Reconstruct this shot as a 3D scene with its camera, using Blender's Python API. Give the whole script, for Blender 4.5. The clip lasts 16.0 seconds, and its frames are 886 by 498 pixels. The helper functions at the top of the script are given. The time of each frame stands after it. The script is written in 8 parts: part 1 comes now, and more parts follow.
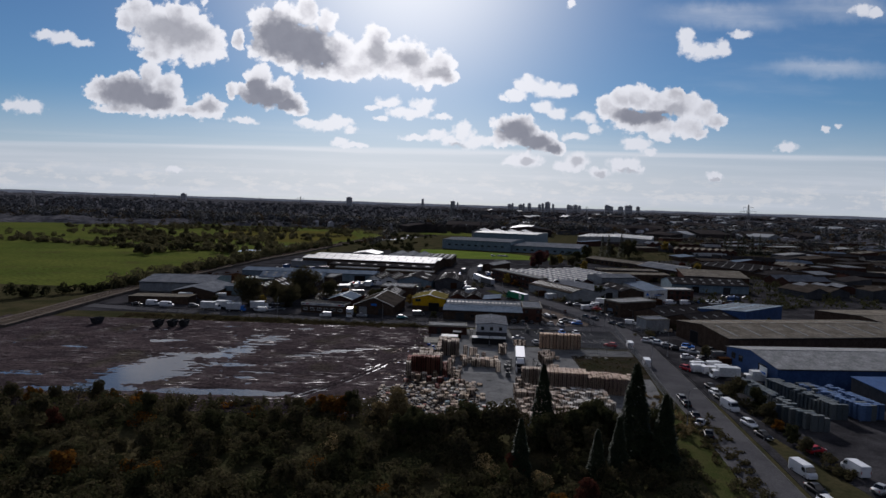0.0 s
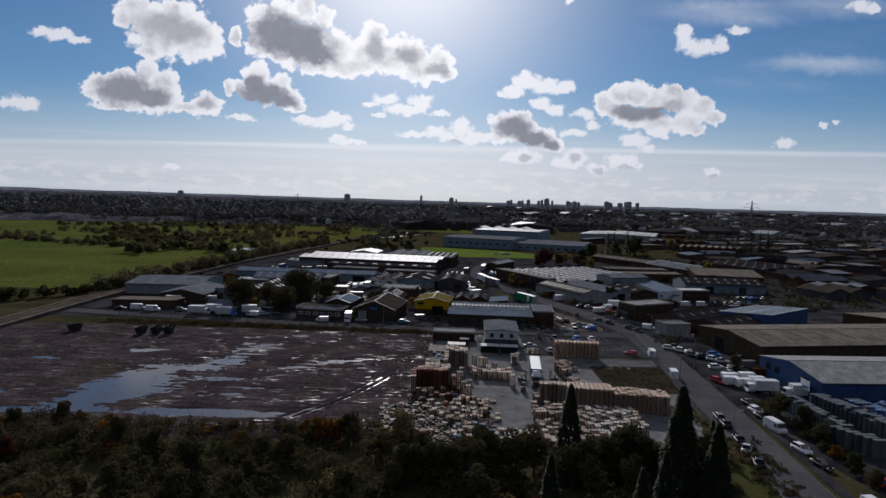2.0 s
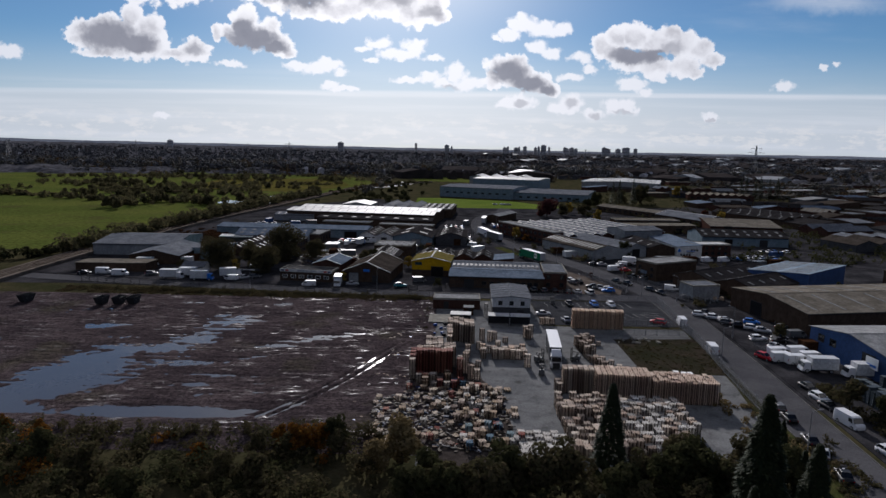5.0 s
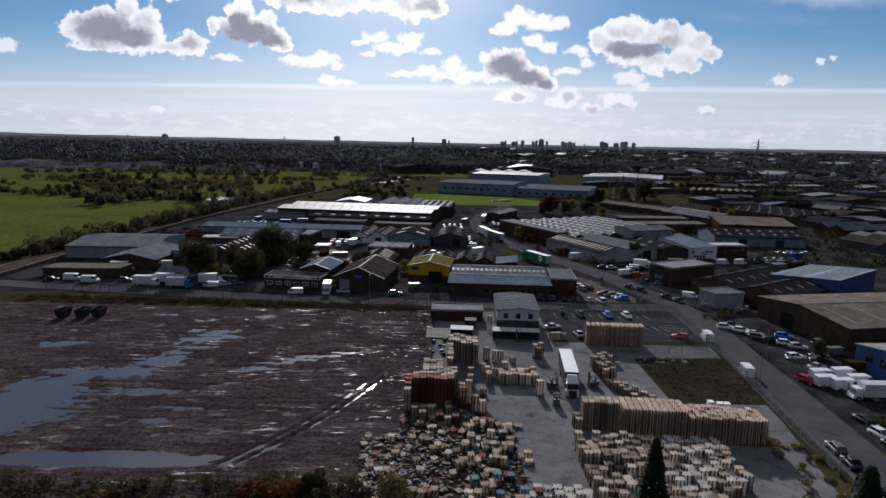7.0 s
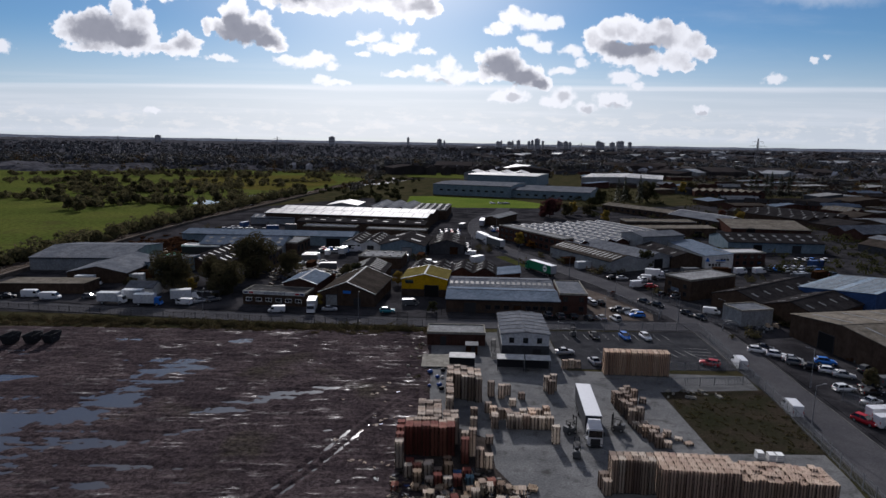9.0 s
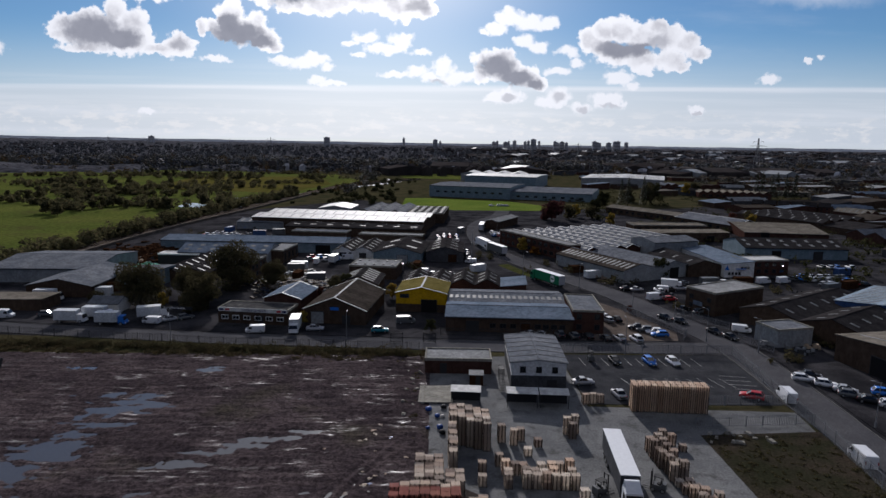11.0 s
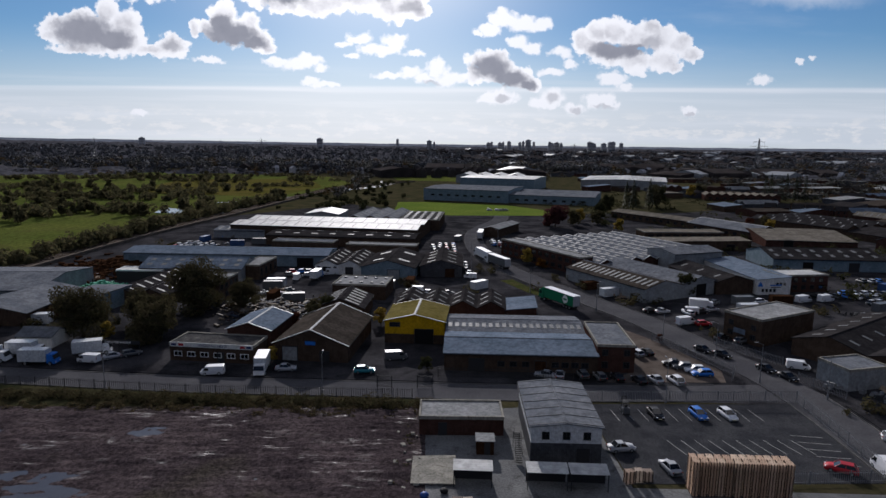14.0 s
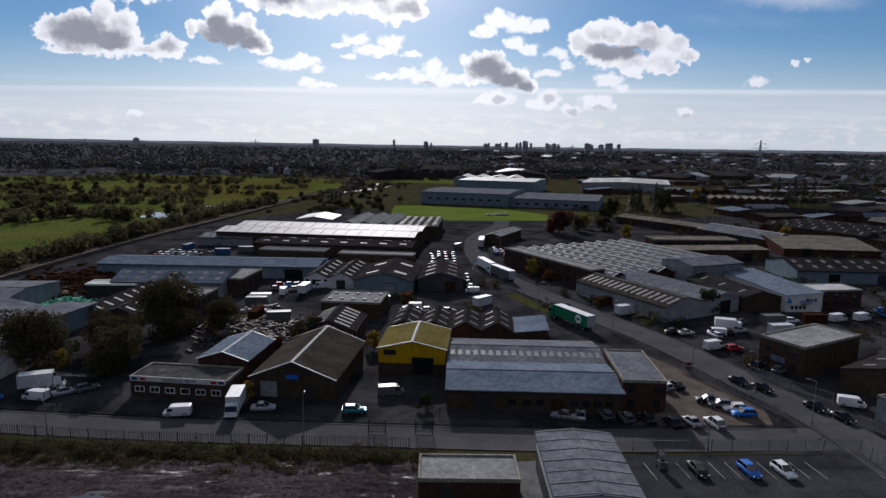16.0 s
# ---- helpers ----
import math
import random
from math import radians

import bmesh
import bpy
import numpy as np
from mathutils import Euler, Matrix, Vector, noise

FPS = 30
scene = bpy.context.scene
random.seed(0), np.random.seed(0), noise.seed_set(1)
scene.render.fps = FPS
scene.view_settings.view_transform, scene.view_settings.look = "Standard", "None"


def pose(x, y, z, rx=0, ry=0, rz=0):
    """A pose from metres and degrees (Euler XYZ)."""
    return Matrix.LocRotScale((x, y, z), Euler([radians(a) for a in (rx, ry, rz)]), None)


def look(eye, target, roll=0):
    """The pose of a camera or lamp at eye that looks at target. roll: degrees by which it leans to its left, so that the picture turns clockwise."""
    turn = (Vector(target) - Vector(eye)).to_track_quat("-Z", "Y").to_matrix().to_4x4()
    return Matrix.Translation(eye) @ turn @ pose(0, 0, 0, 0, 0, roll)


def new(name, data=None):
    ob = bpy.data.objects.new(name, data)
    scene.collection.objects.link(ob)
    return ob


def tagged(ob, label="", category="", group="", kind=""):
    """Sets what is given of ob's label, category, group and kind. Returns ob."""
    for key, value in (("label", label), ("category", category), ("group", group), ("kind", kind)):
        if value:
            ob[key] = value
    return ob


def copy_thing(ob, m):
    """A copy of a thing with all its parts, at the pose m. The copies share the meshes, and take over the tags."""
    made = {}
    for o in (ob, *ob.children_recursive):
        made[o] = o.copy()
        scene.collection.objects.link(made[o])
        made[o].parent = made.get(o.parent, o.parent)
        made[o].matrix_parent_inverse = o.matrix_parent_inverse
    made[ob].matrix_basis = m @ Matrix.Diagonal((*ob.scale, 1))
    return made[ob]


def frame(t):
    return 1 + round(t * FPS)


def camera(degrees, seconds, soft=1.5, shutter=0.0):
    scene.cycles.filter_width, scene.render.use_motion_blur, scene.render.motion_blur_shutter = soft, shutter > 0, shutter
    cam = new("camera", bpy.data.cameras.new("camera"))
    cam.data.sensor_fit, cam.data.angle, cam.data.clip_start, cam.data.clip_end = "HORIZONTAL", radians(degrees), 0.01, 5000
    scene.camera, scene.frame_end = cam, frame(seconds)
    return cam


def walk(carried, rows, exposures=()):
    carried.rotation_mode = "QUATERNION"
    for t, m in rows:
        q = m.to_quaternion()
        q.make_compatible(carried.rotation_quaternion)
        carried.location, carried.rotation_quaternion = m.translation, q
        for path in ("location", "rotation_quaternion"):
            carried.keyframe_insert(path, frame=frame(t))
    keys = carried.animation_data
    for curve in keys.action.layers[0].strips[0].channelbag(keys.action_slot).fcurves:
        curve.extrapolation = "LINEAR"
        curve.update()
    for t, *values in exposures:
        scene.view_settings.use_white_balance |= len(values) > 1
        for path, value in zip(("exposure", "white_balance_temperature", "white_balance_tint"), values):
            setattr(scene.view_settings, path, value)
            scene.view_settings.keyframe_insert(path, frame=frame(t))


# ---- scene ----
cam = camera(70.2, 16.0)
PATH = [
    (0, (4.803, -3.883, 45.233), (4.778, -1.888, 45.092), 1.7),
    (0.5, (3.992, 0.123, 45.237), (3.969, 2.118, 45.094), 1.7),
    (1, (3.444, 4.175, 45.215), (3.42, 6.169, 45.068), 1.6),
    (1.5, (2.661, 8.196, 45.185), (2.642, 10.19, 45.036), 1.6),
    (2, (2.167, 12.376, 45.165), (2.148, 14.37, 45.014), 1.6),
    (2.5, (1.712, 16.418, 45.167), (1.694, 18.412, 45.014), 1.5),
    (3, (1.4, 20.365, 45.124), (1.383, 22.359, 44.971), 1.5),
    (3.5, (1.036, 24.543, 45.11), (1.021, 26.537, 44.952), 1.4),
    (4, (0.727, 28.83, 45.106), (0.717, 30.819, 44.893), 1.3),
    (4.5, (0.524, 33.233, 45.196), (0.518, 35.212, 44.91), 1.3),
    (4.7, (0.476, 35.016, 45.289), (0.472, 36.993, 44.984), 1.2),
    (7, (-0.105, 55.265, 45.724), (-0.097, 57.237, 45.392), 1.1),
    (7.5, (-0.23, 59.41, 45.843), (-0.219, 61.382, 45.512), 1.1),
    (8, (-0.345, 64.0, 46.04), (-0.329, 65.972, 45.707), 1.0),
    (8.5, (-0.444, 68.658, 46.219), (-0.425, 70.63, 45.887), 0.9),
    (9, (-0.376, 73.717, 46.147), (-0.355, 75.689, 45.815), 0.9),
    (11.5, (-1.054, 97.138, 45.71), (-1.018, 99.11, 45.38), 0.8),
    (12, (-0.972, 101.604, 45.713), (-0.934, 103.576, 45.382), 0.8),
    (12.5, (-1.128, 105.881, 45.918), (-1.085, 107.853, 45.587), 0.8),
    (13, (-1.151, 110.652, 45.736), (-1.106, 112.624, 45.405), 0.7),
    (13.5, (-1.221, 115.175, 45.705), (-1.173, 117.147, 45.376), 0.7),
    (14, (-1.239, 119.653, 45.662), (-1.187, 121.625, 45.335), 0.7),
    (14.5, (-1.305, 124.225, 45.755), (-1.25, 126.197, 45.428), 0.7),
    (15, (-1.434, 128.419, 45.902), (-1.377, 130.391, 45.576), 0.7),
    (15.5, (-1.459, 132.642, 46.02), (-1.4, 134.614, 45.695), 0.7),
    (16, (-1.819, 137.189, 46.256), (-1.756, 139.161, 45.932), 0.8),
]
walk(cam, [(t, look(eye, target, roll)) for t, eye, target, roll in PATH], exposures=[(0.0, -0.22, 6250, 15), (4.0, -0.12, 6250, 15), (7.0, 0.06, 6250, 15), (16.0, 0.03, 6250, 15)])

# ---- light ----
SUN_AZ, SUN_EL = radians(-4.6), radians(22.6)
SUN_WAY = Vector((math.sin(SUN_AZ) * math.cos(SUN_EL), math.cos(SUN_AZ) * math.cos(SUN_EL), math.sin(SUN_EL)))
SKY_STRENGTH = 0.11
sun = new("sun", bpy.data.lights.new("sun", "SUN"))
sun.data.energy, sun.data.angle, sun.data.color = 5.0, radians(0.55), (1.0, 0.965, 0.915)
sun.matrix_world = look(SUN_WAY * 200, (0, 0, 0))


class Net:
    """Small helper to wire shader nodes."""

    def __init__(self, tree):
        self.tree = tree
        tree.nodes.clear()

    def node(self, kind, **values):
        n = self.tree.nodes.new(kind)
        for key, v in values.items():
            if key == "op":
                n.operation = v
            elif key == "kind":
                n.data_type = v
        return n

    def put(self, socket, value):
        if isinstance(value, bpy.types.NodeSocket):
            self.tree.links.new(value, socket)
        elif value is not None:
            if hasattr(socket.default_value, "__len__") and not hasattr(value, "__len__"):
                value = [value] * len(socket.default_value)
            if hasattr(value, "__len__") and len(value) == 3 and len(socket.default_value) == 4:
                value = (*value, 1)
            socket.default_value = value

    def math(self, op, a, b=None, c=None, clamp=False):
        n = self.node("ShaderNodeMath", op=op)
        n.use_clamp = clamp
        for s, v in zip(n.inputs, (a, b, c)):
            self.put(s, v)
        return n.outputs[0]

    def vec(self, op, a, b=None, c=None):
        n = self.node("ShaderNodeVectorMath", op=op)
        for s, v in zip(n.inputs, (a, b, c)):
            self.put(s, v)
        return n.outputs["Value" if op in ("LENGTH", "DOT_PRODUCT") else "Vector"]

    def mix(self, fac, a, b, blend="MIX"):
        n = self.node("ShaderNodeMix")
        n.data_type, n.blend_type = "RGBA", blend
        self.put(n.inputs["Factor"], fac)
        self.put(n.inputs[6], a)
        self.put(n.inputs[7], b)
        return n.outputs[2]

    def noise(self, where, scale, detail=4.0, rough=0.55):
        n = self.node("ShaderNodeTexNoise")
        self.put(n.inputs["Vector"], where)
        self.put(n.inputs["Scale"], scale)
        self.put(n.inputs["Detail"], detail)
        self.put(n.inputs["Roughness"], rough)
        return n

    def step(self, value, low, high, to_low=0.0, to_high=1.0):
        n = self.node("ShaderNodeMapRange")
        n.interpolation_type, n.clamp = "SMOOTHSTEP", True
        for s, v in zip(n.inputs, (value, low, high, to_low, to_high)):
            self.put(s, v)
        return n.outputs[0]

    def split(self, v):
        n = self.node("ShaderNodeSeparateXYZ")
        self.put(n.inputs[0], v)
        return n.outputs

    def join(self, x, y, z):
        n = self.node("ShaderNodeCombineXYZ")
        for s, v in zip(n.inputs, (x, y, z)):
            self.put(s, v)
        return n.outputs[0]


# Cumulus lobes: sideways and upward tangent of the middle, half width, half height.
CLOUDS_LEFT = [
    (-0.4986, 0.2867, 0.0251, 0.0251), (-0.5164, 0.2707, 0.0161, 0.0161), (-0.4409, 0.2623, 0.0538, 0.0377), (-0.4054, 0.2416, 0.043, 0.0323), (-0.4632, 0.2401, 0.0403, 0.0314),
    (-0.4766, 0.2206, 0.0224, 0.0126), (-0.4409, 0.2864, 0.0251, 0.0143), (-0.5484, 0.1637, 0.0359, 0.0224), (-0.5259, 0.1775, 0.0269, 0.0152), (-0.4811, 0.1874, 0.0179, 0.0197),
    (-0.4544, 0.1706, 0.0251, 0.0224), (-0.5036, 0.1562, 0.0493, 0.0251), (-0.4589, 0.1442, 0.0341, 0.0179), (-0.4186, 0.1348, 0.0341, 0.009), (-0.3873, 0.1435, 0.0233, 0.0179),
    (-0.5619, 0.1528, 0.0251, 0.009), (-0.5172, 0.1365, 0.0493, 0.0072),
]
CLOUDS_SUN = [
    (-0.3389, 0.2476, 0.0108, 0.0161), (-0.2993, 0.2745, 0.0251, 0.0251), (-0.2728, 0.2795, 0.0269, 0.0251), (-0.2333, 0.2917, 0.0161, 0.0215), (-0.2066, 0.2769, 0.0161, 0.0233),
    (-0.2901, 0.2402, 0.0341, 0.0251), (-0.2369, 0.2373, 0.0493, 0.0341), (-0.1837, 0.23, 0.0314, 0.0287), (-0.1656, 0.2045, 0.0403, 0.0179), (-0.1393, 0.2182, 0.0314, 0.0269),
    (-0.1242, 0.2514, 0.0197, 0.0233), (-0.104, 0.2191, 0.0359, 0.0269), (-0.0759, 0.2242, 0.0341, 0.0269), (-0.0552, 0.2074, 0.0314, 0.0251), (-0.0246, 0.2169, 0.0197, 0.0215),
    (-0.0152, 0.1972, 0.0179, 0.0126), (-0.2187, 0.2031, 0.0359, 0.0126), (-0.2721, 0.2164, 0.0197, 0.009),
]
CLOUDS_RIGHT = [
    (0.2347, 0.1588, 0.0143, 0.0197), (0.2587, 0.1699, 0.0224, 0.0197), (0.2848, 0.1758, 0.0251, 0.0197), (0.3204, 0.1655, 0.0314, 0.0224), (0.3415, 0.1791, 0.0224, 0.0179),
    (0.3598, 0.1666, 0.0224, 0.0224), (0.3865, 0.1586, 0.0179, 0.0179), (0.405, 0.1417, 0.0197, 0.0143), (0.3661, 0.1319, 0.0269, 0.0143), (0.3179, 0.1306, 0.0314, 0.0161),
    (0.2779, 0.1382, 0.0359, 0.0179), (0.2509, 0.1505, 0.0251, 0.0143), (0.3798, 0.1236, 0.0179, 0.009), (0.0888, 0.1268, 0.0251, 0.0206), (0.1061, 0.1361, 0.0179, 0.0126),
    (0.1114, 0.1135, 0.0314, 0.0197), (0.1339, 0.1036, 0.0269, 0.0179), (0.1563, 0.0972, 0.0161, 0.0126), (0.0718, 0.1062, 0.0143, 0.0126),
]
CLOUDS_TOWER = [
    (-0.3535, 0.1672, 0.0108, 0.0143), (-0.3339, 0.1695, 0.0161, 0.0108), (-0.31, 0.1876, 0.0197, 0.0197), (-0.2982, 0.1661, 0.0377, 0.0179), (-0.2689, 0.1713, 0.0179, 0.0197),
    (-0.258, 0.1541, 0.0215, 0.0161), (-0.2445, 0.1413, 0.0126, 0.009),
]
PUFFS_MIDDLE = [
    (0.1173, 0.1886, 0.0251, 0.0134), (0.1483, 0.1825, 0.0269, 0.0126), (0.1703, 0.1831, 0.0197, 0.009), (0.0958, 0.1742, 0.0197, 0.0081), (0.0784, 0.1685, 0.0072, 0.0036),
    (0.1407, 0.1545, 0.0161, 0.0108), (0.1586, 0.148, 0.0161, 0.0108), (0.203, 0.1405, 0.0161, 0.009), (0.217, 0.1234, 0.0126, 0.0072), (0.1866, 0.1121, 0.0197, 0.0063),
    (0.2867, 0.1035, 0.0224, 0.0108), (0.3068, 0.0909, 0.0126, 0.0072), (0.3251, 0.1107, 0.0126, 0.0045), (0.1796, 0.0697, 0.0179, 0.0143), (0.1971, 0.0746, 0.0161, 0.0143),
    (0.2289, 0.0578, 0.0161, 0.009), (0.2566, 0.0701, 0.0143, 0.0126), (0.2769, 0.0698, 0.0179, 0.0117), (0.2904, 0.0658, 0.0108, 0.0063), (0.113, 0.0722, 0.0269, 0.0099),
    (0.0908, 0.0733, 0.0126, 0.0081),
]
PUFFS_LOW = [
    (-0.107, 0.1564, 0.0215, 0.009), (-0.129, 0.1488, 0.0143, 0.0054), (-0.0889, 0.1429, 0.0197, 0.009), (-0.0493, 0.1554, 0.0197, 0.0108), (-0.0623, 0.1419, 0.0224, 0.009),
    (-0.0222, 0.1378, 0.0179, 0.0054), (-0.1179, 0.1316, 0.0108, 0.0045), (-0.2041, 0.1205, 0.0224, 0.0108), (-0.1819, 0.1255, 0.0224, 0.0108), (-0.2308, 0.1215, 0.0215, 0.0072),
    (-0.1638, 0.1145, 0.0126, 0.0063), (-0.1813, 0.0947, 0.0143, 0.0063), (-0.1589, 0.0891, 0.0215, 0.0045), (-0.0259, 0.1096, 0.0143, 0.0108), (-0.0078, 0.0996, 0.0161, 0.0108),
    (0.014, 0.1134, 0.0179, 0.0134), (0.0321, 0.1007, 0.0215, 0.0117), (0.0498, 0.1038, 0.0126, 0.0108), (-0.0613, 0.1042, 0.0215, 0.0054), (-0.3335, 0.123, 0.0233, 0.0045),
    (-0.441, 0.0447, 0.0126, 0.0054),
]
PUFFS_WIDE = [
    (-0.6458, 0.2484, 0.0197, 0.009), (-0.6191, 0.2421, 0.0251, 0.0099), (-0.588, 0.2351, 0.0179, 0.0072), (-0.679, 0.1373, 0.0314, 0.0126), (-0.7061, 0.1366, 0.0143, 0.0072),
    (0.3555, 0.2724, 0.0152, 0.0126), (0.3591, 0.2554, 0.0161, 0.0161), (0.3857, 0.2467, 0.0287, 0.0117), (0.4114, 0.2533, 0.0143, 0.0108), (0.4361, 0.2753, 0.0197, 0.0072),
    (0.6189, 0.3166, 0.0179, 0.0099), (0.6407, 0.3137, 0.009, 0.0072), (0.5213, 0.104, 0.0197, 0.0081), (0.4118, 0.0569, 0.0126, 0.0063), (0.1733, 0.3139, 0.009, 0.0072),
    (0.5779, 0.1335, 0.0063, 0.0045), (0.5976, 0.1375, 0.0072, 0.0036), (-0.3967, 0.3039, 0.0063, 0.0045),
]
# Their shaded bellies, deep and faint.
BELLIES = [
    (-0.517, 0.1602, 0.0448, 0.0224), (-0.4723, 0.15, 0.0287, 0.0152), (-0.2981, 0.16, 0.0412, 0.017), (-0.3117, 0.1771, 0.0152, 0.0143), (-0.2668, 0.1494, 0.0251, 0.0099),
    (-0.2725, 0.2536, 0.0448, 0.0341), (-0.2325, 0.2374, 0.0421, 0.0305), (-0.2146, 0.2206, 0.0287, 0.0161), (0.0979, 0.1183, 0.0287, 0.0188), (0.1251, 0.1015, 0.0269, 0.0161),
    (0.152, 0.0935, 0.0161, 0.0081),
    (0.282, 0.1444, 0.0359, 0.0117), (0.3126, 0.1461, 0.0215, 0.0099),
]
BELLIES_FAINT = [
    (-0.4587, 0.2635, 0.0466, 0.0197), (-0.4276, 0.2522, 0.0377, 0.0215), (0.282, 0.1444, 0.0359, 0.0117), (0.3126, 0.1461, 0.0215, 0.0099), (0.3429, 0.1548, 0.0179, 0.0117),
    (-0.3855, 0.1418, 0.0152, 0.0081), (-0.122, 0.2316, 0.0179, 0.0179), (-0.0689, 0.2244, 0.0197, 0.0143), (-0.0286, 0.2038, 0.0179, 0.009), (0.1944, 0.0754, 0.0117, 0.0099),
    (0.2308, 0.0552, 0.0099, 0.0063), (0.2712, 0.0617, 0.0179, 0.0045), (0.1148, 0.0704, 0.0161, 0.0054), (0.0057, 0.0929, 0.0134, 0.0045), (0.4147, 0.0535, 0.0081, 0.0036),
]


def build_sky():
    world = bpy.data.worlds.new("daylight")
    scene.world = world
    world.use_nodes = True
    net = Net(world.node_tree)
    sky = net.node("ShaderNodeTexSky")
    sky.sky_type, sky.sun_disc = "NISHITA", False
    sky.sun_elevation, sky.sun_rotation = SUN_EL, SUN_AZ
    sky.air_density, sky.dust_density, sky.ozone_density, sky.altitude = 1.0, 0.15, 3.0, 100
    way = net.node("ShaderNodeTexCoord").outputs["Generated"]
    x, y, z = net.split(way)
    ahead = net.math("MAXIMUM", y, 0.05)
    flat = net.join(net.math("DIVIDE", x, ahead), net.math("DIVIDE", z, ahead), 0.0)
    wobble = net.noise(flat, 26.0, 3.0, 0.6)
    wobble2 = net.noise(flat, 75.0, 4.0, 0.6)
    half = (0.5, 0.5, 0.5)
    bent = net.vec("MULTIPLY_ADD", net.vec("SUBTRACT", wobble.outputs["Color"], half), (0.026, 0.02, 0.0), flat)
    bent = net.vec("MULTIPLY_ADD", net.vec("SUBTRACT", wobble2.outputs["Color"], half), (0.012, 0.01, 0.0), bent)

    def gather(lobes, where, blend=0.22):
        least = None
        for u, v, ru, rv in lobes:
            k = net.vec("MULTIPLY_ADD", where, (1 / ru, 1 / rv, 0), (-u / ru, -v / rv, 0))
            d = net.vec("LENGTH", k)
            least = d if least is None else net.math("SMOOTH_MIN", least, d, blend)
        return net.math("SUBTRACT", 1.0, least)

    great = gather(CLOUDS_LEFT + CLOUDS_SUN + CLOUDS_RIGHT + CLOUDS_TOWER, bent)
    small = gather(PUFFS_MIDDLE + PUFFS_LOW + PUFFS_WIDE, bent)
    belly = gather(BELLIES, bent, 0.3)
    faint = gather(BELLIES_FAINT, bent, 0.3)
    puff = net.noise(flat, 60.0, 6.0, 0.62).outputs["Fac"]

    def cells(scale):
        n = net.node("ShaderNodeTexVoronoi")
        n.feature = "SMOOTH_F1"
        net.put(n.inputs["Vector"], bent)
        net.put(n.inputs["Scale"], scale)
        net.put(n.inputs["Smoothness"], 0.3)
        return net.math("SUBTRACT", 0.4, n.outputs["Distance"])

    billow = net.math("MULTIPLY_ADD", cells(105.0), 0.3, net.math("MULTIPLY", cells(46.0), 0.4))
    fluff = net.math("MULTIPLY_ADD", net.math("SUBTRACT", puff, 0.5), 0.95, billow)
    fluff = net.math("ADD", fluff, 0.2)
    a_great = net.step(net.math("ADD", great, fluff), -0.08, 0.2)
    a_small = net.math("MULTIPLY", net.step(net.math("ADD", small, net.math("MULTIPLY", fluff, 1.3)), -0.1, 0.5), 0.92)
    # a row of small cumulus and a thin veil low over the skyline
    row = net.noise(net.vec("MULTIPLY", flat, (26.0, 70.0, 1.0)), 1.0, 6.0, 0.65).outputs["Fac"]
    _, up, _ = net.split(flat)
    low = net.math("MULTIPLY", net.step(up, 0.004, 0.014), net.step(up, 0.062, 0.03))
    a_row = net.math("MULTIPLY", net.step(row, 0.48, 0.62), low)
    veil = net.noise(net.vec("MULTIPLY", flat, (2.2, 60.0, 1.0)), 1.0, 4.0, 0.55).outputs["Fac"]
    slope = net.math("MULTIPLY_ADD", net.split(flat)[0], 0.011, 0.084)
    line = net.step(net.math("ABSOLUTE", net.math("SUBTRACT", net.math("MULTIPLY_ADD", veil, 0.006, up), net.math("ADD", slope, 0.003))), 0.006, 0.001)
    a_veil = net.math("ADD", net.math("MULTIPLY", net.step(veil, 0.42, 0.7), net.step(up, 0.14, 0.02, 0.0, 0.5)), net.math("MULTIPLY", line, net.step(veil, 0.25, 0.6, 0.25, 0.6)), clamp=True)
    bank = net.math("MULTIPLY", net.step(net.math("SUBTRACT", up, slope), 0.004, -0.006, 0.0, 0.4), net.step(up, 0.0, 0.05, 0.3, 1.0))
    streak = net.noise(net.vec("MULTIPLY", flat, (3.0, 16.0, 1.0)), 1.0, 5.0, 0.6).outputs["Fac"]
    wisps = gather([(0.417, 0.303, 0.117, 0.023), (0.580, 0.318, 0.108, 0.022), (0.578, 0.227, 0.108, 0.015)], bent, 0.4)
    a_cirrus = net.math("MULTIPLY", net.step(wisps, -0.3, 0.9, 0.0, 0.5), net.step(streak, 0.3, 0.65, 0.35, 1.0))
    a_cirrus = net.math("ADD", a_cirrus, net.math("MULTIPLY", net.step(streak, 0.5, 0.8, 0.0, 0.12), net.step(net.split(flat)[0], 0.2, 0.45)))
    front = net.step(y, 0.12, 0.3)
    toward = net.math("MAXIMUM", net.vec("DOT_PRODUCT", way, tuple(SUN_WAY)), 0.0)
    near_sun = net.math("POWER", toward, 14.0)
    edge = net.mix(near_sun, (1.7, 1.76, 1.84), (2.7, 2.7, 2.65))
    depth = net.step(net.math("MULTIPLY_ADD", fluff, -0.5, great), 0.0, 0.7)
    mottle = net.math("MULTIPLY", depth, net.step(net.math("MULTIPLY_ADD", billow, -0.25, net.noise(flat, 34.0, 5.0, 0.6).outputs["Fac"]), 0.36, 0.7, 0.4, 1.0))
    soft = net.mix(mottle, edge, net.mix(near_sun, (1.12, 1.15, 1.22), (1.7, 1.7, 1.75)))
    frayed = net.math("MULTIPLY_ADD", fluff, -0.5, 0.1)
    body = net.mix(net.step(net.math("ADD", faint, frayed), -0.35, 0.6, 0.0, 0.7), soft, (0.72, 0.75, 0.84))
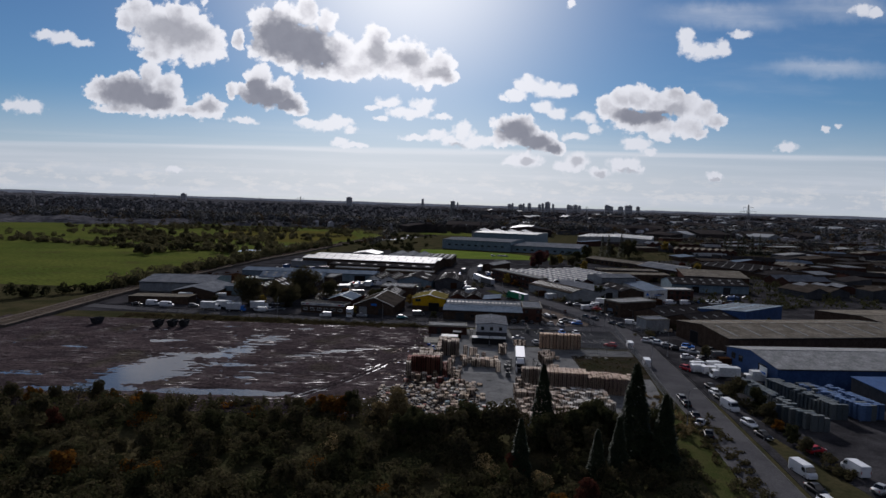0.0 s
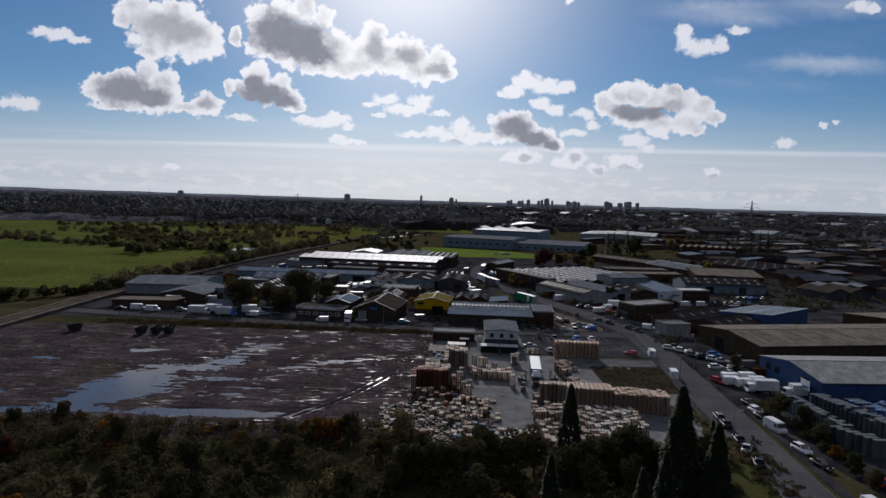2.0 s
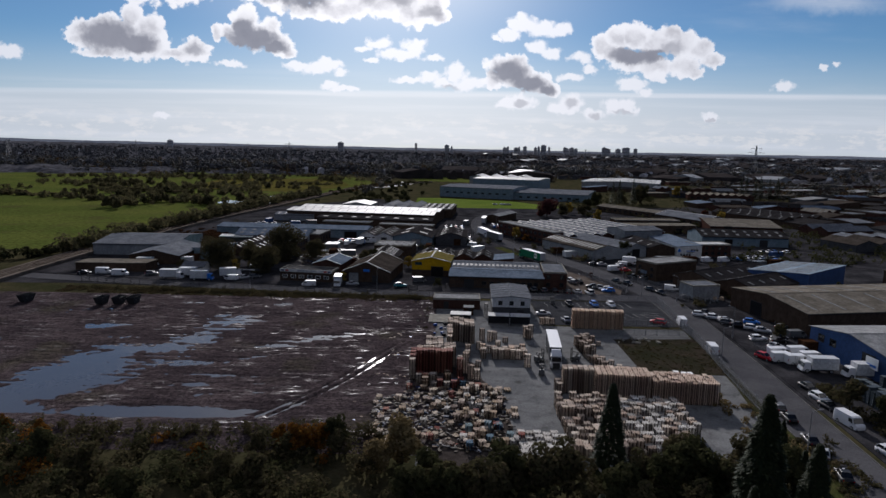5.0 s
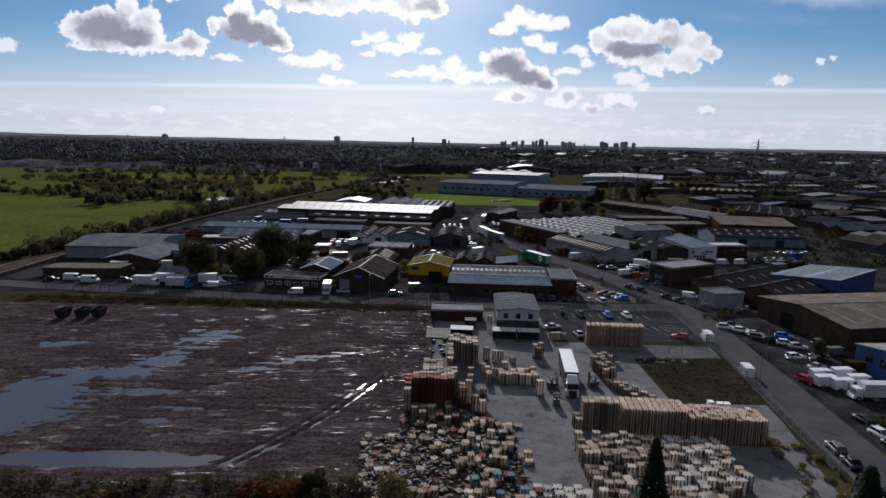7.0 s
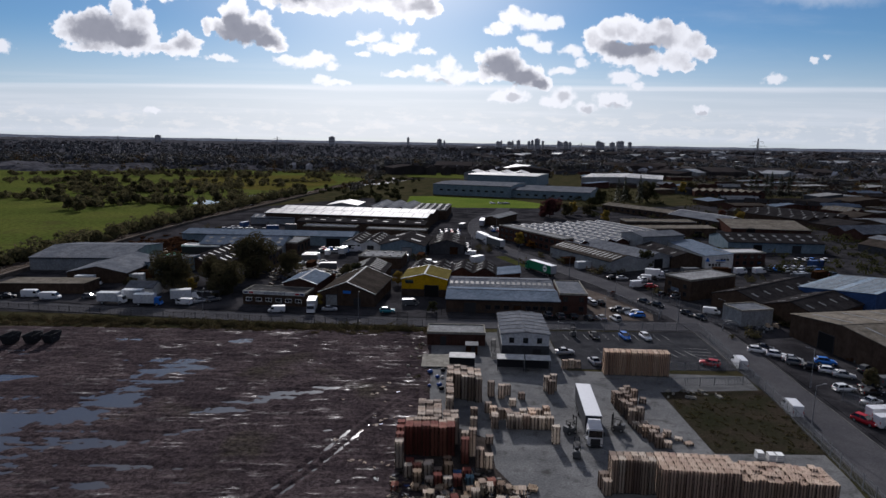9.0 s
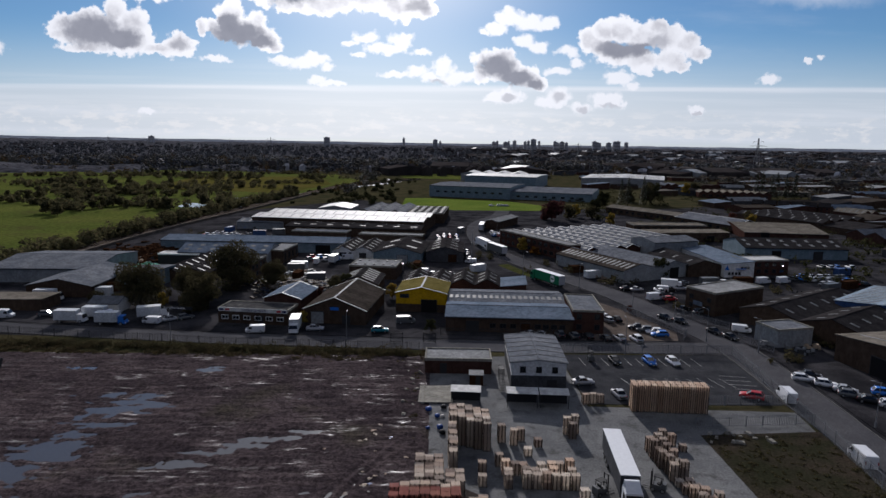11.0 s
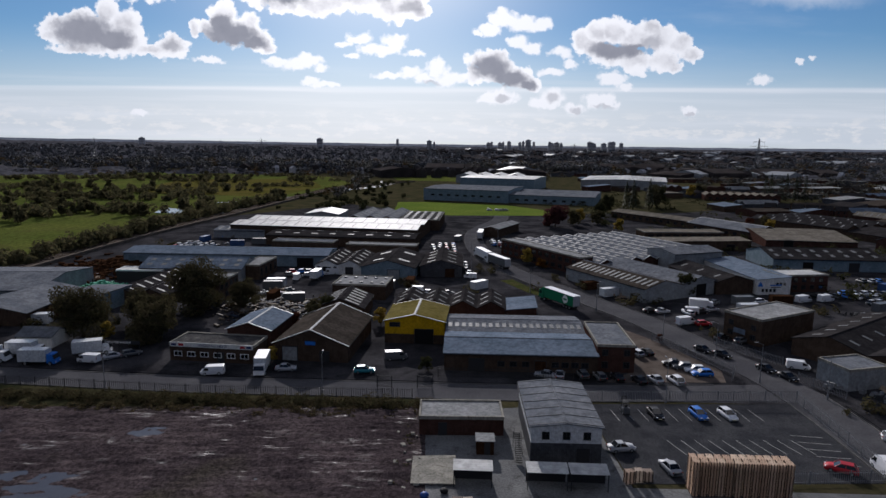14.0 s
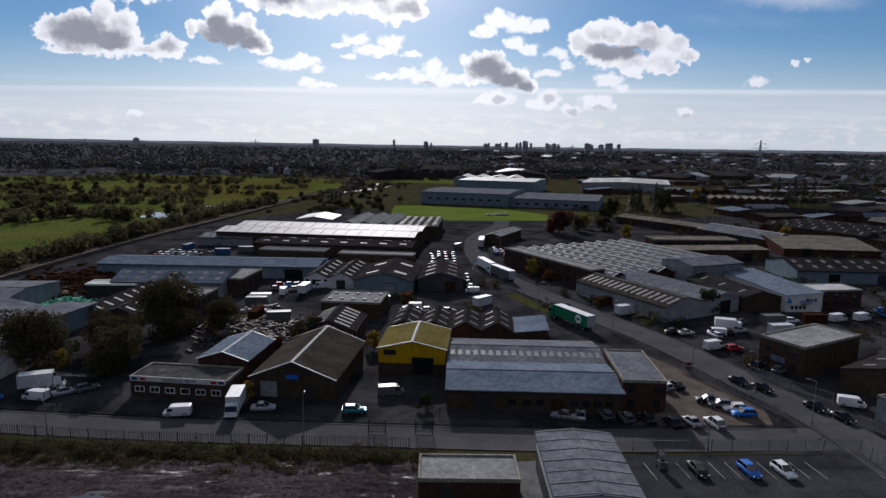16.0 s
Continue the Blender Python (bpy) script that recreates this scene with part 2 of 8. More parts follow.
    body = net.mix(net.step(net.math("ADD", belly, frayed), -0.22, 0.42, 0.0, 0.96), body, net.mix(net.noise(flat, 40.0, 4.0).outputs["Fac"], (0.5, 0.53, 0.63), (0.74, 0.77, 0.87)))
    pale = net.mix(net.step(net.math("ADD", faint, frayed), -0.1, 0.6, 0.0, 0.6), net.mix(net.math("MULTIPLY", mottle, 0.6), edge, (1.3, 1.33, 1.4)), (0.8, 0.83, 0.92))
    veil_colour = net.mix(near_sun, (1.5, 1.6, 1.7), (2.7, 2.7, 2.6))
    air = net.mix(1.0, sky.outputs[0], (SKY_STRENGTH * 0.75, SKY_STRENGTH * 1.04, SKY_STRENGTH * 1.27), "MULTIPLY")
    # the clear sky is dimmed away from the sun to cut fill on shaded sides
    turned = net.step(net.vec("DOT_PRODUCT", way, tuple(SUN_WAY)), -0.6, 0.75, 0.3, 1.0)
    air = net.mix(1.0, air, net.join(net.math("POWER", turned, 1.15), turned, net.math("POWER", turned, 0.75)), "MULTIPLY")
    air = net.mix(net.math("MULTIPLY", net.math("POWER", toward, 45.0), 0.8), air, (3.0, 3.0, 2.9))
    haze = net.math("MULTIPLY", net.step(up, 0.19, 0.0, 0.0, 0.9), front)
    air = net.mix(net.math("MULTIPLY", haze, net.step(z, -0.02, 0.01)), air, net.mix(near_sun, (1.22, 1.35, 1.5), (2.6, 2.57, 2.48)))
    out = net.mix(net.math("MULTIPLY", a_cirrus, front), air, veil_colour)
    out = net.mix(net.math("MULTIPLY", bank, front), out, net.mix(near_sun, (1.26, 1.34, 1.43), (2.5, 2.46, 2.36)))
    out = net.mix(net.math("MULTIPLY", a_veil, front), out, veil_colour)
    out = net.mix(net.math("MULTIPLY", a_row, net.math("MULTIPLY", front, 0.6)), out, net.mix(near_sun, (1.62, 1.64, 1.62), (2.7, 2.66, 2.55)))
    out = net.mix(net.math("MULTIPLY", a_small, front), out, pale)
    out = net.mix(net.math("MULTIPLY", a_great, front), out, body)
    # broken cumulus added out of view, overhead and behind, kept high for fill light
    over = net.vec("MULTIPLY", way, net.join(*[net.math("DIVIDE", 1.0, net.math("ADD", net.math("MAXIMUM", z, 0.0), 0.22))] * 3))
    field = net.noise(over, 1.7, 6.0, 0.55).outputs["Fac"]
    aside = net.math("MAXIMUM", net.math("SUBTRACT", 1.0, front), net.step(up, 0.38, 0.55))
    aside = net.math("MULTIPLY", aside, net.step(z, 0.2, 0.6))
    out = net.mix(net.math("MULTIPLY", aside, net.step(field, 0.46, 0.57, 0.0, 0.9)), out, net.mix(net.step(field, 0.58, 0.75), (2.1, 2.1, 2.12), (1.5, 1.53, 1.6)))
    back = net.node("ShaderNodeBackground")
    net.put(back.inputs["Color"], out)
    net.put(back.inputs["Strength"], 0.445)
    end = net.node("ShaderNodeOutputWorld")
    net.tree.links.new(back.outputs[0], end.inputs["Surface"])


build_sky()


# ---- materials ----
def surface(name, c1, c2, scale=0.4, rough=0.8, metal=0.0, bump=0.0, fine=6.0, ribs=0.0, axis="Y", vary=0.0, wet=0.0, grime=None, rib_depth=0.6, contrast=0.26):
    """A surface whose colour wanders between c1 and c2 in patches of 1/scale metres, with finer grain; ribs: corrugations per metre."""
    m = bpy.data.materials.new(name)
    m.use_nodes = True
    net = Net(m.node_tree)
    where = net.node("ShaderNodeNewGeometry").outputs["Position"]
    shader = net.node("ShaderNodeBsdfPrincipled")
    patch = net.noise(where, scale, 5.0, 0.6).outputs["Fac"]
    grain = net.noise(where, scale * fine, 4.0, 0.6).outputs["Fac"]
    colour = net.mix(net.step(patch, 0.32, 0.68), c1, c2)
    colour = net.mix(1.0, colour, net.mix(net.step(grain, 0.25, 0.75), (1 - contrast,) * 3, (1 + contrast,) * 3), "MULTIPLY")
    if grime:
        stain = net.noise(net.vec("MULTIPLY", where, (1.0, 1.0, 0.25)), scale * 2.6, 6.0, 0.65).outputs["Fac"]
        colour = net.mix(net.step(stain, 0.5, 0.72, 0.0, 0.75), colour, grime)
    if vary:
        luck = net.node("ShaderNodeObjectInfo").outputs["Random"]
        colour = net.mix(1.0, colour, net.mix(luck, (1 - vary,) * 3, (1 + vary,) * 3), "MULTIPLY")
    net.put(shader.inputs["Base Color"], colour)
    net.put(shader.inputs["Metallic"], metal)
    net.put(shader.inputs["Specular IOR Level"], 0.35 if rough < 0.5 else 0.12 if rough < 0.6 else 0.05 if rough < 0.63 else 0.0)
    gloss = net.math("MULTIPLY_ADD", grain, 0.3, rough - 0.15, clamp=True)
    if wet:
        gloss = net.math("SUBTRACT", gloss, net.step(patch, 0.45, 0.75, 0.0, wet), clamp=True)
    net.put(shader.inputs["Roughness"], gloss)
    height = grain
    if ribs:
        local = net.node("ShaderNodeTexCoord").outputs["Object"]
        wave = net.node("ShaderNodeTexWave")
        wave.bands_direction = axis
        net.put(wave.inputs["Vector"], local)
        net.put(wave.inputs["Scale"], ribs * 0.314)
        height = net.math("MULTIPLY_ADD", wave.outputs["Fac"], rib_depth, net.math("MULTIPLY", grain, 0.15))
    if bump or ribs:
        b = net.node("ShaderNodeBump")
        net.put(b.inputs["Strength"], bump or 0.35)
        net.put(b.inputs["Distance"], 0.06)
        net.put(b.inputs["Height"], height)
        net.put(shader.inputs["Normal"], b.outputs[0])
    net.tree.links.new(shader.outputs[0], net.node("ShaderNodeOutputMaterial").inputs["Surface"])
    return m


def ramped(name, stops, rough=0.8, island=False, through_light=0.0, grain_scale=3.0, gloss=0.12):
    """A material whose colour is picked for each object, or for each loose piece, from a row of colours."""
    m = bpy.data.materials.new(name)
    m.use_nodes = True
    net = Net(m.node_tree)
    luck = net.node("ShaderNodeNewGeometry").outputs["Random Per Island"] if island else net.node("ShaderNodeObjectInfo").outputs["Random"]
    ramp = net.node("ShaderNodeValToRGB")
    ramp.color_ramp.interpolation = "LINEAR"
    while len(ramp.color_ramp.elements) < len(stops):
        ramp.color_ramp.elements.new(0.5)
    for i, (e, c) in enumerate(zip(ramp.color_ramp.elements, stops)):
        e.position, e.color = i / (len(stops) - 1), (*c, 1)
    net.put(ramp.inputs[0], luck)
    where = net.node("ShaderNodeNewGeometry").outputs["Position"]
    grain = net.noise(where, grain_scale, 4.0, 0.6).outputs["Fac"]
    colour = net.mix(1.0, ramp.outputs[0], net.mix(grain, (0.6,) * 3, (1.4,) * 3), "MULTIPLY")
    shader = net.node("ShaderNodeBsdfPrincipled")
    net.put(shader.inputs["Base Color"], colour)
    net.put(shader.inputs["Roughness"], rough)
    net.put(shader.inputs["Specular IOR Level"], gloss)
    last = shader.outputs[0]
    if through_light:
        leaf = net.node("ShaderNodeBsdfTranslucent")
        net.put(leaf.inputs["Color"], colour)
        both = net.node("ShaderNodeMixShader")
        net.put(both.inputs[0], through_light)
        net.tree.links.new(last, both.inputs[1])
        net.tree.links.new(leaf.outputs[0], both.inputs[2])
        last = both.outputs[0]
    net.tree.links.new(last, net.node("ShaderNodeOutputMaterial").inputs["Surface"])
    return m


def plain(name, colour, rough=0.5, metal=0.0, coat=0.0, ior=1.5):
    m = bpy.data.materials.new(name)
    m.use_nodes = True
    net = Net(m.node_tree)
    shader = net.node("ShaderNodeBsdfPrincipled")
    where = net.node("ShaderNodeNewGeometry").outputs["Position"]
    grain = net.noise(where, 2.2, 5.0, 0.6).outputs["Fac"]
    net.put(shader.inputs["Base Color"], net.mix(1.0, (*colour, 1), net.mix(grain, (0.85,) * 3, (1.12,) * 3), "MULTIPLY"))
    net.put(shader.inputs["Roughness"], net.math("MULTIPLY_ADD", grain, 0.12, max(rough - 0.06, 0.0), clamp=True))
    net.put(shader.inputs["Metallic"], metal)
    net.put(shader.inputs["Coat Weight"], coat)
    net.put(shader.inputs["Specular IOR Level"], 0.5 if rough < 0.45 else 0.15)
    net.put(shader.inputs["IOR"], ior)
    net.tree.links.new(shader.outputs[0], net.node("ShaderNodeOutputMaterial").inputs["Surface"])
    return m


def mud_material():
    """Churned earth: purple-brown and russet patches, lumps at three sizes, and wet streaks that shine."""
    m = bpy.data.materials.new("wet_mud")
    m.use_nodes = True
    net = Net(m.node_tree)
    where = net.node("ShaderNodeNewGeometry").outputs["Position"]
    shader = net.node("ShaderNodeBsdfPrincipled")
    patch = net.noise(where, 0.09, 6.0, 0.65).outputs["Fac"]
    lump = net.noise(where, 1.7, 6.0, 0.7).outputs["Fac"]
    crumb = net.noise(where, 6.0, 4.0, 0.7).outputs["Fac"]
    rake = net.noise(net.vec("MULTIPLY", where, (0.2, 1.2, 1.0)), 1.0, 7.0, 0.72).outputs["Fac"]
    colour = net.mix(net.step(patch, 0.35, 0.65), (0.036, 0.028, 0.03), (0.064, 0.05, 0.051))
    colour = net.mix(net.step(net.noise(where, 0.05, 4.0).outputs["Fac"], 0.55, 0.7, 0.0, 0.6), colour, (0.05, 0.045, 0.03))
    colour = net.mix(net.step(rake, 0.35, 0.62, 0.55, 0.0), colour, (0.018, 0.0145, 0.0165))
    colour = net.mix(1.0, colour, net.mix(net.step(lump, 0.3, 0.7), (0.45,) * 3, (1.6,) * 3), "MULTIPLY")
    colour = net.mix(1.0, colour, net.mix(net.step(crumb, 0.3, 0.7), (0.6,) * 3, (1.45,) * 3), "MULTIPLY")
    net.put(shader.inputs["Base Color"], colour)
    wet = net.math("MULTIPLY", net.step(rake, 0.54, 0.68), net.step(net.noise(where, 0.13, 5.0, 0.65).outputs["Fac"], 0.5, 0.62))
    net.put(shader.inputs["Specular IOR Level"], net.math("MULTIPLY", wet, 0.5))
    net.put(shader.inputs["Roughness"], net.math("MULTIPLY_ADD", wet, -0.45, 0.8))
    b = net.node("ShaderNodeBump")
    net.put(b.inputs["Strength"], 1.0)
    net.put(b.inputs["Distance"], 0.12)
    net.put(b.inputs["Height"], net.math("MULTIPLY_ADD", lump, 1.0, net.math("MULTIPLY_ADD", crumb, 0.35, net.math("MULTIPLY", rake, 0.8))))
    net.put(shader.inputs["Normal"], b.outputs[0])
    net.tree.links.new(shader.outputs[0], net.node("ShaderNodeOutputMaterial").inputs["Surface"])
    return m


M = {
    "scrub": surface("scrub_ground", (0.02534, 0.02683, 0.01341), (0.05067, 0.04322, 0.02385), 0.08, 0.95, bump=0.6, fine=14),
    "asphalt": surface("asphalt", (0.01418, 0.01404, 0.01607), (0.04428, 0.04304, 0.0463), 0.09, 0.8, bump=0.15, fine=40, contrast=0.4, grime=(0.01318, 0.01309, 0.01406)),
    "road": surface("road_asphalt", (0.0525, 0.05237, 0.05742), (0.0731, 0.07199, 0.07626), 0.1, 0.75, bump=0.1, fine=50, grime=(0.04725, 0.04713, 0.04991)),
    "yard": surface("yard_concrete", (0.09942, 0.1012, 0.1036), (0.1492, 0.1501, 0.1514), 0.16, 0.75, bump=0.12, fine=22, grime=(0.04177, 0.04006, 0.03759)),
    "slab": surface("pale_concrete", (0.1697, 0.1631, 0.1435), (0.261, 0.248, 0.2153), 0.5, 0.8, bump=0.2, grime=(0.0783, 0.07177, 0.05872)),
    "kerb": surface("grey_kerb_concrete", (0.07, 0.07, 0.072), (0.11, 0.108, 0.105), 0.5, 0.85, fine=10),
    "paving": surface("brown_paving", (0.0702, 0.0567, 0.0486), (0.1026, 0.0864, 0.0756), 0.25, 0.8, bump=0.1, fine=20),
    "mud": mud_material(),
    "water": plain("murky_standing_water", (0.06, 0.06, 0.066), 0.12, ior=1.333),
    "field": surface("pasture_grass", (0.05, 0.066, 0.016), (0.078, 0.088, 0.022), 0.016, 0.95, bump=0.5, fine=30, contrast=0.4, grime=(0.058, 0.053, 0.022)),
    "turf": surface("mown_green_turf", (0.075, 0.11, 0.02), (0.1, 0.13, 0.026), 0.03, 0.95, bump=0.4, fine=24, contrast=0.25),
    "reeds": surface("reed_grass", (0.0599, 0.05857, 0.01409), (0.08456, 0.0689, 0.02114), 0.03, 0.95, bump=0.5, fine=30),
    "verge": surface("verge_grass", (0.03, 0.038, 0.012), (0.05, 0.048, 0.02), 0.3, 0.9, bump=0.6, fine=16, contrast=0.5),
    "plot": surface("worn_grass_plot", (0.01878, 0.01946, 0.01136), (0.03403, 0.02694, 0.02087), 0.14, 0.95, bump=0.6, fine=22, contrast=0.55),
    "ballast": surface("railway_ballast", (0.075, 0.065, 0.055), (0.12, 0.10, 0.085), 0.3, 0.9, bump=0.6, fine=20),
    "brick_red": surface("red_brick", (0.0415, 0.02084, 0.01697), (0.06437, 0.03467, 0.02822), 0.6, 0.85, bump=0.25, fine=14, grime=(0.02656, 0.01752, 0.01494)),
    "brick_brown": surface("brown_brick", (0.04351, 0.03002, 0.0226), (0.06732, 0.04708, 0.03527), 0.6, 0.85, bump=0.25, fine=14, grime=(0.02811, 0.02136, 0.01799)),
    "render_white": surface("white_render", (0.45, 0.45, 0.435), (0.5625, 0.5625, 0.5475), 0.5, 0.75, grime=(0.315, 0.3075, 0.285)),
    "clad_white": surface("white_cladding", (0.3844, 0.403, 0.4216), (0.4588, 0.4712, 0.4836), 0.4, 0.45, ribs=3.0, axis="X", bump=0.3),
    "clad_grey": surface("grey_cladding", (0.1594, 0.1714, 0.1833), (0.2231, 0.2351, 0.2431), 0.3, 0.55, ribs=3.0, axis="X", bump=0.3, grime=(0.1594, 0.1594, 0.1594)),
    "clad_dark": surface("charcoal_cladding", (0.035, 0.037, 0.042), (0.06, 0.062, 0.068), 0.4, 0.5, ribs=3.0, axis="X", bump=0.3),
    "clad_blue": surface("blue_cladding", (0.022, 0.05, 0.13), (0.035, 0.072, 0.175), 0.4, 0.5, ribs=3.0, axis="X", bump=0.3),
    "clad_teal": surface("slate_blue_cladding", (0.096, 0.144, 0.1728), (0.144, 0.192, 0.2304), 0.4, 0.5, ribs=3.0, axis="X", bump=0.3),
    "clad_yellow": surface("yellow_cladding", (0.375, 0.2175, 0.006), (0.45, 0.2625, 0.0105), 0.4, 0.65, ribs=3.0, axis="X", bump=0.25, grime=(0.3192, 0.2058, 0.02025)),
    "roof_grey": surface("grey_sheet_roof", (0.09182, 0.1002, 0.1152), (0.1452, 0.1517, 0.1655), 0.2, 0.68, ribs=2.0, grime=(0.06666, 0.0701, 0.07684)),
    "roof_blue": surface("blue_grey_sheet_roof", (0.08916, 0.115, 0.1476), (0.1294, 0.1555, 0.1981), 0.2, 0.68, ribs=2.0, grime=(0.07191, 0.08933, 0.112)),
    "roof_pale": surface("pale_sheet_roof", (0.306, 0.3102, 0.3102), (0.425, 0.425, 0.4123), 0.15, 0.62, ribs=2.0, grime=(0.255, 0.255, 0.2465)),
    "roof_brown": surface("weathered_fibre_cement_roof", (0.0326, 0.02766, 0.02362), (0.05708, 0.04809, 0.0417), 0.25, 0.85, ribs=3.0, grime=(0.02719, 0.02525, 0.02084)),
    "roof_dark": surface("dark_fibre_cement_roof", (0.01885, 0.01764, 0.01838), (0.03327, 0.03088, 0.03141), 0.25, 0.8, ribs=3.0, grime=(0.0194, 0.01821, 0.01779)),
    "roof_tan": surface("tan_fibre_cement_roof", (0.09877, 0.08843, 0.07258), (0.1628, 0.1457, 0.1244), 0.2, 0.8, ribs=3.0, grime=(0.06419, 0.06029, 0.05185)),
    "roof_yellow": surface("yellow_stained_roof", (0.1, 0.082, 0.026), (0.135, 0.112, 0.042), 0.2, 0.8, ribs=2.0, grime=(0.085, 0.07, 0.03)),
    "felt": surface("roofing_felt", (0.03507, 0.03507, 0.03647), (0.06312, 0.06171, 0.0603), 0.3, 0.7, bump=0.2, grime=(0.1403, 0.1332, 0.1263)),
    "felt_pale": surface("pale_roofing_felt", (0.1595, 0.1641, 0.1636), (0.2393, 0.2419, 0.2453), 0.3, 0.65, bump=0.2, grime=(0.1277, 0.1271, 0.1292)),
    "rooflight": surface("translucent_rooflight", (0.119, 0.1241, 0.1249), (0.1904, 0.1937, 0.1936), 0.8, 0.6, grime=(0.119, 0.1181, 0.1062)),
    "trim": plain("white_trim", (0.72, 0.72, 0.7), 0.5),
    "steel": plain("galvanised_steel", (0.17, 0.175, 0.185), 0.6, 0.3),
    "dark_steel": plain("dark_painted_steel", (0.028, 0.029, 0.031), 0.8),
    "glass": plain("dark_glass", (0.012, 0.014, 0.017), 0.08),
    "tyre": plain("rubber", (0.014, 0.014, 0.015), 0.8),
    "rim": plain("alloy", (0.45, 0.46, 0.47), 0.35, 0.8),
    "lamp_red": plain("red_lens", (0.3, 0.01, 0.01), 0.2),
    "lamp_clear": plain("clear_lens", (0.7, 0.7, 0.72), 0.12),
    "plate": plain("plate_plain", (0.6, 0.58, 0.4), 0.5),
    "rust": surface("rusted_steel", (0.027, 0.013, 0.007), (0.048, 0.02438, 0.014), 1.2, 0.85, bump=0.3),
    "bark": surface("bark", (0.045, 0.035, 0.026), (0.09, 0.07, 0.052), 1.5, 0.95, bump=0.6),
    "crate": ramped("crate_plastic", [(0.049, 0.063, 0.0665), (0.084, 0.0945, 0.098), (0.0315, 0.0455, 0.0595), (0.056, 0.07, 0.077)], 0.6),
    "crate_blue": ramped("blue_crate_plastic", [(0.045, 0.081, 0.18), (0.081, 0.135, 0.252), (0.036, 0.063, 0.126)], 0.6),
    "plastic_blue": plain("blue_plastic", (0.02, 0.06, 0.22), 0.5),
    "plastic_green": plain("green_plastic", (0.04, 0.26, 0.16), 0.45),
    "orange": plain("orange_paint", (0.5, 0.16, 0.02), 0.5),
    "line": plain("worn_white_line", (0.26, 0.26, 0.25), 0.8),
    # Shade inside open doorways as a flat near-black; the walls stay solid.
    "opening_shade": plain("shadowed_opening", (0.008, 0.008, 0.009), 0.9),
    "pallet": ramped("pallet_wood", [(0.3842, 0.2951, 0.2251), (0.2702, 0.1938, 0.1493), (0.4687, 0.3859, 0.3096), (0.1636, 0.119, 0.09678), (0.5129, 0.4366, 0.3603), (0.1073, 0.07227, 0.05955)], 0.8, gloss=0.06),
    "pallet_pale": ramped("sun_bleached_pallet_wood", [(0.4975, 0.3778, 0.2914), (0.3934, 0.287, 0.2205), (0.5652, 0.4454, 0.3523), (0.3175, 0.2111, 0.1645)], 0.8, gloss=0.06),
    "pallet_old": ramped("old_pallet_wood", [(0.2282, 0.1536, 0.09864), (0.3544, 0.268, 0.1816), (0.1402, 0.08917, 0.06168), (0.4107, 0.3322, 0.2458), (0.09656, 0.06122, 0.04551)], 0.8, gloss=0.06),
    "block_shade": surface("shaded_pallet_block", (0.02016, 0.01277, 0.008736), (0.03696, 0.02352, 0.0168), 2.0, 0.95),
    "parking": surface("worn_car_park_asphalt", (0.0265, 0.02742, 0.03133), (0.04372, 0.04457, 0.04809), 0.2, 0.85, bump=0.15, fine=30, contrast=0.4),
    "board_bits": ramped("broken_board_mix", [(0.0882, 0.06171, 0.03822), (0.147, 0.1235, 0.09408), (0.0147, 0.01176, 0.01029), (0.1235, 0.09114, 0.0588), (0.00588, 0.00588, 0.006468), (0.1764, 0.1646, 0.147), (0.04704, 0.02646, 0.01764), (0.0294, 0.04704, 0.08232), (0.1176, 0.09996, 0.07938)], 0.7, True, gloss=0.05),
    "dirt": surface("trodden_dirt", (0.025, 0.021, 0.02), (0.05, 0.042, 0.038), 0.3, 0.95, bump=0.8, fine=20, contrast=0.5),
    # Leaf colour lifted and blued: distance haze is in the base colour.
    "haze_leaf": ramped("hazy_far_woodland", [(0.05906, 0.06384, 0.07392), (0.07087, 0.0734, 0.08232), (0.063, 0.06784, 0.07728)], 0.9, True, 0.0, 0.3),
    "pallet_new": ramped("new_pallet_wood", [(0.5417, 0.3923, 0.2857), (0.436, 0.3009, 0.2156), (0.5926, 0.4575, 0.3437)], 0.8, gloss=0.06),
    "pallet_red": ramped("red_painted_pallet", [(0.198, 0.054, 0.0405), (0.144, 0.0405, 0.0315), (0.234, 0.09, 0.063)], 0.8, gloss=0.06),
    "pallet_grey": ramped("weathered_grey_pallet", [(0.3627, 0.3405, 0.3107), (0.4852, 0.463, 0.4333), (0.2754, 0.2531, 0.2234)], 0.8, gloss=0.06),
    "pallet_blue": ramped("blue_painted_pallet", [(0.03, 0.07, 0.16), (0.08, 0.14, 0.18), (0.14, 0.19, 0.2)], 0.8, gloss=0.06),
    "leaf_dark": ramped("dark_leaves", [(0.02867, 0.03148, 0.01464), (0.03911, 0.04121, 0.01877), (0.04565, 0.04284, 0.02182), (0.03226, 0.03505, 0.01682)], 0.7, True, 0.32, gloss=0.0),
    "leaf_olive": ramped("olive_leaves", [(0.04565, 0.04355, 0.02111), (0.06107, 0.05546, 0.02742), (0.06731, 0.05328, 0.03085), (0.04409, 0.04129, 0.02306)], 0.7, True, 0.32, gloss=0.0),
    "leaf_autumn": ramped("autumn_leaves", [(0.13, 0.0455, 0.0078), (0.091, 0.039, 0.00975), (0.156, 0.0715, 0.013), (0.065, 0.03575, 0.013)], 0.7, True, 0.32, gloss=0.0),
    "leaf_yellow": ramped("yellowing_leaves", [(0.24, 0.15, 0.02), (0.17, 0.12, 0.025), (0.28, 0.19, 0.04), (0.11, 0.1, 0.03)], 0.7, True, 0.32, gloss=0.0),
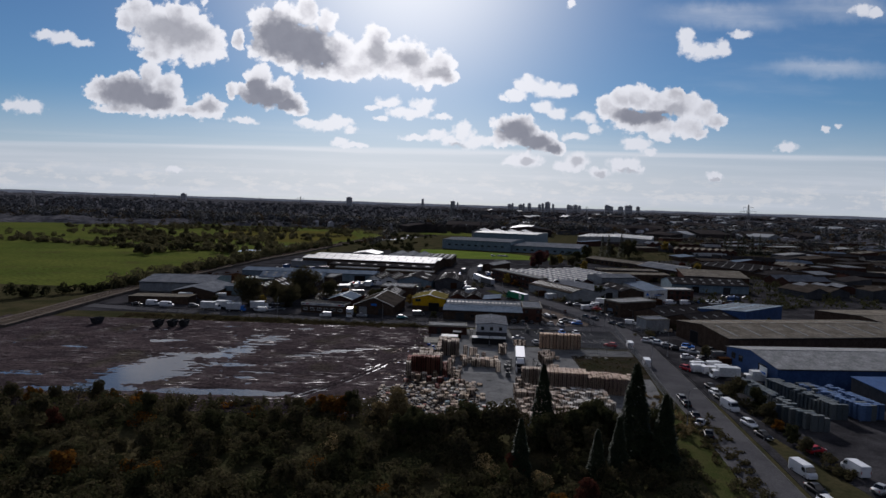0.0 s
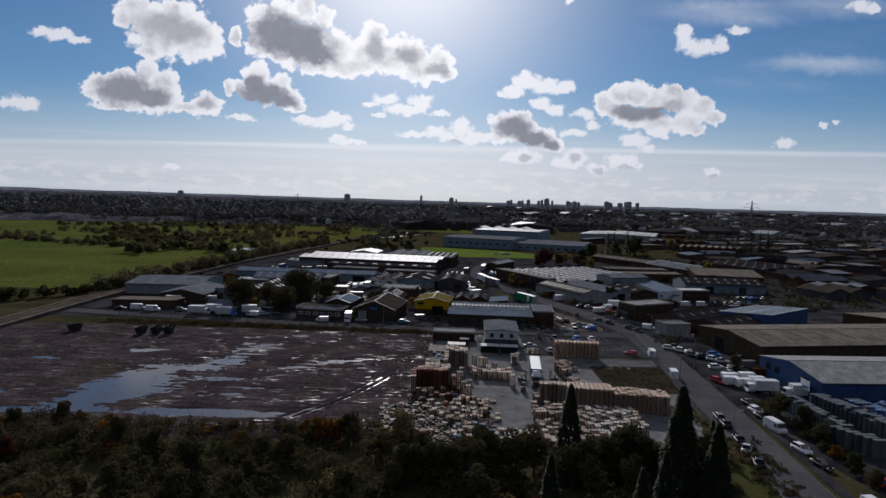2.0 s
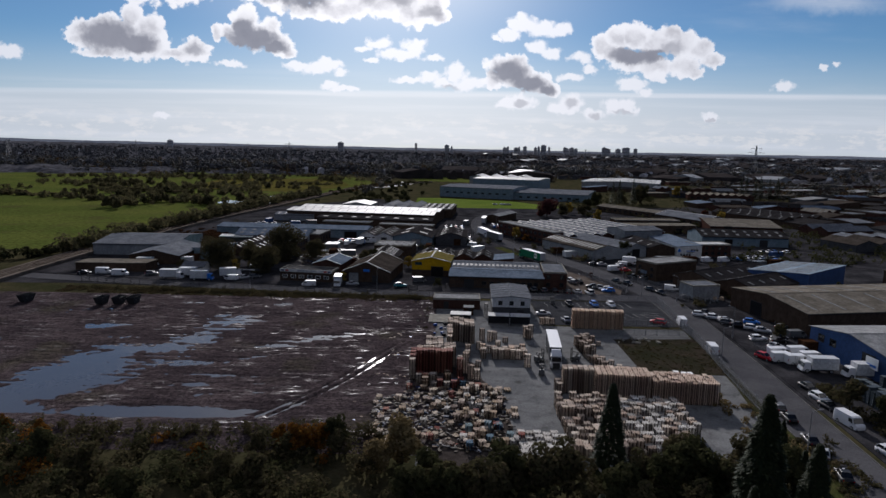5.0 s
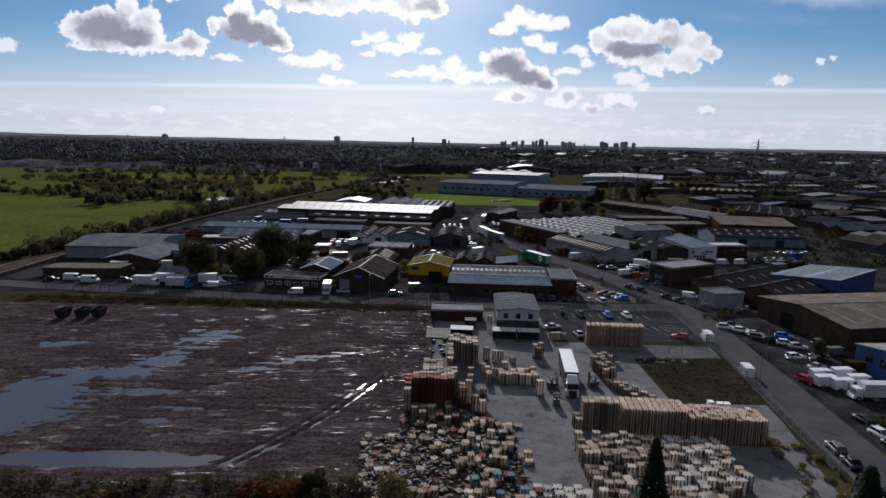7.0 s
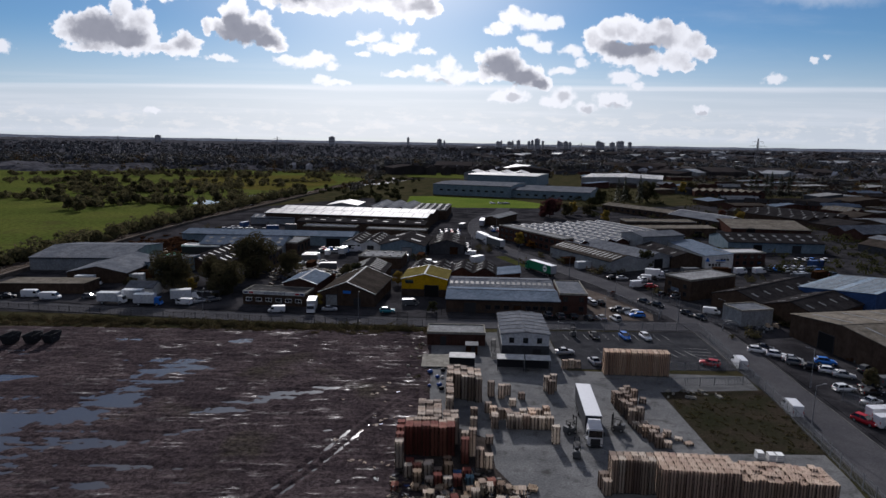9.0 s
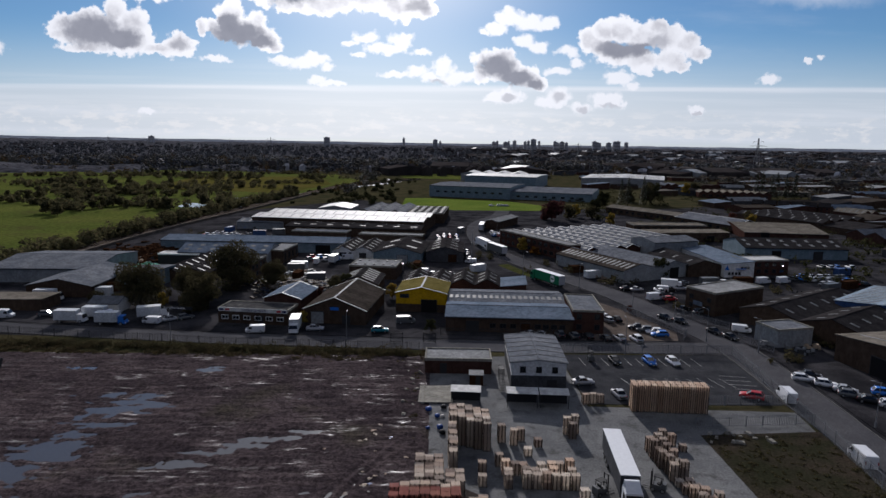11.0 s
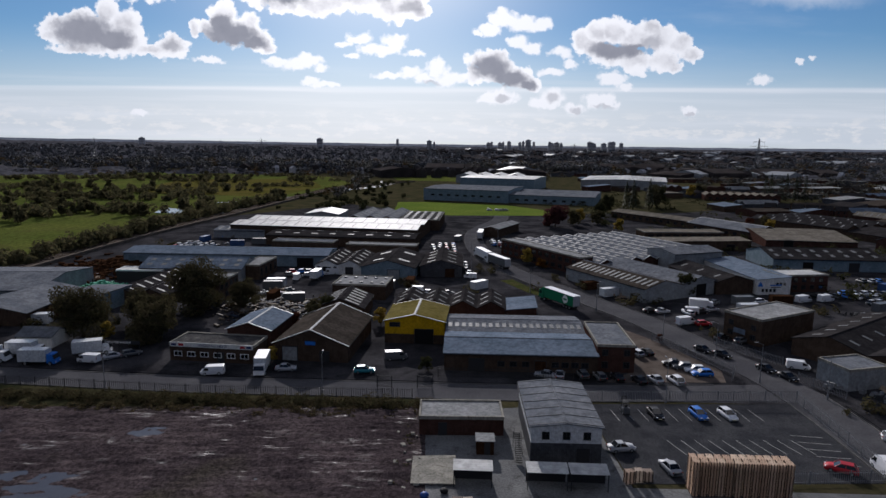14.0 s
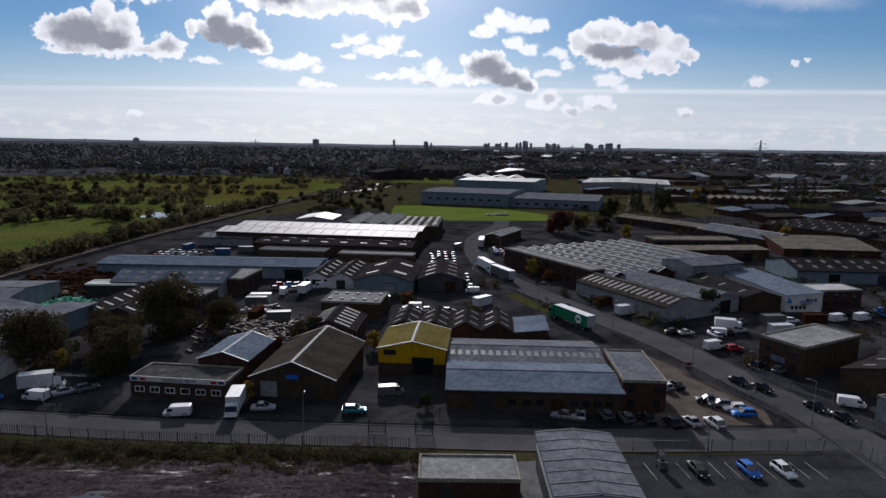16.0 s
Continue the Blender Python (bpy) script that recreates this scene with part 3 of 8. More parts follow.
    "leaf_russet": ramped("russet_leaves", [(0.06952, 0.02152, 0.01576), (0.0488, 0.02, 0.0152), (0.086, 0.0332, 0.0188)], 0.7, True, 0.32, gloss=0.0),
    "leaf_beige": ramped("dry_tan_leaves", [(0.15, 0.1125, 0.05625), (0.1125, 0.0825, 0.0375), (0.195, 0.15, 0.0825)], 0.75, True, 0.32, gloss=0.0),
    "leaf_plum": ramped("plum_leaves", [(0.085, 0.03, 0.03), (0.06, 0.028, 0.028), (0.1, 0.04, 0.036)], 0.8, True, 0.3, gloss=0.0),
    # Lighter than the near leaves: the lift of haze is painted in.
    "leaf_field": ramped("hazed_pasture_leaves", [(0.075, 0.072, 0.036), (0.095, 0.083, 0.042), (0.065, 0.066, 0.034), (0.1, 0.078, 0.044)], 0.8, True, 0.4, gloss=0.0),
    "leaf_dry": ramped("dry_brown_grass", [(0.075, 0.056, 0.03), (0.055, 0.045, 0.024), (0.1, 0.075, 0.042), (0.045, 0.042, 0.02)], 0.8, True, 0.25, gloss=0.0),
    "needle": ramped("conifer_needles", [(0.00864, 0.0144, 0.00648), (0.0144, 0.0216, 0.00864), (0.02016, 0.02592, 0.0108)], 0.8, True, 0.1),
    # Greens greyed and raised to hold some distance haze.
    "far_leaf": ramped("haze_tinted_woodland", [(0.0504, 0.05242, 0.04637), (0.06653, 0.0625, 0.0504), (0.05645, 0.05846, 0.04838), (0.08064, 0.06451, 0.05242), (0.05242, 0.05443, 0.0504)], 0.9, True, 0.0, 0.3),
    "far_roof": surface("distant_house_roof", (0.02625, 0.0225, 0.0225), (0.0525, 0.0465, 0.045), 0.01, 0.95, fine=9),
    "roof_sky": surface("pale_blue_sheet_roof", (0.16, 0.21, 0.26), (0.24, 0.29, 0.34), 0.2, 0.68, ribs=2.0, grime=(0.1, 0.13, 0.16)),
    # Aerial haze painted as the ridge's own blue-grey.
    "ridge": surface("hazed_far_ridge", (0.1, 0.115, 0.145), (0.14, 0.155, 0.185), 0.004, 0.95),
    # Grey-violet rather than green, with the haze of the plain mixed in.
    "canopy": surface("hazed_tree_canopy", (0.034, 0.036, 0.042), (0.078, 0.076, 0.084), 0.035, 0.95, fine=5, contrast=0.6),
    "far_russet": ramped("distant_autumn_leaves", [(0.09, 0.06, 0.03), (0.07, 0.055, 0.03), (0.11, 0.065, 0.03)], 0.9, True, 0.1, 0.3, gloss=0.0),
    "tower": surface("pale_tower_block", (0.256, 0.256, 0.272), (0.384, 0.384, 0.4), 0.05, 0.85),
}
for key, colour in {"white": (0.55, 0.56, 0.58), "silver": (0.3, 0.31, 0.33), "black": (0.012, 0.012, 0.014), "blue": (0.02, 0.13, 0.45), "red": (0.32, 0.012, 0.02), "grey": (0.09, 0.095, 0.1), "teal": (0.02, 0.16, 0.2), "green": (0.01, 0.15, 0.07), "navy": (0.01, 0.02, 0.09)}.items():
    M["paint_" + key] = plain(key + "_car_paint", colour, 0.48, 0.0, 0.06)


# ---- mesh helpers ----
class Geo:
    """Collects boxes, sheets and tubes for one mesh."""

    def __init__(self):
        self.v, self.f = [], []

    def face(self, *points):
        n = len(self.v)
        self.v.extend(points)
        self.f.append(tuple(range(n, n + len(points))))
        return self

    def hull(self, low, high):
        """A closed solid between two rings of points of equal count."""
        n, k = len(self.v), len(low)
        self.v.extend(low)
        self.v.extend(high)
        self.f.append(tuple(n + i for i in reversed(range(k))))
        self.f.append(tuple(n + k + i for i in range(k)))
        for i in range(k):
            j = (i + 1) % k
            self.f.append((n + i, n + j, n + k + j, n + k + i))
        return self

    def box(self, x, y, z, sx, sy, sz, turn=0.0, taper=1.0):
        """A box that stands on z, with its middle at x, y."""
        c, s = math.cos(radians(turn)), math.sin(radians(turn))
        ring = [(-sx / 2, -sy / 2), (sx / 2, -sy / 2), (sx / 2, sy / 2), (-sx / 2, sy / 2)]
        spin = lambda p, k: (x + (p[0] * c - p[1] * s) * k, y + (p[0] * s + p[1] * c) * k)
        return self.hull([(*spin(p, 1), z) for p in ring], [(*spin(p, taper), z + sz) for p in ring])

    def tube(self, a, b, r0, r1=None, sides=6):
        a, b = Vector(a), Vector(b)
        r1 = r0 if r1 is None else r1
        way = (b - a).normalized()
        side = way.orthogonal().normalized()
        other = way.cross(side)
        ring = lambda p, r: [tuple(p + (side * math.cos(q) + other * math.sin(q)) * r) for q in (2 * math.pi * i / sides for i in range(sides))]
        return self.hull(ring(a, r0), ring(b, r1))

    def rings(self, rows):
        """One closed skin through a row of rings of equal count."""
        n, k = len(self.v), len(rows[0])
        for row in rows:
            self.v.extend(row)
        self.f.append(tuple(n + i for i in reversed(range(k))))
        self.f.append(tuple(n + (len(rows) - 1) * k + i for i in range(k)))
        for j in range(len(rows) - 1):
            for i in range(k):
                a, b = n + j * k + i, n + j * k + (i + 1) % k
                self.f.append((a, b, b + k, a + k))
        return self

    def mesh(self, name, material, smooth=False):
        me = bpy.data.meshes.new(name)
        me.from_pydata(self.v, [], self.f)
        me.materials.append(material if not isinstance(material, str) else M[material])
        if smooth:
            me.shade_smooth()
        me.update()
        return me


def part(name, geo, material, parent, label=""):
    """One mesh object under a thing or a part."""
    ob = new(name, geo if isinstance(geo, bpy.types.Mesh) else geo.mesh(name, material))
    ob.parent = parent
    if label:
        tagged(ob, label)
    return ob


def thing(name, label, category, x=0, y=0, z=0, turn=0, group=""):
    ob = new(name)
    ob.empty_display_size = 0.3
    ob.matrix_basis = pose(x, y, z, 0, 0, turn)
    return tagged(ob, label, category, group)


def solo(name, geo, material, label, category, group="", kind="", m=None):
    ob = new(name, geo if isinstance(geo, bpy.types.Mesh) else geo.mesh(name, material))
    if m is not None:
        ob.matrix_basis = m
    return tagged(ob, label, category, group, kind)


def hash_noise(x, y, seed=0):
    """Smooth value noise on arrays, about 0 to 1, one cell a unit."""
    xi, yi = np.floor(x), np.floor(y)
    fx, fy = x - xi, y - yi
    fx, fy = fx * fx * (3 - 2 * fx), fy * fy * (3 - 2 * fy)

    def at(i, j):
        h = np.sin(i * 127.1 + j * 311.7 + seed * 74.7) * 43758.5453
        return h - np.floor(h)

    low = at(xi, yi) * (1 - fx) + at(xi + 1, yi) * fx
    high = at(xi, yi + 1) * (1 - fx) + at(xi + 1, yi + 1) * fx
    return low * (1 - fy) + high * fy


def ground_sheet(name, material, points, z, label, category):
    """A flat outlined sheet of ground with a small edge."""
    g = Geo()
    g.hull([(x, y, z - 0.15) for x, y in points], [(x, y, z) for x, y in points])
    return solo(name, g, material, label, category, kind="structure")


def ribbon(points, width, z, low=0.12):
    """A strip of constant height along a line of points; width may change along it."""
    g = Geo()
    pts = [Vector((p[0], p[1])) for p in points]
    left, right = [], []
    for i, p in enumerate(pts):
        way = (pts[min(i + 1, len(pts) - 1)] - pts[max(i - 1, 0)]).normalized()
        w = width[i] if hasattr(width, "__len__") else width
        side = Vector((-way.y, way.x)) * w / 2
        left.append(p + side)
        right.append(p - side)
    for i in range(len(pts) - 1):
        g.hull([(*right[i], z - low), (*right[i + 1], z - low), (*left[i + 1], z - low), (*left[i], z - low)],
               [(*right[i], z), (*right[i + 1], z), (*left[i + 1], z), (*left[i], z)])
    return g, left, right


def smooth_line(points, steps=6):
    """A Catmull-Rom curve through points."""
    pts = [Vector(p) for p in points]
    pts = [pts[0] * 2 - pts[1]] + pts + [pts[-1] * 2 - pts[-2]]
    out = []
    for a, b, c, d in zip(pts, pts[1:], pts[2:], pts[3:]):
        for k in range(steps):
            t = k / steps
            out.append(0.5 * (2 * b + (c - a) * t + (2 * a - 5 * b + 4 * c - d) * t * t + (3 * b - a - 3 * c + d) * t ** 3))
    return out + [pts[-2]]


# ---- the ground ----
def build_ground():
    g = Geo()
    g.face((-4900, -900, 0), (4900, -900, 0), (4900, 4900, 0), (-4900, 4900, 0))
    solo("ground", g, "scrub", "dark scrubby soil and rough grass reaching the skyline", "ground", kind="structure")
    ground_sheet("ground_estate", "asphalt", [(-152, 236), (-120, 238), (60, 226), (75, 90), (150, 80), (420, 200), (420, 700), (180, 560), (95, 545), (15, 528), (-60, 600), (-120, 520), (-142, 420)], 0.02, "dark patched asphalt hardstanding of the industrial estate", "ground")
    ground_sheet("ground_yard", "yard", [(-3, 122), (52, 122), (58.6, 156), (63, 196), (27, 198), (27, 226), (-4, 222), (-5, 190)], 0.03, "pale worn concrete of the pallet yard", "ground")
    ground_sheet("ground_dirt", "dirt", [(-2.8, 122.4), (10, 123), (12.5, 134), (12.0, 150), (8.6, 158), (8.4, 167), (-2.8, 176)], 0.045, "dark trodden dirt beneath the pallet heap", "ground")
    ground_sheet("ground_car_park", "parking", [(27.2, 199), (62.6, 199), (65.2, 226), (27.2, 226)], 0.05, "dark asphalt car park with painted bays", "car park")
    ground_sheet("ground_forecourt", "paving", [(33.5, 236.5), (58, 236.5), (60, 243), (54, 262), (47, 276), (41.5, 276), (41, 242)], 0.05, "brown block paved forecourt beside the brick office", "ground")
    ground_sheet("ground_plot", "plot", [(42.5, 163), (60, 163), (63, 188.5), (42.5, 187)], 0.06, "worn patchy grass plot inside the fence", "ground")
    ground_sheet("ground_verge", "verge", [(45, 60), (52, 60), (57.5, 112), (60.5, 134), (56, 140), (50, 118)], 0.03, "sloping green grass verge beside the road", "ground")
    ground_sheet("ground_verge_bend", "verge", [(24, 330), (28.5, 332), (33, 318), (38.5, 304), (37, 302), (30, 314)], 0.06, "green verge strip inside the road bend", "ground")
    ground_sheet("ground_green", "turf", [(-24, 560), (14, 529), (84, 533), (96, 548), (60, 604), (0, 626), (-24, 622)], 0.05, "bright green playing field strip before blue sheds", "ground")
    ground_sheet("ground_pasture", "field", [(-168, 300), (-156, 440), (-140, 500), (-124, 610), (-108, 760), (-86, 850), (-140, 1000), (-330, 1060), (-520, 1070), (-760, 900), (-700, 300)], 0.03, "sunlit green pasture beyond the railway", "ground")
    ground_sheet("ground_reeds", "reeds", [(-132, 660), (-112, 790), (-150, 930), (-300, 900), (-270, 690)], 0.06, "brown reedy meadow in the pasture", "ground")
    ground_sheet("ground_far_green", "field", [(-40, 930), (80, 900), (90, 1060), (-60, 1080)], 0.05, "distant green field beyond the estate", "ground")
    ground_sheet("ground_slab", "slab", [(-3.2, 198.8), (2.9, 198.6), (3.3, 206.6), (-3.0, 206.4)], 0.36, "pale broken concrete slab by the yard", "ground")


ROAD = smooth_line([(53.5, 40), (56.5, 75), (58.9, 97.5), (61.5, 122), (65.5, 165), (67.6, 195), (69.0, 222), (68.2, 238), (63.5, 256), (56.5, 281), (49.5, 298), (41, 318), (33.5, 337), (27, 357), (22.2, 384), (21.5, 420), (26.5, 458), (42, 500), (48, 530)])
CROSS = smooth_line([(64, 231.5), (45, 231), (20, 231), (-15, 233), (-45, 235), (-80, 239), (-115, 244), (-150, 250)])


def build_roads():
    g, left, right = ribbon(ROAD, [8.4] * 30 + [9.0] * (len(ROAD) - 30), 0.07)
    solo("road", g, "road", "grey asphalt estate road curving between the sheds", "road", kind="structure")
    g, cl, cr = ribbon(CROSS, 7.6, 0.066)
    solo("road_cross", g, "road", "grey asphalt side street along the vacant lot", "road", kind="structure")
    for name, line in (("kerb", left), ("kerb", right)):
        for run in (line[:40], line[48:]):
            k, _, _ = ribbon(run, 0.22, 0.16, 0.2)
            solo(name, k, "kerb", "grey concrete kerb along the road", "kerb", kind="structure")
    for run in (cl[6:], cr[3:]):
        k, _, _ = ribbon(run, 0.2, 0.15, 0.2)
        solo("kerb", k, "kerb", "grey concrete kerb along the side street", "kerb", kind="structure")
    k, _, _ = ribbon([p + Vector((0, 5.6)) for p in CROSS[12:]], 2.0, 0.13, 0.2)
    solo("pavement", k, "asphalt", "dark asphalt pavement along the side street", "pavement", kind="structure")
    k, _, _ = ribbon([(p.x + 6.4, p.y) for p in ROAD[8:38]], 2.0, 0.13, 0.2)
    solo("pavement", k, "asphalt", "dark asphalt pavement along the road", "pavement", kind="structure")


PUDDLES = [  # x, y, half length, half width, turn, depth
    (-74, 158, 20, 9, 80, 0.34), (-60, 139.5, 30, 2.8, 1, 0.26), (-55.5, 189, 20, 7.0, 74, 0.2), (-30, 182.0, 17, 2.6, 30, 0.22),
    (-83, 190, 7, 2.4, 10, 0.22), (-62.5, 173, 5, 2.2, 10, 0.2), (-47, 152, 6, 1.2, 0, 0.16), (-104, 178, 7, 2.0, -20, 0.2),
    (-88, 137.5, 7, 2.4, 0, 0.2), (-36, 205, 7, 1.0, 10, 0.14), (-64, 152, 13, 6, 30, 0.18), (-92, 205, 9, 2.4, 5, 0.16), (-45, 215, 6, 1.6, 0, 0.15), (-52, 164, 9, 2.5, 5, 0.14), (-33, 153, 5, 1.2, 10, 0.14), (-100, 150, 12, 2.2, 4, 0.16), (-66, 200, 10, 3, 20, 0.14), (-22, 200, 5, 1.2, 0, 0.13), (-71, 214, 6, 2.2, 0, 0.12), (-40, 168, 5, 1.0, 30, 0.16),
    (-42, 138.6, 16, 1.8, 2, 0.2), (-36, 148, 9, 1.0, 4, 0.15), (-44, 157, 8, 0.9, -4, 0.15), (-50, 196, 9, 1.2, 8, 0.15), (-27, 143, 6, 0.9, 10, 0.15), (-34, 176, 8, 0.9, 6, 0.15),
]


def build_lot():
    """Rutted bare earth; a sheet of water stands in its hollows."""
    step = 0.36
    xs, ys = np.arange(-158, -1.0, step), np.arange(126, 225, step)
    X, Y = np.meshgrid(xs, ys)
    rough = 0.0
    for k, (size, amount) in enumerate(((14, 0.10), (5, 0.11), (2.1, 0.11), (0.9, 0.1), (0.72, 0.08))):
        rough = rough + (hash_noise(X / size + 31 * k, Y / size, k) - 0.5) * amount
    streak = hash_noise(X / 9 + 3, Y / 0.8, 11) - 0.5
    fray = hash_noise(X / 2.6 + 17, Y / 0.55, 13) - 0.5
    Z = 0.335 + rough + streak * 0.15 + fray * 0.07
    rows = np.sin(Y * 2 * math.pi / 2.6 + 1.6 * hash_noise(X / 22, Y / 22, 5) * 3)
    Z += 0.022 * rows * hash_noise(X / 16, Y / 16, 8)
    for x, y, a, b, turn, depth in PUDDLES:
        c, s = math.cos(radians(turn)), math.sin(radians(turn))
        u, v = ((X - x) * c + (Y - y) * s) / a, (-(X - x) * s + (Y - y) * c) / b
        Z -= depth * np.exp(-((u * u + v * v) ** 1.5))
    for shift in (-1.0, 1.0):
        bend = -29.6 + (Y - 138) * 0.545 + 1.3 * np.sin((Y - 138) / 9.0) + shift
        along = np.clip((Y - 134) / 6, 0, 1) * np.clip((185 - Y) / 5, 0, 1)
        Z -= (0.19 - 0.06 * np.clip((Y - 160) / 20, 0, 1)) * along * np.exp(-((X - bend) / 0.42) ** 2)
        Z += 0.10 * along * np.exp(-((np.abs(X - bend) - 0.85) / 0.3) ** 2)
    edge = np.clip(np.minimum.reduce([X + 158, -1.0 - X, Y - 126, 225 - Y]) / 3, 0, 1)
    Z = Z * edge + 0.01 * (1 - edge)
    n, k = X.shape
    verts = np.stack([X.ravel(), Y.ravel(), Z.ravel()], 1)
    i = (np.arange(n - 1)[:, None] * k + np.arange(k - 1)[None]).ravel()
    me = bpy.data.meshes.new("ground_lot")
    me.from_pydata(verts.tolist(), [], np.stack([i, i + 1, i + k + 1, i + k], 1).tolist())
    me.materials.append(M["mud"])
    me.shade_smooth()
    solo("ground_lot", me, None, "rutted dark muddy vacant lot with puddles", "ground", kind="structure")
    g = Geo().face((-148, 133, 0.16), (-14, 133, 0.16), (-9, 190, 0.16), (-9, 217, 0.16), (-148, 217, 0.16))
    solo("water_puddles", g, "water", "still rainwater puddles reflecting the sky in mud", "water", kind="structure")
    g = Geo().face((-178, 528, 0.07), (-150, 522, 0.07), (-134, 530, 0.07), (-138, 556, 0.07), (-158, 549, 0.07), (-182, 560, 0.07))
    solo("water_pond", g, "water", "small pale pond in the pasture", "water", kind="structure")
    g, _, _ = ribbon([(-160, 600), (-120, 640), (-100, 720), (-60, 790), (-44, 850), (-60, 900)], [4, 6, 9, 12, 12, 8], 0.1)
    solo("water_river", g, "water", "glinting river bend beyond the railway", "water", kind="structure")


def build_railway():
    line = smooth_line([(-146, 200), (-147, 300), (-141, 415), (-125, 531), (-100, 717), (-76, 800), (-20, 900)])
    g, left, right = ribbon(line, 9, 1.3, 1.4)
    solo("railway_bed", g, "ballast", "raised railway ballast embankment along the estate", "railway", kind="structure")
    for off in (-2.4, -0.9, 0.9, 2.4):
        shifted = [(p.x + off, p.y) for p in line]
        k, _, _ = ribbon(shifted, 0.12, 1.46, 0.16)
        solo("railway_rail", k, "rust", "rusty steel rail on ballast", "rail", kind="structure")


build_ground()
build_roads()
build_lot()
build_railway()


# ---- buildings ----
def on_wall(geo, w, l, side, u, z, sx, sz, out=0.06):
    """A flat box on a wall: side f, b, l or r; u runs along the wall from its middle."""
    if side == "f":
        geo.box(u, -l / 2 - out / 2 + 0.02, z, sx, out + 0.04, sz)
    elif side == "b":
        geo.box(u, l / 2 + out / 2 - 0.02, z, sx, out + 0.04, sz)
    elif side == "l":
        geo.box(-w / 2 - out / 2 + 0.02, u, z, out + 0.04, sx, sz)
    else:
        geo.box(w / 2 + out / 2 - 0.02, u, z, out + 0.04, sx, sz)
    return geo


def building(name, label, x, y, w, l, turn, eave, rise, wall, roof, form="gable", bays=1, along="y", lights=None, doors=(), windows=(), plinth=None, category="shed", light_size=(1.0, 2.6), group="", slope_trim=False, lit_side=None, roof_bays=None, lit_bay=None, frames="dark_steel", remote=False):
    """A shed or office. form: gable, flat or lean. along: the axis of the ridges. lights: (rows up each slope, count along).
    doors: side, place, width, height, material. windows: side, first, last, count, sill, width, height."""
    b = thing(name, label, category, x, y, 0, turn, group)
    span, run = (w, l) if along == "y" else (l, w)
    put = (lambda p, q, r: (p, q, r)) if along == "y" else (lambda p, q, r: (-q, p, r))
    body = Geo()
    if form == "gable":
        bw = span / bays
        for i in range(bays):
            a = -span / 2 + bw * i
            ring = [(a, 0.0), (a + bw, 0.0), (a + bw, eave), (a + bw / 2, eave + rise), (a, eave)]
            body.hull([put(p, -run / 2, h) for p, h in ring], [put(p, run / 2, h) for p, h in ring])
    else:
        h2 = eave + rise if form == "lean" else eave
        ring = [(-span / 2, 0.0), (span / 2, 0.0), (span / 2, h2), (-span / 2, eave)]
        body.hull([put(p, -run / 2, h) for p, h in ring], [put(p, run / 2, h) for p, h in ring])
    part("wall", body, wall, b)
    if plinth:
        p = Geo()
        for side, length in (("f", w), ("b", w), ("l", l), ("r", l)):
            on_wall(p, w, l, side, 0, 0, length + 0.08, plinth[0], 0.05)
        part("plinth", p, plinth[1], b)
    over, thick = 0.35, 0.16
    if form == "gable":
        for i in range(bays):
            a = -span / 2 + bw * i
            for s, (p0, p1) in enumerate(((a, a + bw / 2), (a + bw, a + bw / 2))):
                p0 = p0 + (-over if i == 0 and s == 0 else over if i == bays - 1 and s == 1 else 0)
                tip = eave + rise + 0.05
                low = eave + 0.05 - (over * rise / (bw / 2) if p0 != a and p0 != a + bw else 0)
                r = Geo()
                e = run / 2 + 0.25
                r.hull([put(p0, -e, low), put(p1, -e, tip), put(p1, e, tip), put(p0, e, low)],
                       [put(p0, -e, low + thick), put(p1, -e, tip + thick), put(p1, e, tip + thick), put(p0, e, low + thick)])
                part("roof", r, roof_bays[i] if roof_bays else roof, b)
                if lights and lit_side in (None, s) and lit_bay in (None, i):
                    rows, count = lights
                    for j in range(rows):
                        for k in range(count):
                            f = (j + 0.5) / rows * 0.8 + 0.1
                            q = -run / 2 + run * (k + 0.5) / count
                            g = Geo()
                            half = light_size[1] / 2 / (bw / 2)
                            f0, f1 = max(f - half, 0.04), min(f + half, 0.96)
                            pa, pb = a + (bw / 2 * f0 if s == 0 else bw - bw / 2 * f0), a + (bw / 2 * f1 if s == 0 else bw - bw / 2 * f1)
                            za, zb = eave + rise * f0 + thick + 0.03, eave + rise * f1 + thick + 0.03
                            d = light_size[0] / 2
                            g.hull([put(pa, q - d, za), put(pb, q - d, zb), put(pb, q + d, zb), put(pa, q + d, za)],
                                   [put(pa, q - d, za + 0.08), put(pb, q - d, zb + 0.08), put(pb, q + d, zb + 0.08), put(pa, q + d, za + 0.08)])
                            part("rooflight", g, "rooflight", b)
            cap = Geo()
            mid = a + bw / 2
            e = run / 2 + 0.27
            cap.hull([put(mid - 0.3, -e, eave + rise + 0.14), put(mid + 0.3, -e, eave + rise + 0.14), put(mid + 0.3, e, eave + rise + 0.14), put(mid - 0.3, e, eave + rise + 0.14)],
                     [put(mid - 0.06, -e, eave + rise + 0.3), put(mid + 0.06, -e, eave + rise + 0.3), put(mid + 0.06, e, eave + rise + 0.3), put(mid - 0.06, e, eave + rise + 0.3)])
            if not remote:
                part("ridge_cap", cap, "roof_pale" if slope_trim else roof, b)
            if slope_trim:
                for end in (-1, 1):
                    for s in (-1, 1):
                        t = Geo()
                        t.tube(put(mid + s * (bw / 2 + over), end * (run / 2 + 0.27), eave + 0.05), put(mid, end * (run / 2 + 0.27), eave + rise + 0.22), 0.11, sides=4)
                        part("verge_trim", t, "trim", b)
        for s in (-1, 1):
            gut = Geo()
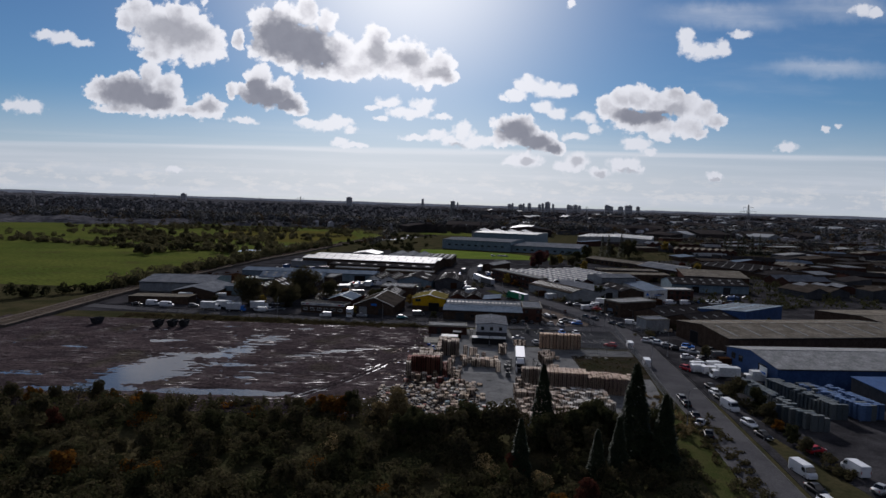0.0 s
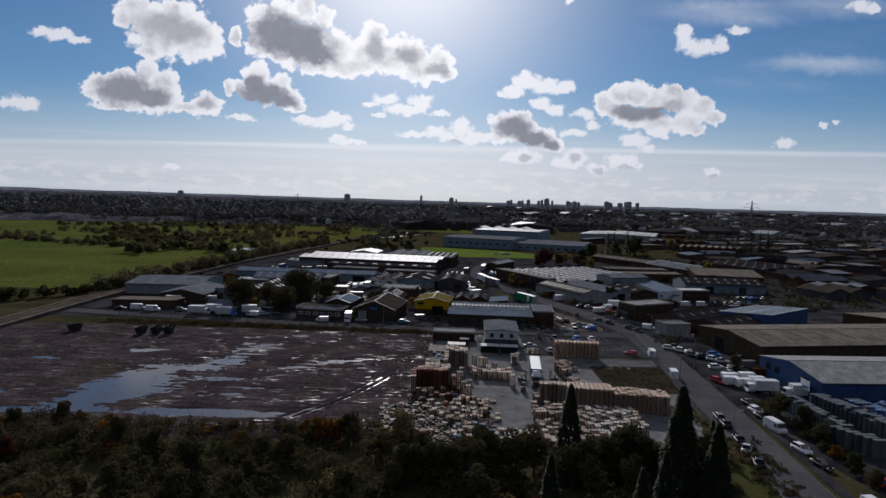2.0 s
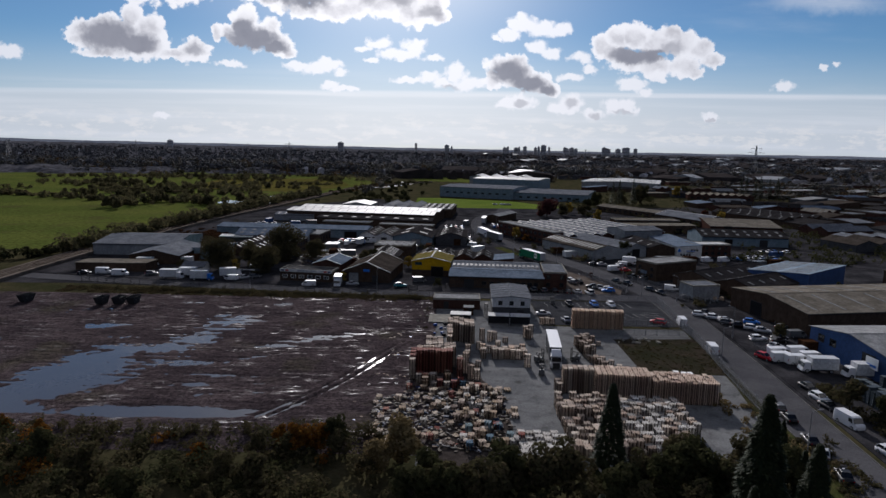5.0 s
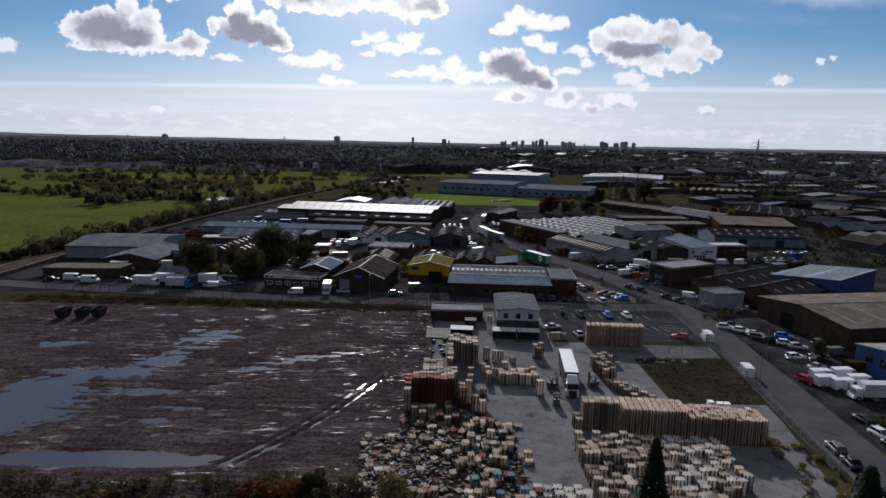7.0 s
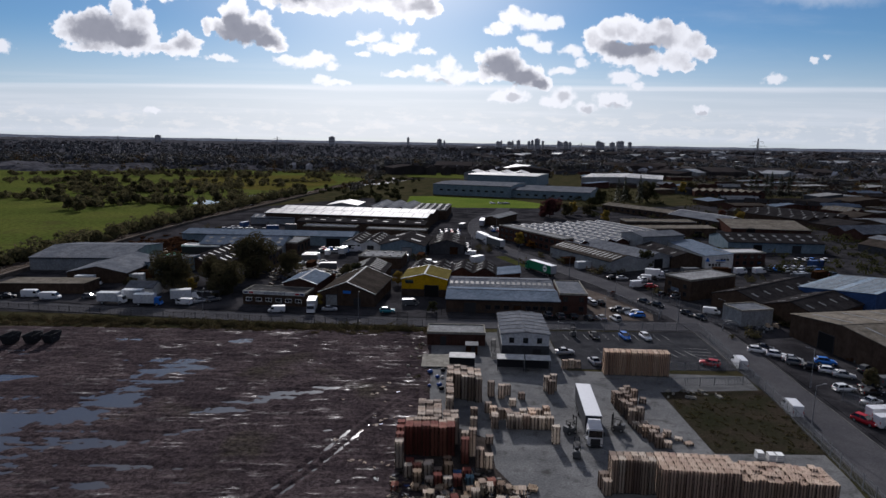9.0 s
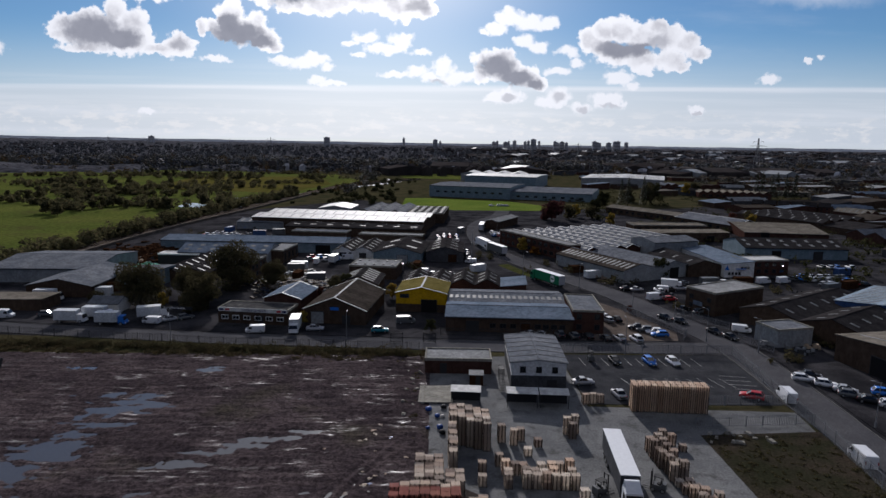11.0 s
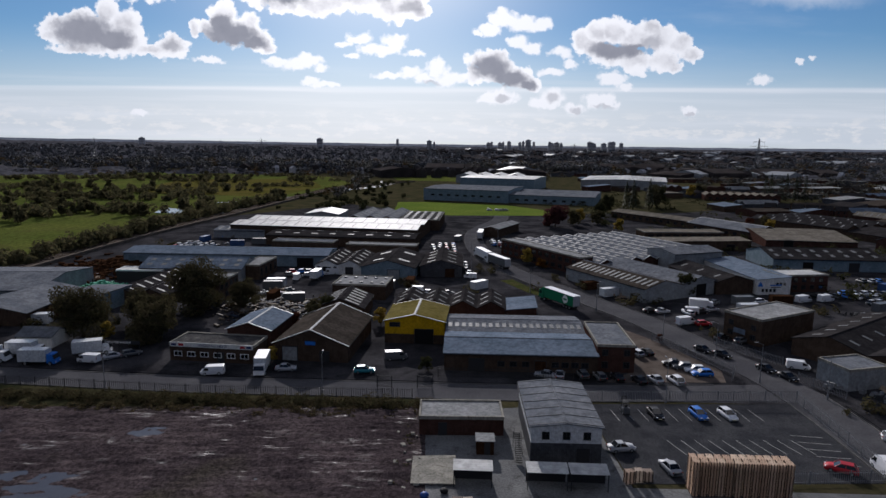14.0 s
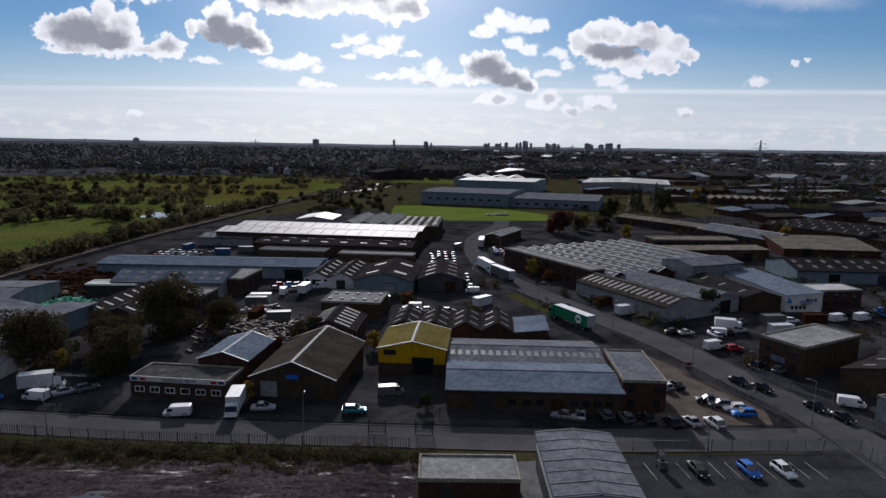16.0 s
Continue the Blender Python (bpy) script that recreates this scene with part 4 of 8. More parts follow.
            gut.tube(put(s * (span / 2 + over), -run / 2, eave - 0.1), put(s * (span / 2 + over), run / 2, eave - 0.1), 0.09, sides=5)
            if not remote:
                part("gutter", gut, "dark_steel", b)
    elif form == "lean":
        r = Geo()
        e, o = run / 2 + 0.2, 0.3
        k = rise / span
        r.hull([put(-span / 2 - o, -e, eave + 0.03 - k * o), put(span / 2 + o, -e, eave + rise + 0.03 + k * o), put(span / 2 + o, e, eave + rise + 0.03 + k * o), put(-span / 2 - o, e, eave + 0.03 - k * o)],
               [put(-span / 2 - o, -e, eave + 0.2 - k * o), put(span / 2 + o, -e, eave + rise + 0.2 + k * o), put(span / 2 + o, e, eave + rise + 0.2 + k * o), put(-span / 2 - o, e, eave + 0.2 - k * o)])
        part("roof", r, roof, b)
        if lights:
            rows, count = lights
            for j in range(rows):
                for q in range(count):
                    f = (j + 0.5) / rows
                    p0 = -span / 2 + span * f
                    yy = -run / 2 + run * (q + 0.5) / count
                    g = Geo()
                    d, h = light_size[0] / 2, light_size[1] / 2
                    z0, z1 = eave + rise * (f - h / span) + 0.22, eave + rise * (f + h / span) + 0.22
                    g.hull([put(p0 - h, yy - d, z0), put(p0 + h, yy - d, z1), put(p0 + h, yy + d, z1), put(p0 - h, yy + d, z0)],
                           [put(p0 - h, yy - d, z0 + 0.07), put(p0 + h, yy - d, z1 + 0.07), put(p0 + h, yy + d, z1 + 0.07), put(p0 - h, yy + d, z0 + 0.07)])
                    part("rooflight", g, "rooflight", b)
    else:
        part("roof", Geo().box(0, 0, eave + 0.004, w - 0.5, l - 0.5, 0.12), roof, b)
        par = Geo()
        for sx, sy, lx, ly in ((0, -1, w + 0.16, 0.3), (0, 1, w + 0.16, 0.3), (-1, 0, 0.3, l - 0.46), (1, 0, 0.3, l - 0.46)):
            par.box(sx * (w / 2 - 0.08), sy * (l / 2 - 0.08), eave - 0.2, lx, ly, 0.55)
        part("parapet", par, "slab" if not slope_trim else "trim", b)
        if lights:
            for j in range(lights[0]):
                for k in range(lights[1]):
                    part("rooflight", Geo().box(-w / 2 + w * (j + 0.5) / lights[0], -l / 2 + l * (k + 0.5) / lights[1], eave + 0.12, light_size[0], light_size[1], 0.35, taper=0.8), "rooflight", b)
    for side, u, dw, dh, dm in doors:
        d = part("door", on_wall(Geo(), w, l, side, u, 0.02, dw, dh, 0.08), dm, b)
        fr = Geo()
        for du, dx, z0, dz in ((-dw / 2 - 0.07, 0.14, 0.02, dh), (dw / 2 + 0.07, 0.14, 0.02, dh), (0, dw + 0.28, dh + 0.02, 0.16)):
            on_wall(fr, w, l, side, u + du, z0, dx, dz, 0.14)
        part("door_frame", fr, "dark_steel", d)
    for side, first, last, count, sill, ww, wh in windows:
        for k in range(count):
            u = first if count == 1 else first + (last - first) * k / (count - 1)
            fr = Geo()
            for du, dx, z0, dz in ((-ww / 2, 0.1, sill, wh), (ww / 2, 0.1, sill, wh), (0, ww + 0.1, sill - 0.1, 0.1), (0, ww + 0.1, sill + wh, 0.1), (0, 0.06, sill, wh)):
                on_wall(fr, w, l, side, u + du, z0, dx, dz, 0.1)
            f = part("window", fr, frames, b)
            part("pane", on_wall(Geo(), w, l, side, u, sill, ww - 0.1, wh, 0.05), "glass", f)
    return b


def build_estate():
    B = building
    # beside the yard
    office = B("site_office", "white and charcoal two-storey site office with curved ribbed roof", 19.6, 213.4, 10.2, 17.2, -2.5, 5.5, 0.55, "clad_white", "roof_grey", plinth=(3.1, "clad_dark"), category="office", windows=[("f", -3, 3, 3, 3.75, 1.0, 1.0), ("r", -6, 6, 4, 3.75, 1.0, 1.0)], doors=[("f", 2.5, 1.6, 2.2, "dark_steel")])
    for k in range(7):
        g = Geo()
        for s in (-1, 1):
            g.hull([(s * 5.45, -8.4 + k * 2.8 - 0.06, 5.62), (0, -8.4 + k * 2.8 - 0.06, 6.22), (0, -8.4 + k * 2.8 + 0.06, 6.22), (s * 5.45, -8.4 + k * 2.8 + 0.06, 5.62)], [(s * 5.45, -8.4 + k * 2.8 - 0.06, 5.76), (0, -8.4 + k * 2.8 - 0.06, 6.34), (0, -8.4 + k * 2.8 + 0.06, 6.34), (s * 5.45, -8.4 + k * 2.8 + 0.06, 5.76)])
        part("roof_seam", g, "felt_pale", office)
    B("brick_store", "low dark brick store with a pale lichened flat roof", 4.6, 217.0, 13.4, 6.6, -1.5, 2.9, 0, "brick_red", "felt_pale", form="flat", category="store", doors=[("f", -3, 1.1, 2.0, "dark_steel")])
    B("yellow_workshop", "yellow clad workshop with a yellowed gable roof", -3.2, 267.8, 13.8, 14.4, -5.5, 5.3, 1.5, "clad_yellow", "roof_yellow", slope_trim=True, category="workshop", plinth=(2.2, "brick_brown"), doors=[("f", 2.2, 4.2, 3.4, "opening_shade")], windows=[("f", -4.6, -4.6, 1, 4.0, 2.4, 0.9)])
    B("grey_factory", "long brick factory with a stepped grey sheet roof", 19.0, 256.8, 31.2, 29.5, -3.5, 3.7, 1.0, "brick_brown", "roof_grey", along="x", bays=2, roof_bays=["roof_blue", "roof_grey"], lit_bay=1, lit_side=0, category="factory", lights=(1, 20), light_size=(0.9, 2.2), doors=[("f", -9, 3, 2.6, "dark_steel"), ("f", 4, 2.2, 2.4, "rust")], windows=[("f", -4, 1, 3, 1.2, 1.4, 1.0), ("f", 7, 13, 4, 1.2, 1.4, 1.0)])
    B("brick_office", "red brick two-storey office with a flat grey roof", 38.2, 250.4, 7.6, 16.8, -4.5, 5.6, 0, "brick_red", "roof_grey", form="flat", category="office", windows=[("f", -2.2, 2.2, 2, 3.6, 1.2, 1.2), ("f", -2.2, 2.2, 2, 1.0, 1.2, 1.2), ("r", -6, 6, 5, 3.6, 1.2, 1.2), ("r", -6, 6, 5, 1.0, 1.2, 1.2)])
    B("brown_workshop", "brown brick workshop with a weathered gable roof", -24.1, 259.6, 16.0, 23.0, -7.5, 3.7, 3.1, "brick_brown", "roof_brown", slope_trim=True, category="workshop", doors=[("f", -4.5, 3.2, 3.0, "clad_grey"), ("f", 3.0, 1.8, 2.2, "dark_steel")], windows=[("f", 0, 0, 1, 3.7, 2.2, 0.8)])
    B("rear_workshop", "dark workshop with skylit gable roof behind brown one", -23.0, 287.0, 12.0, 15.0, -5.0, 3.4, 2.3, "brick_brown", "roof_dark", category="workshop", lights=(1, 6), light_size=(0.9, 3.6))
    B("meat_shop", "brick trade shop with a long white fascia", -45.6, 251.2, 18.4, 7.4, -8.0, 3.6, 0, "brick_brown", "felt", form="flat", category="shop", frames="trim", windows=[("f", -7.4, 7.2, 6, 1.1, 1.7, 0.9)], doors=[("f", 2, 1.2, 2.1, "dark_steel")])
    B("cold_store", "brick cold store with a pale metal gable roof", -39.6, 262.4, 10.0, 13.5, -8.0, 4.6, 1.5, "brick_red", "roof_blue", slope_trim=True, category="store")
    B("flat_workshop", "dark workshop with a pale flat roof and vents", -20.4, 308.7, 16.0, 13.0, -7.0, 4.3, 0, "brick_brown", "felt_pale", form="flat", category="workshop", lights=(5, 2), light_size=(1.0, 0.9))
    B("terrace_workshops", "terrace of dark gabled workshops", 5.5, 290.0, 30.0, 15.0, -6.0, 2.8, 1.9, "brick_red", "roof_dark", bays=4, category="workshop", lights=(1, 3), light_size=(0.7, 2.0))
    B("lean_workshop", "small workshop with a sloping pale blue roof", 24.5, 287.0, 8.0, 13.0, -6.0, 2.6, 0.9, "brick_red", "roof_blue", form="lean", category="workshop")
    B("white_workshops", "white fronted twin gabled workshops", -31.0, 351.0, 16.3, 26.0, -6.0, 3.3, 1.8, "render_white", "roof_dark", bays=2, category="workshop", lights=(1, 5), light_size=(1.0, 2.2), doors=[("f", -4, 2.6, 2.6, "opening_shade"), ("f", 4, 2.6, 2.6, "dark_steel")], windows=[("f", -7, -1, 2, 2.0, 1.0, 0.8)])
    B("slate_blue_shed", "slate blue clad shed with dark skylit roof", -12.8, 345.0, 18.4, 28.0, -7.0, 4.0, 2.4, "clad_teal", "roof_dark", category="shed", lights=(1, 2), light_size=(2.2, 4.0), doors=[("f", 2, 4, 3.2, "clad_grey")])
    B("dark_shed", "dark clad gabled shed beside the bend", 4.6, 348.0, 14.6, 26.0, -3.0, 3.7, 2.2, "clad_dark", "roof_dark", category="shed", lights=(1, 4), light_size=(0.8, 3.0), doors=[("f", 3, 3.2, 3, "rust")])
    B("long_blue_shed", "long low shed with blue-grey sheet roof", -76.0, 362.0, 77.0, 17.0, -3.0, 4.2, 1.1, "clad_teal", "roof_blue", along="x", category="shed", doors=[("f", 30, 6, 3.2, "opening_shade")])
    B("broad_blue_shed", "broad shed with a skylit blue-grey roof", -79.0, 334.5, 34.0, 17.0, -2.0, 4.2, 2.4, "clad_grey", "roof_blue", along="x", category="shed", lights=(2, 7), light_size=(1.6, 1.6))
    B("block_store", "flat roofed brick store with a pale capping", -59.5, 337.0, 6.5, 16.0, -8.0, 4.8, 0, "brick_brown", "felt_pale", form="flat", category="store", windows=[("r", -6, 6, 4, 1.2, 1.2, 2.4)])
    B("sawtooth_works", "dark works with rows of bright skylights", -81.4, 310.0, 17.0, 31.0, -6.0, 3.0, 1.6, "brick_brown", "roof_dark", bays=2, category="works", lights=(1, 7), light_size=(0.9, 2.4))
    B("two_storey_office", "two-storey brick office with grey flat roof", -63.6, 304.5, 7.5, 14.0, -6.0, 5.8, 0, "brick_brown", "felt_pale", form="flat", category="office", windows=[("r", -5, 5, 4, 3.6, 1.6, 1.2), ("r", -5, 5, 4, 1.0, 1.6, 1.2)])
    B("open_canopy", "thin white canopy roof over dark open bays", -95.5, 328.0, 15.0, 6.0, 0, 3.6, 0, "dark_steel", "roof_pale", form="flat", slope_trim=True, category="canopy")
    B("left_great_shed", "large shed with patched pale grey roof", -126.7, 308.6, 33.0, 33.0, 2.0, 4.4, 1.8, "clad_grey", "roof_grey", along="x", category="shed")
    B("brown_gable_shed", "grey gabled shed near the railway", -109.2, 286.5, 19.0, 27.0, -1.0, 3.3, 2.0, "brick_brown", "roof_grey", category="shed")
    B("teal_shed", "slate green flat topped shed", -93.0, 292.5, 12.0, 14.0, -12.0, 4.2, 0.7, "clad_teal", "roof_grey", form="lean", category="shed")
    B("low_garage", "low garages with patched tan roof", -118.0, 262.5, 26.0, 8.0, -3.0, 2.6, 0.5, "brick_brown", "roof_tan", form="lean", category="garage")
    B("small_lodge", "small lodge with a pale hipped roof", -88.0, 259.5, 8.0, 6.0, -3.0, 2.5, 1.2, "render_white", "roof_grey", along="x", category="lodge")
    B("great_factory", "great factory with glaring pale sheet roofs", -48.0, 440.0, 92.0, 42.0, -9.0, 6.0, 1.2, "brick_brown", "roof_pale", along="x", bays=2, lights=(1, 16), light_size=(0.7, 8.0), category="factory", doors=[("f", 30, 5, 4, "opening_shade")])
    B("front_factory", "low flat factory range with skylight rows", -39.0, 408.0, 68.0, 18.0, -8.0, 4.4, 0.9, "brick_brown", "roof_dark", along="x", bays=1, category="factory", lights=(1, 8), light_size=(3.0, 1.0))
    B("thin_range", "narrow range with pale flat roof", -54.0, 392.0, 27.0, 8.0, -8.0, 3.8, 0, "brick_brown", "roof_grey", form="flat", category="shed")
    B("thin_range", "narrow range with bright flat roof by the bend", -20.0, 385.0, 30.0, 7.0, -8.0, 3.6, 0, "brick_brown", "felt_pale", form="flat", category="shed")
    B("small_bay_shed", "small shed with striped grey roof", -91.3, 432.0, 24.5, 18.0, -3.0, 3.5, 1.0, "clad_grey", "roof_grey", along="x", category="shed", lights=(1, 6), light_size=(0.8, 6.0))
    B("dotted_works", "dark works with a grid of white rooflights", -3.3, 476.6, 21.5, 41.0, -5.5, 5.6, 0, "brick_brown", "felt", form="flat", category="works", lights=(5, 7), light_size=(2.4, 2.0))
    B("north_light_works", "north-light works with grey ridged roofs", -29.0, 488.0, 28.0, 48.0, -8.0, 4.8, 1.8, "brick_brown", "roof_grey", bays=3, category="works", lights=(1, 7), light_size=(1.0, 3.0))
    B("far_gable_shed", "pale gabled shed beside the railway", -61.0, 497.0, 20.0, 25.0, -5.0, 5.0, 1.6, "clad_grey", "roof_pale", category="shed")
    B("blue_distribution_shed", "tall blue-grey distribution shed behind grass", 40.0, 662.0, 72.0, 60.0, -20.0, 9.5, 1.0, "clad_teal", "roof_grey", along="x", category="warehouse", windows=[("f", -28, 28, 9, 4.0, 3.0, 1.2)])
    B("blue_distribution_shed", "long lower blue-grey shed with ribbed roof", 107.0, 648.0, 70.0, 70.0, -19.0, 6.5, 1.2, "clad_teal", "roof_grey", along="x", bays=2, category="warehouse", windows=[("f", -26, 26, 8, 2.0, 3.0, 1.4)])
    B("blue_distribution_shed", "dark blue block of the distribution site", 82.0, 800.0, 78.0, 70.0, -20.0, 12.0, 0.8, "clad_teal", "roof_pale", along="x", category="warehouse")
    B("ridged_pale_shed", "pale ridged sheds on the far site", 78.0, 900.0, 80.0, 50.0, -12.0, 9.0, 3.0, "clad_grey", "roof_pale", bays=4, category="warehouse")
    B("white_roofed_warehouse", "broad warehouse with a brilliant ribbed white roof", 229.0, 850.0, 90.0, 105.0, -20.0, 9.0, 1.6, "clad_grey", "roof_pale", category="warehouse", lights=(1, 10), light_size=(1.4, 36.0))
    B("skylit_factory", "wide brick factory with rows of ridged skylights", 75.0, 376.0, 62.0, 57.0, 26.0, 4.6, 1.3, "brick_red", "roof_grey", bays=9, category="factory", lights=(1, 11), light_size=(2.4, 0.8), lit_side=0, slope_trim=True, windows=[("l", -24, 24, 12, 1.2, 2.4, 1.4)])
    B("factory_brick_range", "two-storey brick range along the road", 44.5, 362.0, 6.0, 50.0, 27.0, 6.4, 0, "brick_red", "felt_pale", form="flat", category="factory", windows=[("l", -22, 22, 12, 3.9, 2.2, 1.3), ("l", -22, 22, 12, 1.0, 2.2, 1.3), ("f", -1.5, 1.5, 2, 3.9, 1.4, 1.3)])
    B("skylit_warehouse", "grey gabled warehouse, brown slope with bright skylights", 69.2, 322.8, 31.0, 37.0, 26.0, 4.2, 1.9, "clad_grey", "roof_grey", bays=2, category="warehouse", roof_bays=["roof_brown", "roof_grey"], lit_bay=0, lit_side=0, lights=(1, 16), light_size=(0.9, 4.2), doors=[("f", 8, 4, 3.6, "opening_shade")])
    B("grey_box_store", "plain grey clad box between the sheds", 96.0, 352.0, 22.0, 15.0, 20.0, 7.5, 1.2, "clad_grey", "roof_grey", along="x", category="warehouse")
    B("sign_building", "white fronted trade unit with a long pale roof", 107.6, 330.0, 11.0, 37.0, 3.0, 4.8, 0.8, "render_white", "roof_blue", form="lean", category="trade unit", windows=[("f", -3.6, 0.2, 4, 1.0, 0.7, 0.8), ("f", 1.0, 3.4, 3, 3.1, 0.7, 0.7)])
    B("dark_link_shed", "dark roofed link shed beside the trade unit", 94.0, 326.0, 13.0, 28.0, 10.0, 4.0, 1.8, "brick_brown", "roof_dark", category="shed", lights=(1, 3), light_size=(0.8, 2.2))
    B("trade_offices", "two-storey brick trade offices with pale flat roof", 120.0, 320.0, 17.0, 9.0, 6.0, 5.4, 0, "brick_red", "roof_pale", form="flat", category="office", windows=[("f", -6, 6, 5, 3.4, 1.4, 1.2), ("f", -6, 6, 5, 1.0, 1.4, 1.2)])
    B("corner_offices", "brown brick flat roofed corner offices", 83.0, 267.6, 10.0, 20.0, -63.0, 6.3, 0, "brick_brown", "felt_pale", form="flat", category="office", windows=[("l", -7, 7, 4, 3.6, 1.2, 1.1), ("f", -3, 3, 2, 3.6, 1.2, 1.1), ("f", -3, 3, 2, 1.2, 1.2, 1.1)])
    B("grey_box_unit", "small pale grey clad unit with flat roof", 83.1, 236.6, 7.4, 9.6, -77.0, 4.1, 0, "clad_grey", "roof_grey", form="flat", category="unit")
    B("brown_bay_works", "wide dark works with mossy multi-bay roofs", 105.0, 252.0, 30.0, 38.0, -56.0, 3.8, 2.2, "brick_brown", "roof_dark", bays=2, along="y", category="works", lights=(1, 6), light_size=(0.8, 2.0))
    B("blue_roofed_works", "works with a pale blue glazed roof", 126.0, 258.0, 20.0, 30.0, -52.0, 5.4, 1.6, "clad_blue", "roof_sky", form="lean", category="works", lights=(2, 12), light_size=(0.8, 8.0))
    B("great_hall", "great dark brick hall with a tan ribbed roof", 128.0, 216.0, 31.0, 76.0, -79.5, 5.6, 1.6, "brick_brown", "roof_tan", category="hall", lights=(1, 9), light_size=(0.6, 12.0), doors=[("f", -4, 4.5, 4.0, "opening_shade")])
    B("second_hall", "second dark hall beyond with tan roof", 190.0, 240.0, 46.0, 60.0, -79.5, 6.0, 1.8, "brick_brown", "roof_tan", category="hall")
    B("blue_white_warehouse", "blue clad warehouse with a pale tan roof", 122.0, 172.5, 26.0, 66.0, -86.0, 5.4, 1.9, "clad_blue", "felt_pale", category="warehouse", windows=[("f", -9, -5, 2, 3.0, 2.0, 1.6), ("f", 6, 6, 1, 2.6, 3.6, 2.2)], doors=[("l", -26, 5.0, 4.2, "opening_shade"), ("l", -14, 5.0, 4.2, "opening_shade")])
    B("blue_canopy_store", "low store with a bright blue sheet roof", 122.0, 147.0, 30.0, 15.0, 4.0, 4.2, 0.7, "clad_dark", "clad_blue", form="lean", along="x", category="store")
    # the offices, workshops and houses behind the skylit factory
    B("long_offices", "long two-storey office wing with a dull tan roof", 143.0, 496.0, 13.0, 76.0, 29.0, 4.0, 1.4, "brick_brown", "roof_tan", category="office", windows=[("l", -34, 34, 14, 1.4, 2.2, 1.3)])
    B("corner_wing", "gabled corner wing with a blue-grey ribbed roof", 163.0, 452.0, 20.0, 44.0, 22.0, 4.0, 2.6, "brick_brown", "roof_grey", slope_trim=True, category="office", windows=[("l", -16, 16, 7, 1.4, 2.2, 1.4)])
    B("front_wing", "low office wing with a pale tan felt roof", 127.0, 434.0, 40.0, 13.0, 1.0, 3.8, 0, "brick_brown", "roof_tan", form="flat", category="office", windows=[("f", -17, 17, 9, 1.6, 2.8, 1.2)])
    B("strip_workshops", "long strip of workshops with a pale tan lean roof", 117.0, 402.0, 54.0, 13.0, -3.0, 3.6, 1.2, "brick_brown", "roof_tan", form="lean", category="workshop", doors=[("f", -16, 3.4, 3.0, "opening_shade"), ("f", 2, 3.4, 3.0, "dark_steel"), ("f", 18, 3.4, 3.0, "opening_shade")])
    B("tan_roofed_works", "brick works with a broad weathered tan roof", 181.0, 428.0, 40.0, 48.0, -9.0, 3.4, 2.4, "brick_red", "roof_tan", along="x", category="works", doors=[("f", -10, 4, 3.6, "opening_shade")])
    B("glazed_workshop", "dark roofed workshop with rooflights and teal walls", 152.0, 362.0, 42.0, 24.0, -4.0, 4.4, 2.6, "clad_teal", "roof_dark", along="x", category="workshop", lights=(2, 8), light_size=(1.4, 2.2), lit_side=0, doors=[("f", -8, 3.6, 3.2, "opening_shade"), ("f", 9, 3.6, 3.2, "dark_steel")])
    B("dark_bay_works", "dark multi-bay works with fibre cement roofs", 224.0, 474.0, 42.0, 56.0, 26.0, 4.6, 1.8, "brick_brown", "roof_dark", bays=4, category="works", lights=(1, 7), light_size=(0.9, 3.0))
    B("sawtooth_brick_works", "low red brick works with a toothed pale roof", 274.0, 668.0, 60.0, 22.0, -15.0, 5.0, 1.8, "brick_red", "roof_tan", bays=9, category="works", windows=[("f", -26, 26, 10, 1.6, 2.6, 1.6)])
    for k in range(6):
        B("terraced_house", "small brick terraced house with a dark pitched roof", 240.0 + k * 7.2, 556.0 - k * 4.6, 7.0, 9.0, -32.0, 5.4, 2.4, "brick_red", "roof_dark", along="x", category="house", group="terraced houses", windows=[("f", -1.7, 1.7, 2, 3.4, 1.1, 1.2), ("f", -1.7, -1.7, 1, 0.9, 1.3, 1.2)], doors=[("f", 1.7, 0.95, 2.05, "dark_steel")])
    B("gatehouse_row", "low pale roofed loading sheds beside the bend", 38.0, 446.0, 8.0, 30.0, -28.0, 4.2, 1.0, "brick_brown", "felt_pale", category="shed")
    # rows of sheds deeper in the estate
    rng = random.Random(5)
    walls, roofs = ["brick_red", "brick_brown", "clad_dark", "brick_brown"], ["roof_grey", "roof_dark", "roof_dark", "roof_tan", "roof_brown", "roof_blue", "roof_dark", "roof_brown", "felt_pale"]
    spots = []
    for row, y in enumerate((345, 372, 402, 432, 464, 500, 540, 585, 640, 700, 770, 850, 950, 1080)):
        x = (186, 202, 206, 206, 250, 256, 214, 205, 320, 190, 150, 330, 190, 60)[row] + rng.uniform(0, 15)
        while x < y * 0.72:
            w, l = rng.uniform(13, 32), rng.uniform(12, 24)
            spots.append((x + w / 2, y + rng.uniform(-6, 6), w, l))
            x += w + rng.uniform(2, 12)
    for x, y, w, l in spots:
        form = rng.choice(["gable", "gable", "gable", "lean", "flat"])
        roof = rng.choice(roofs)
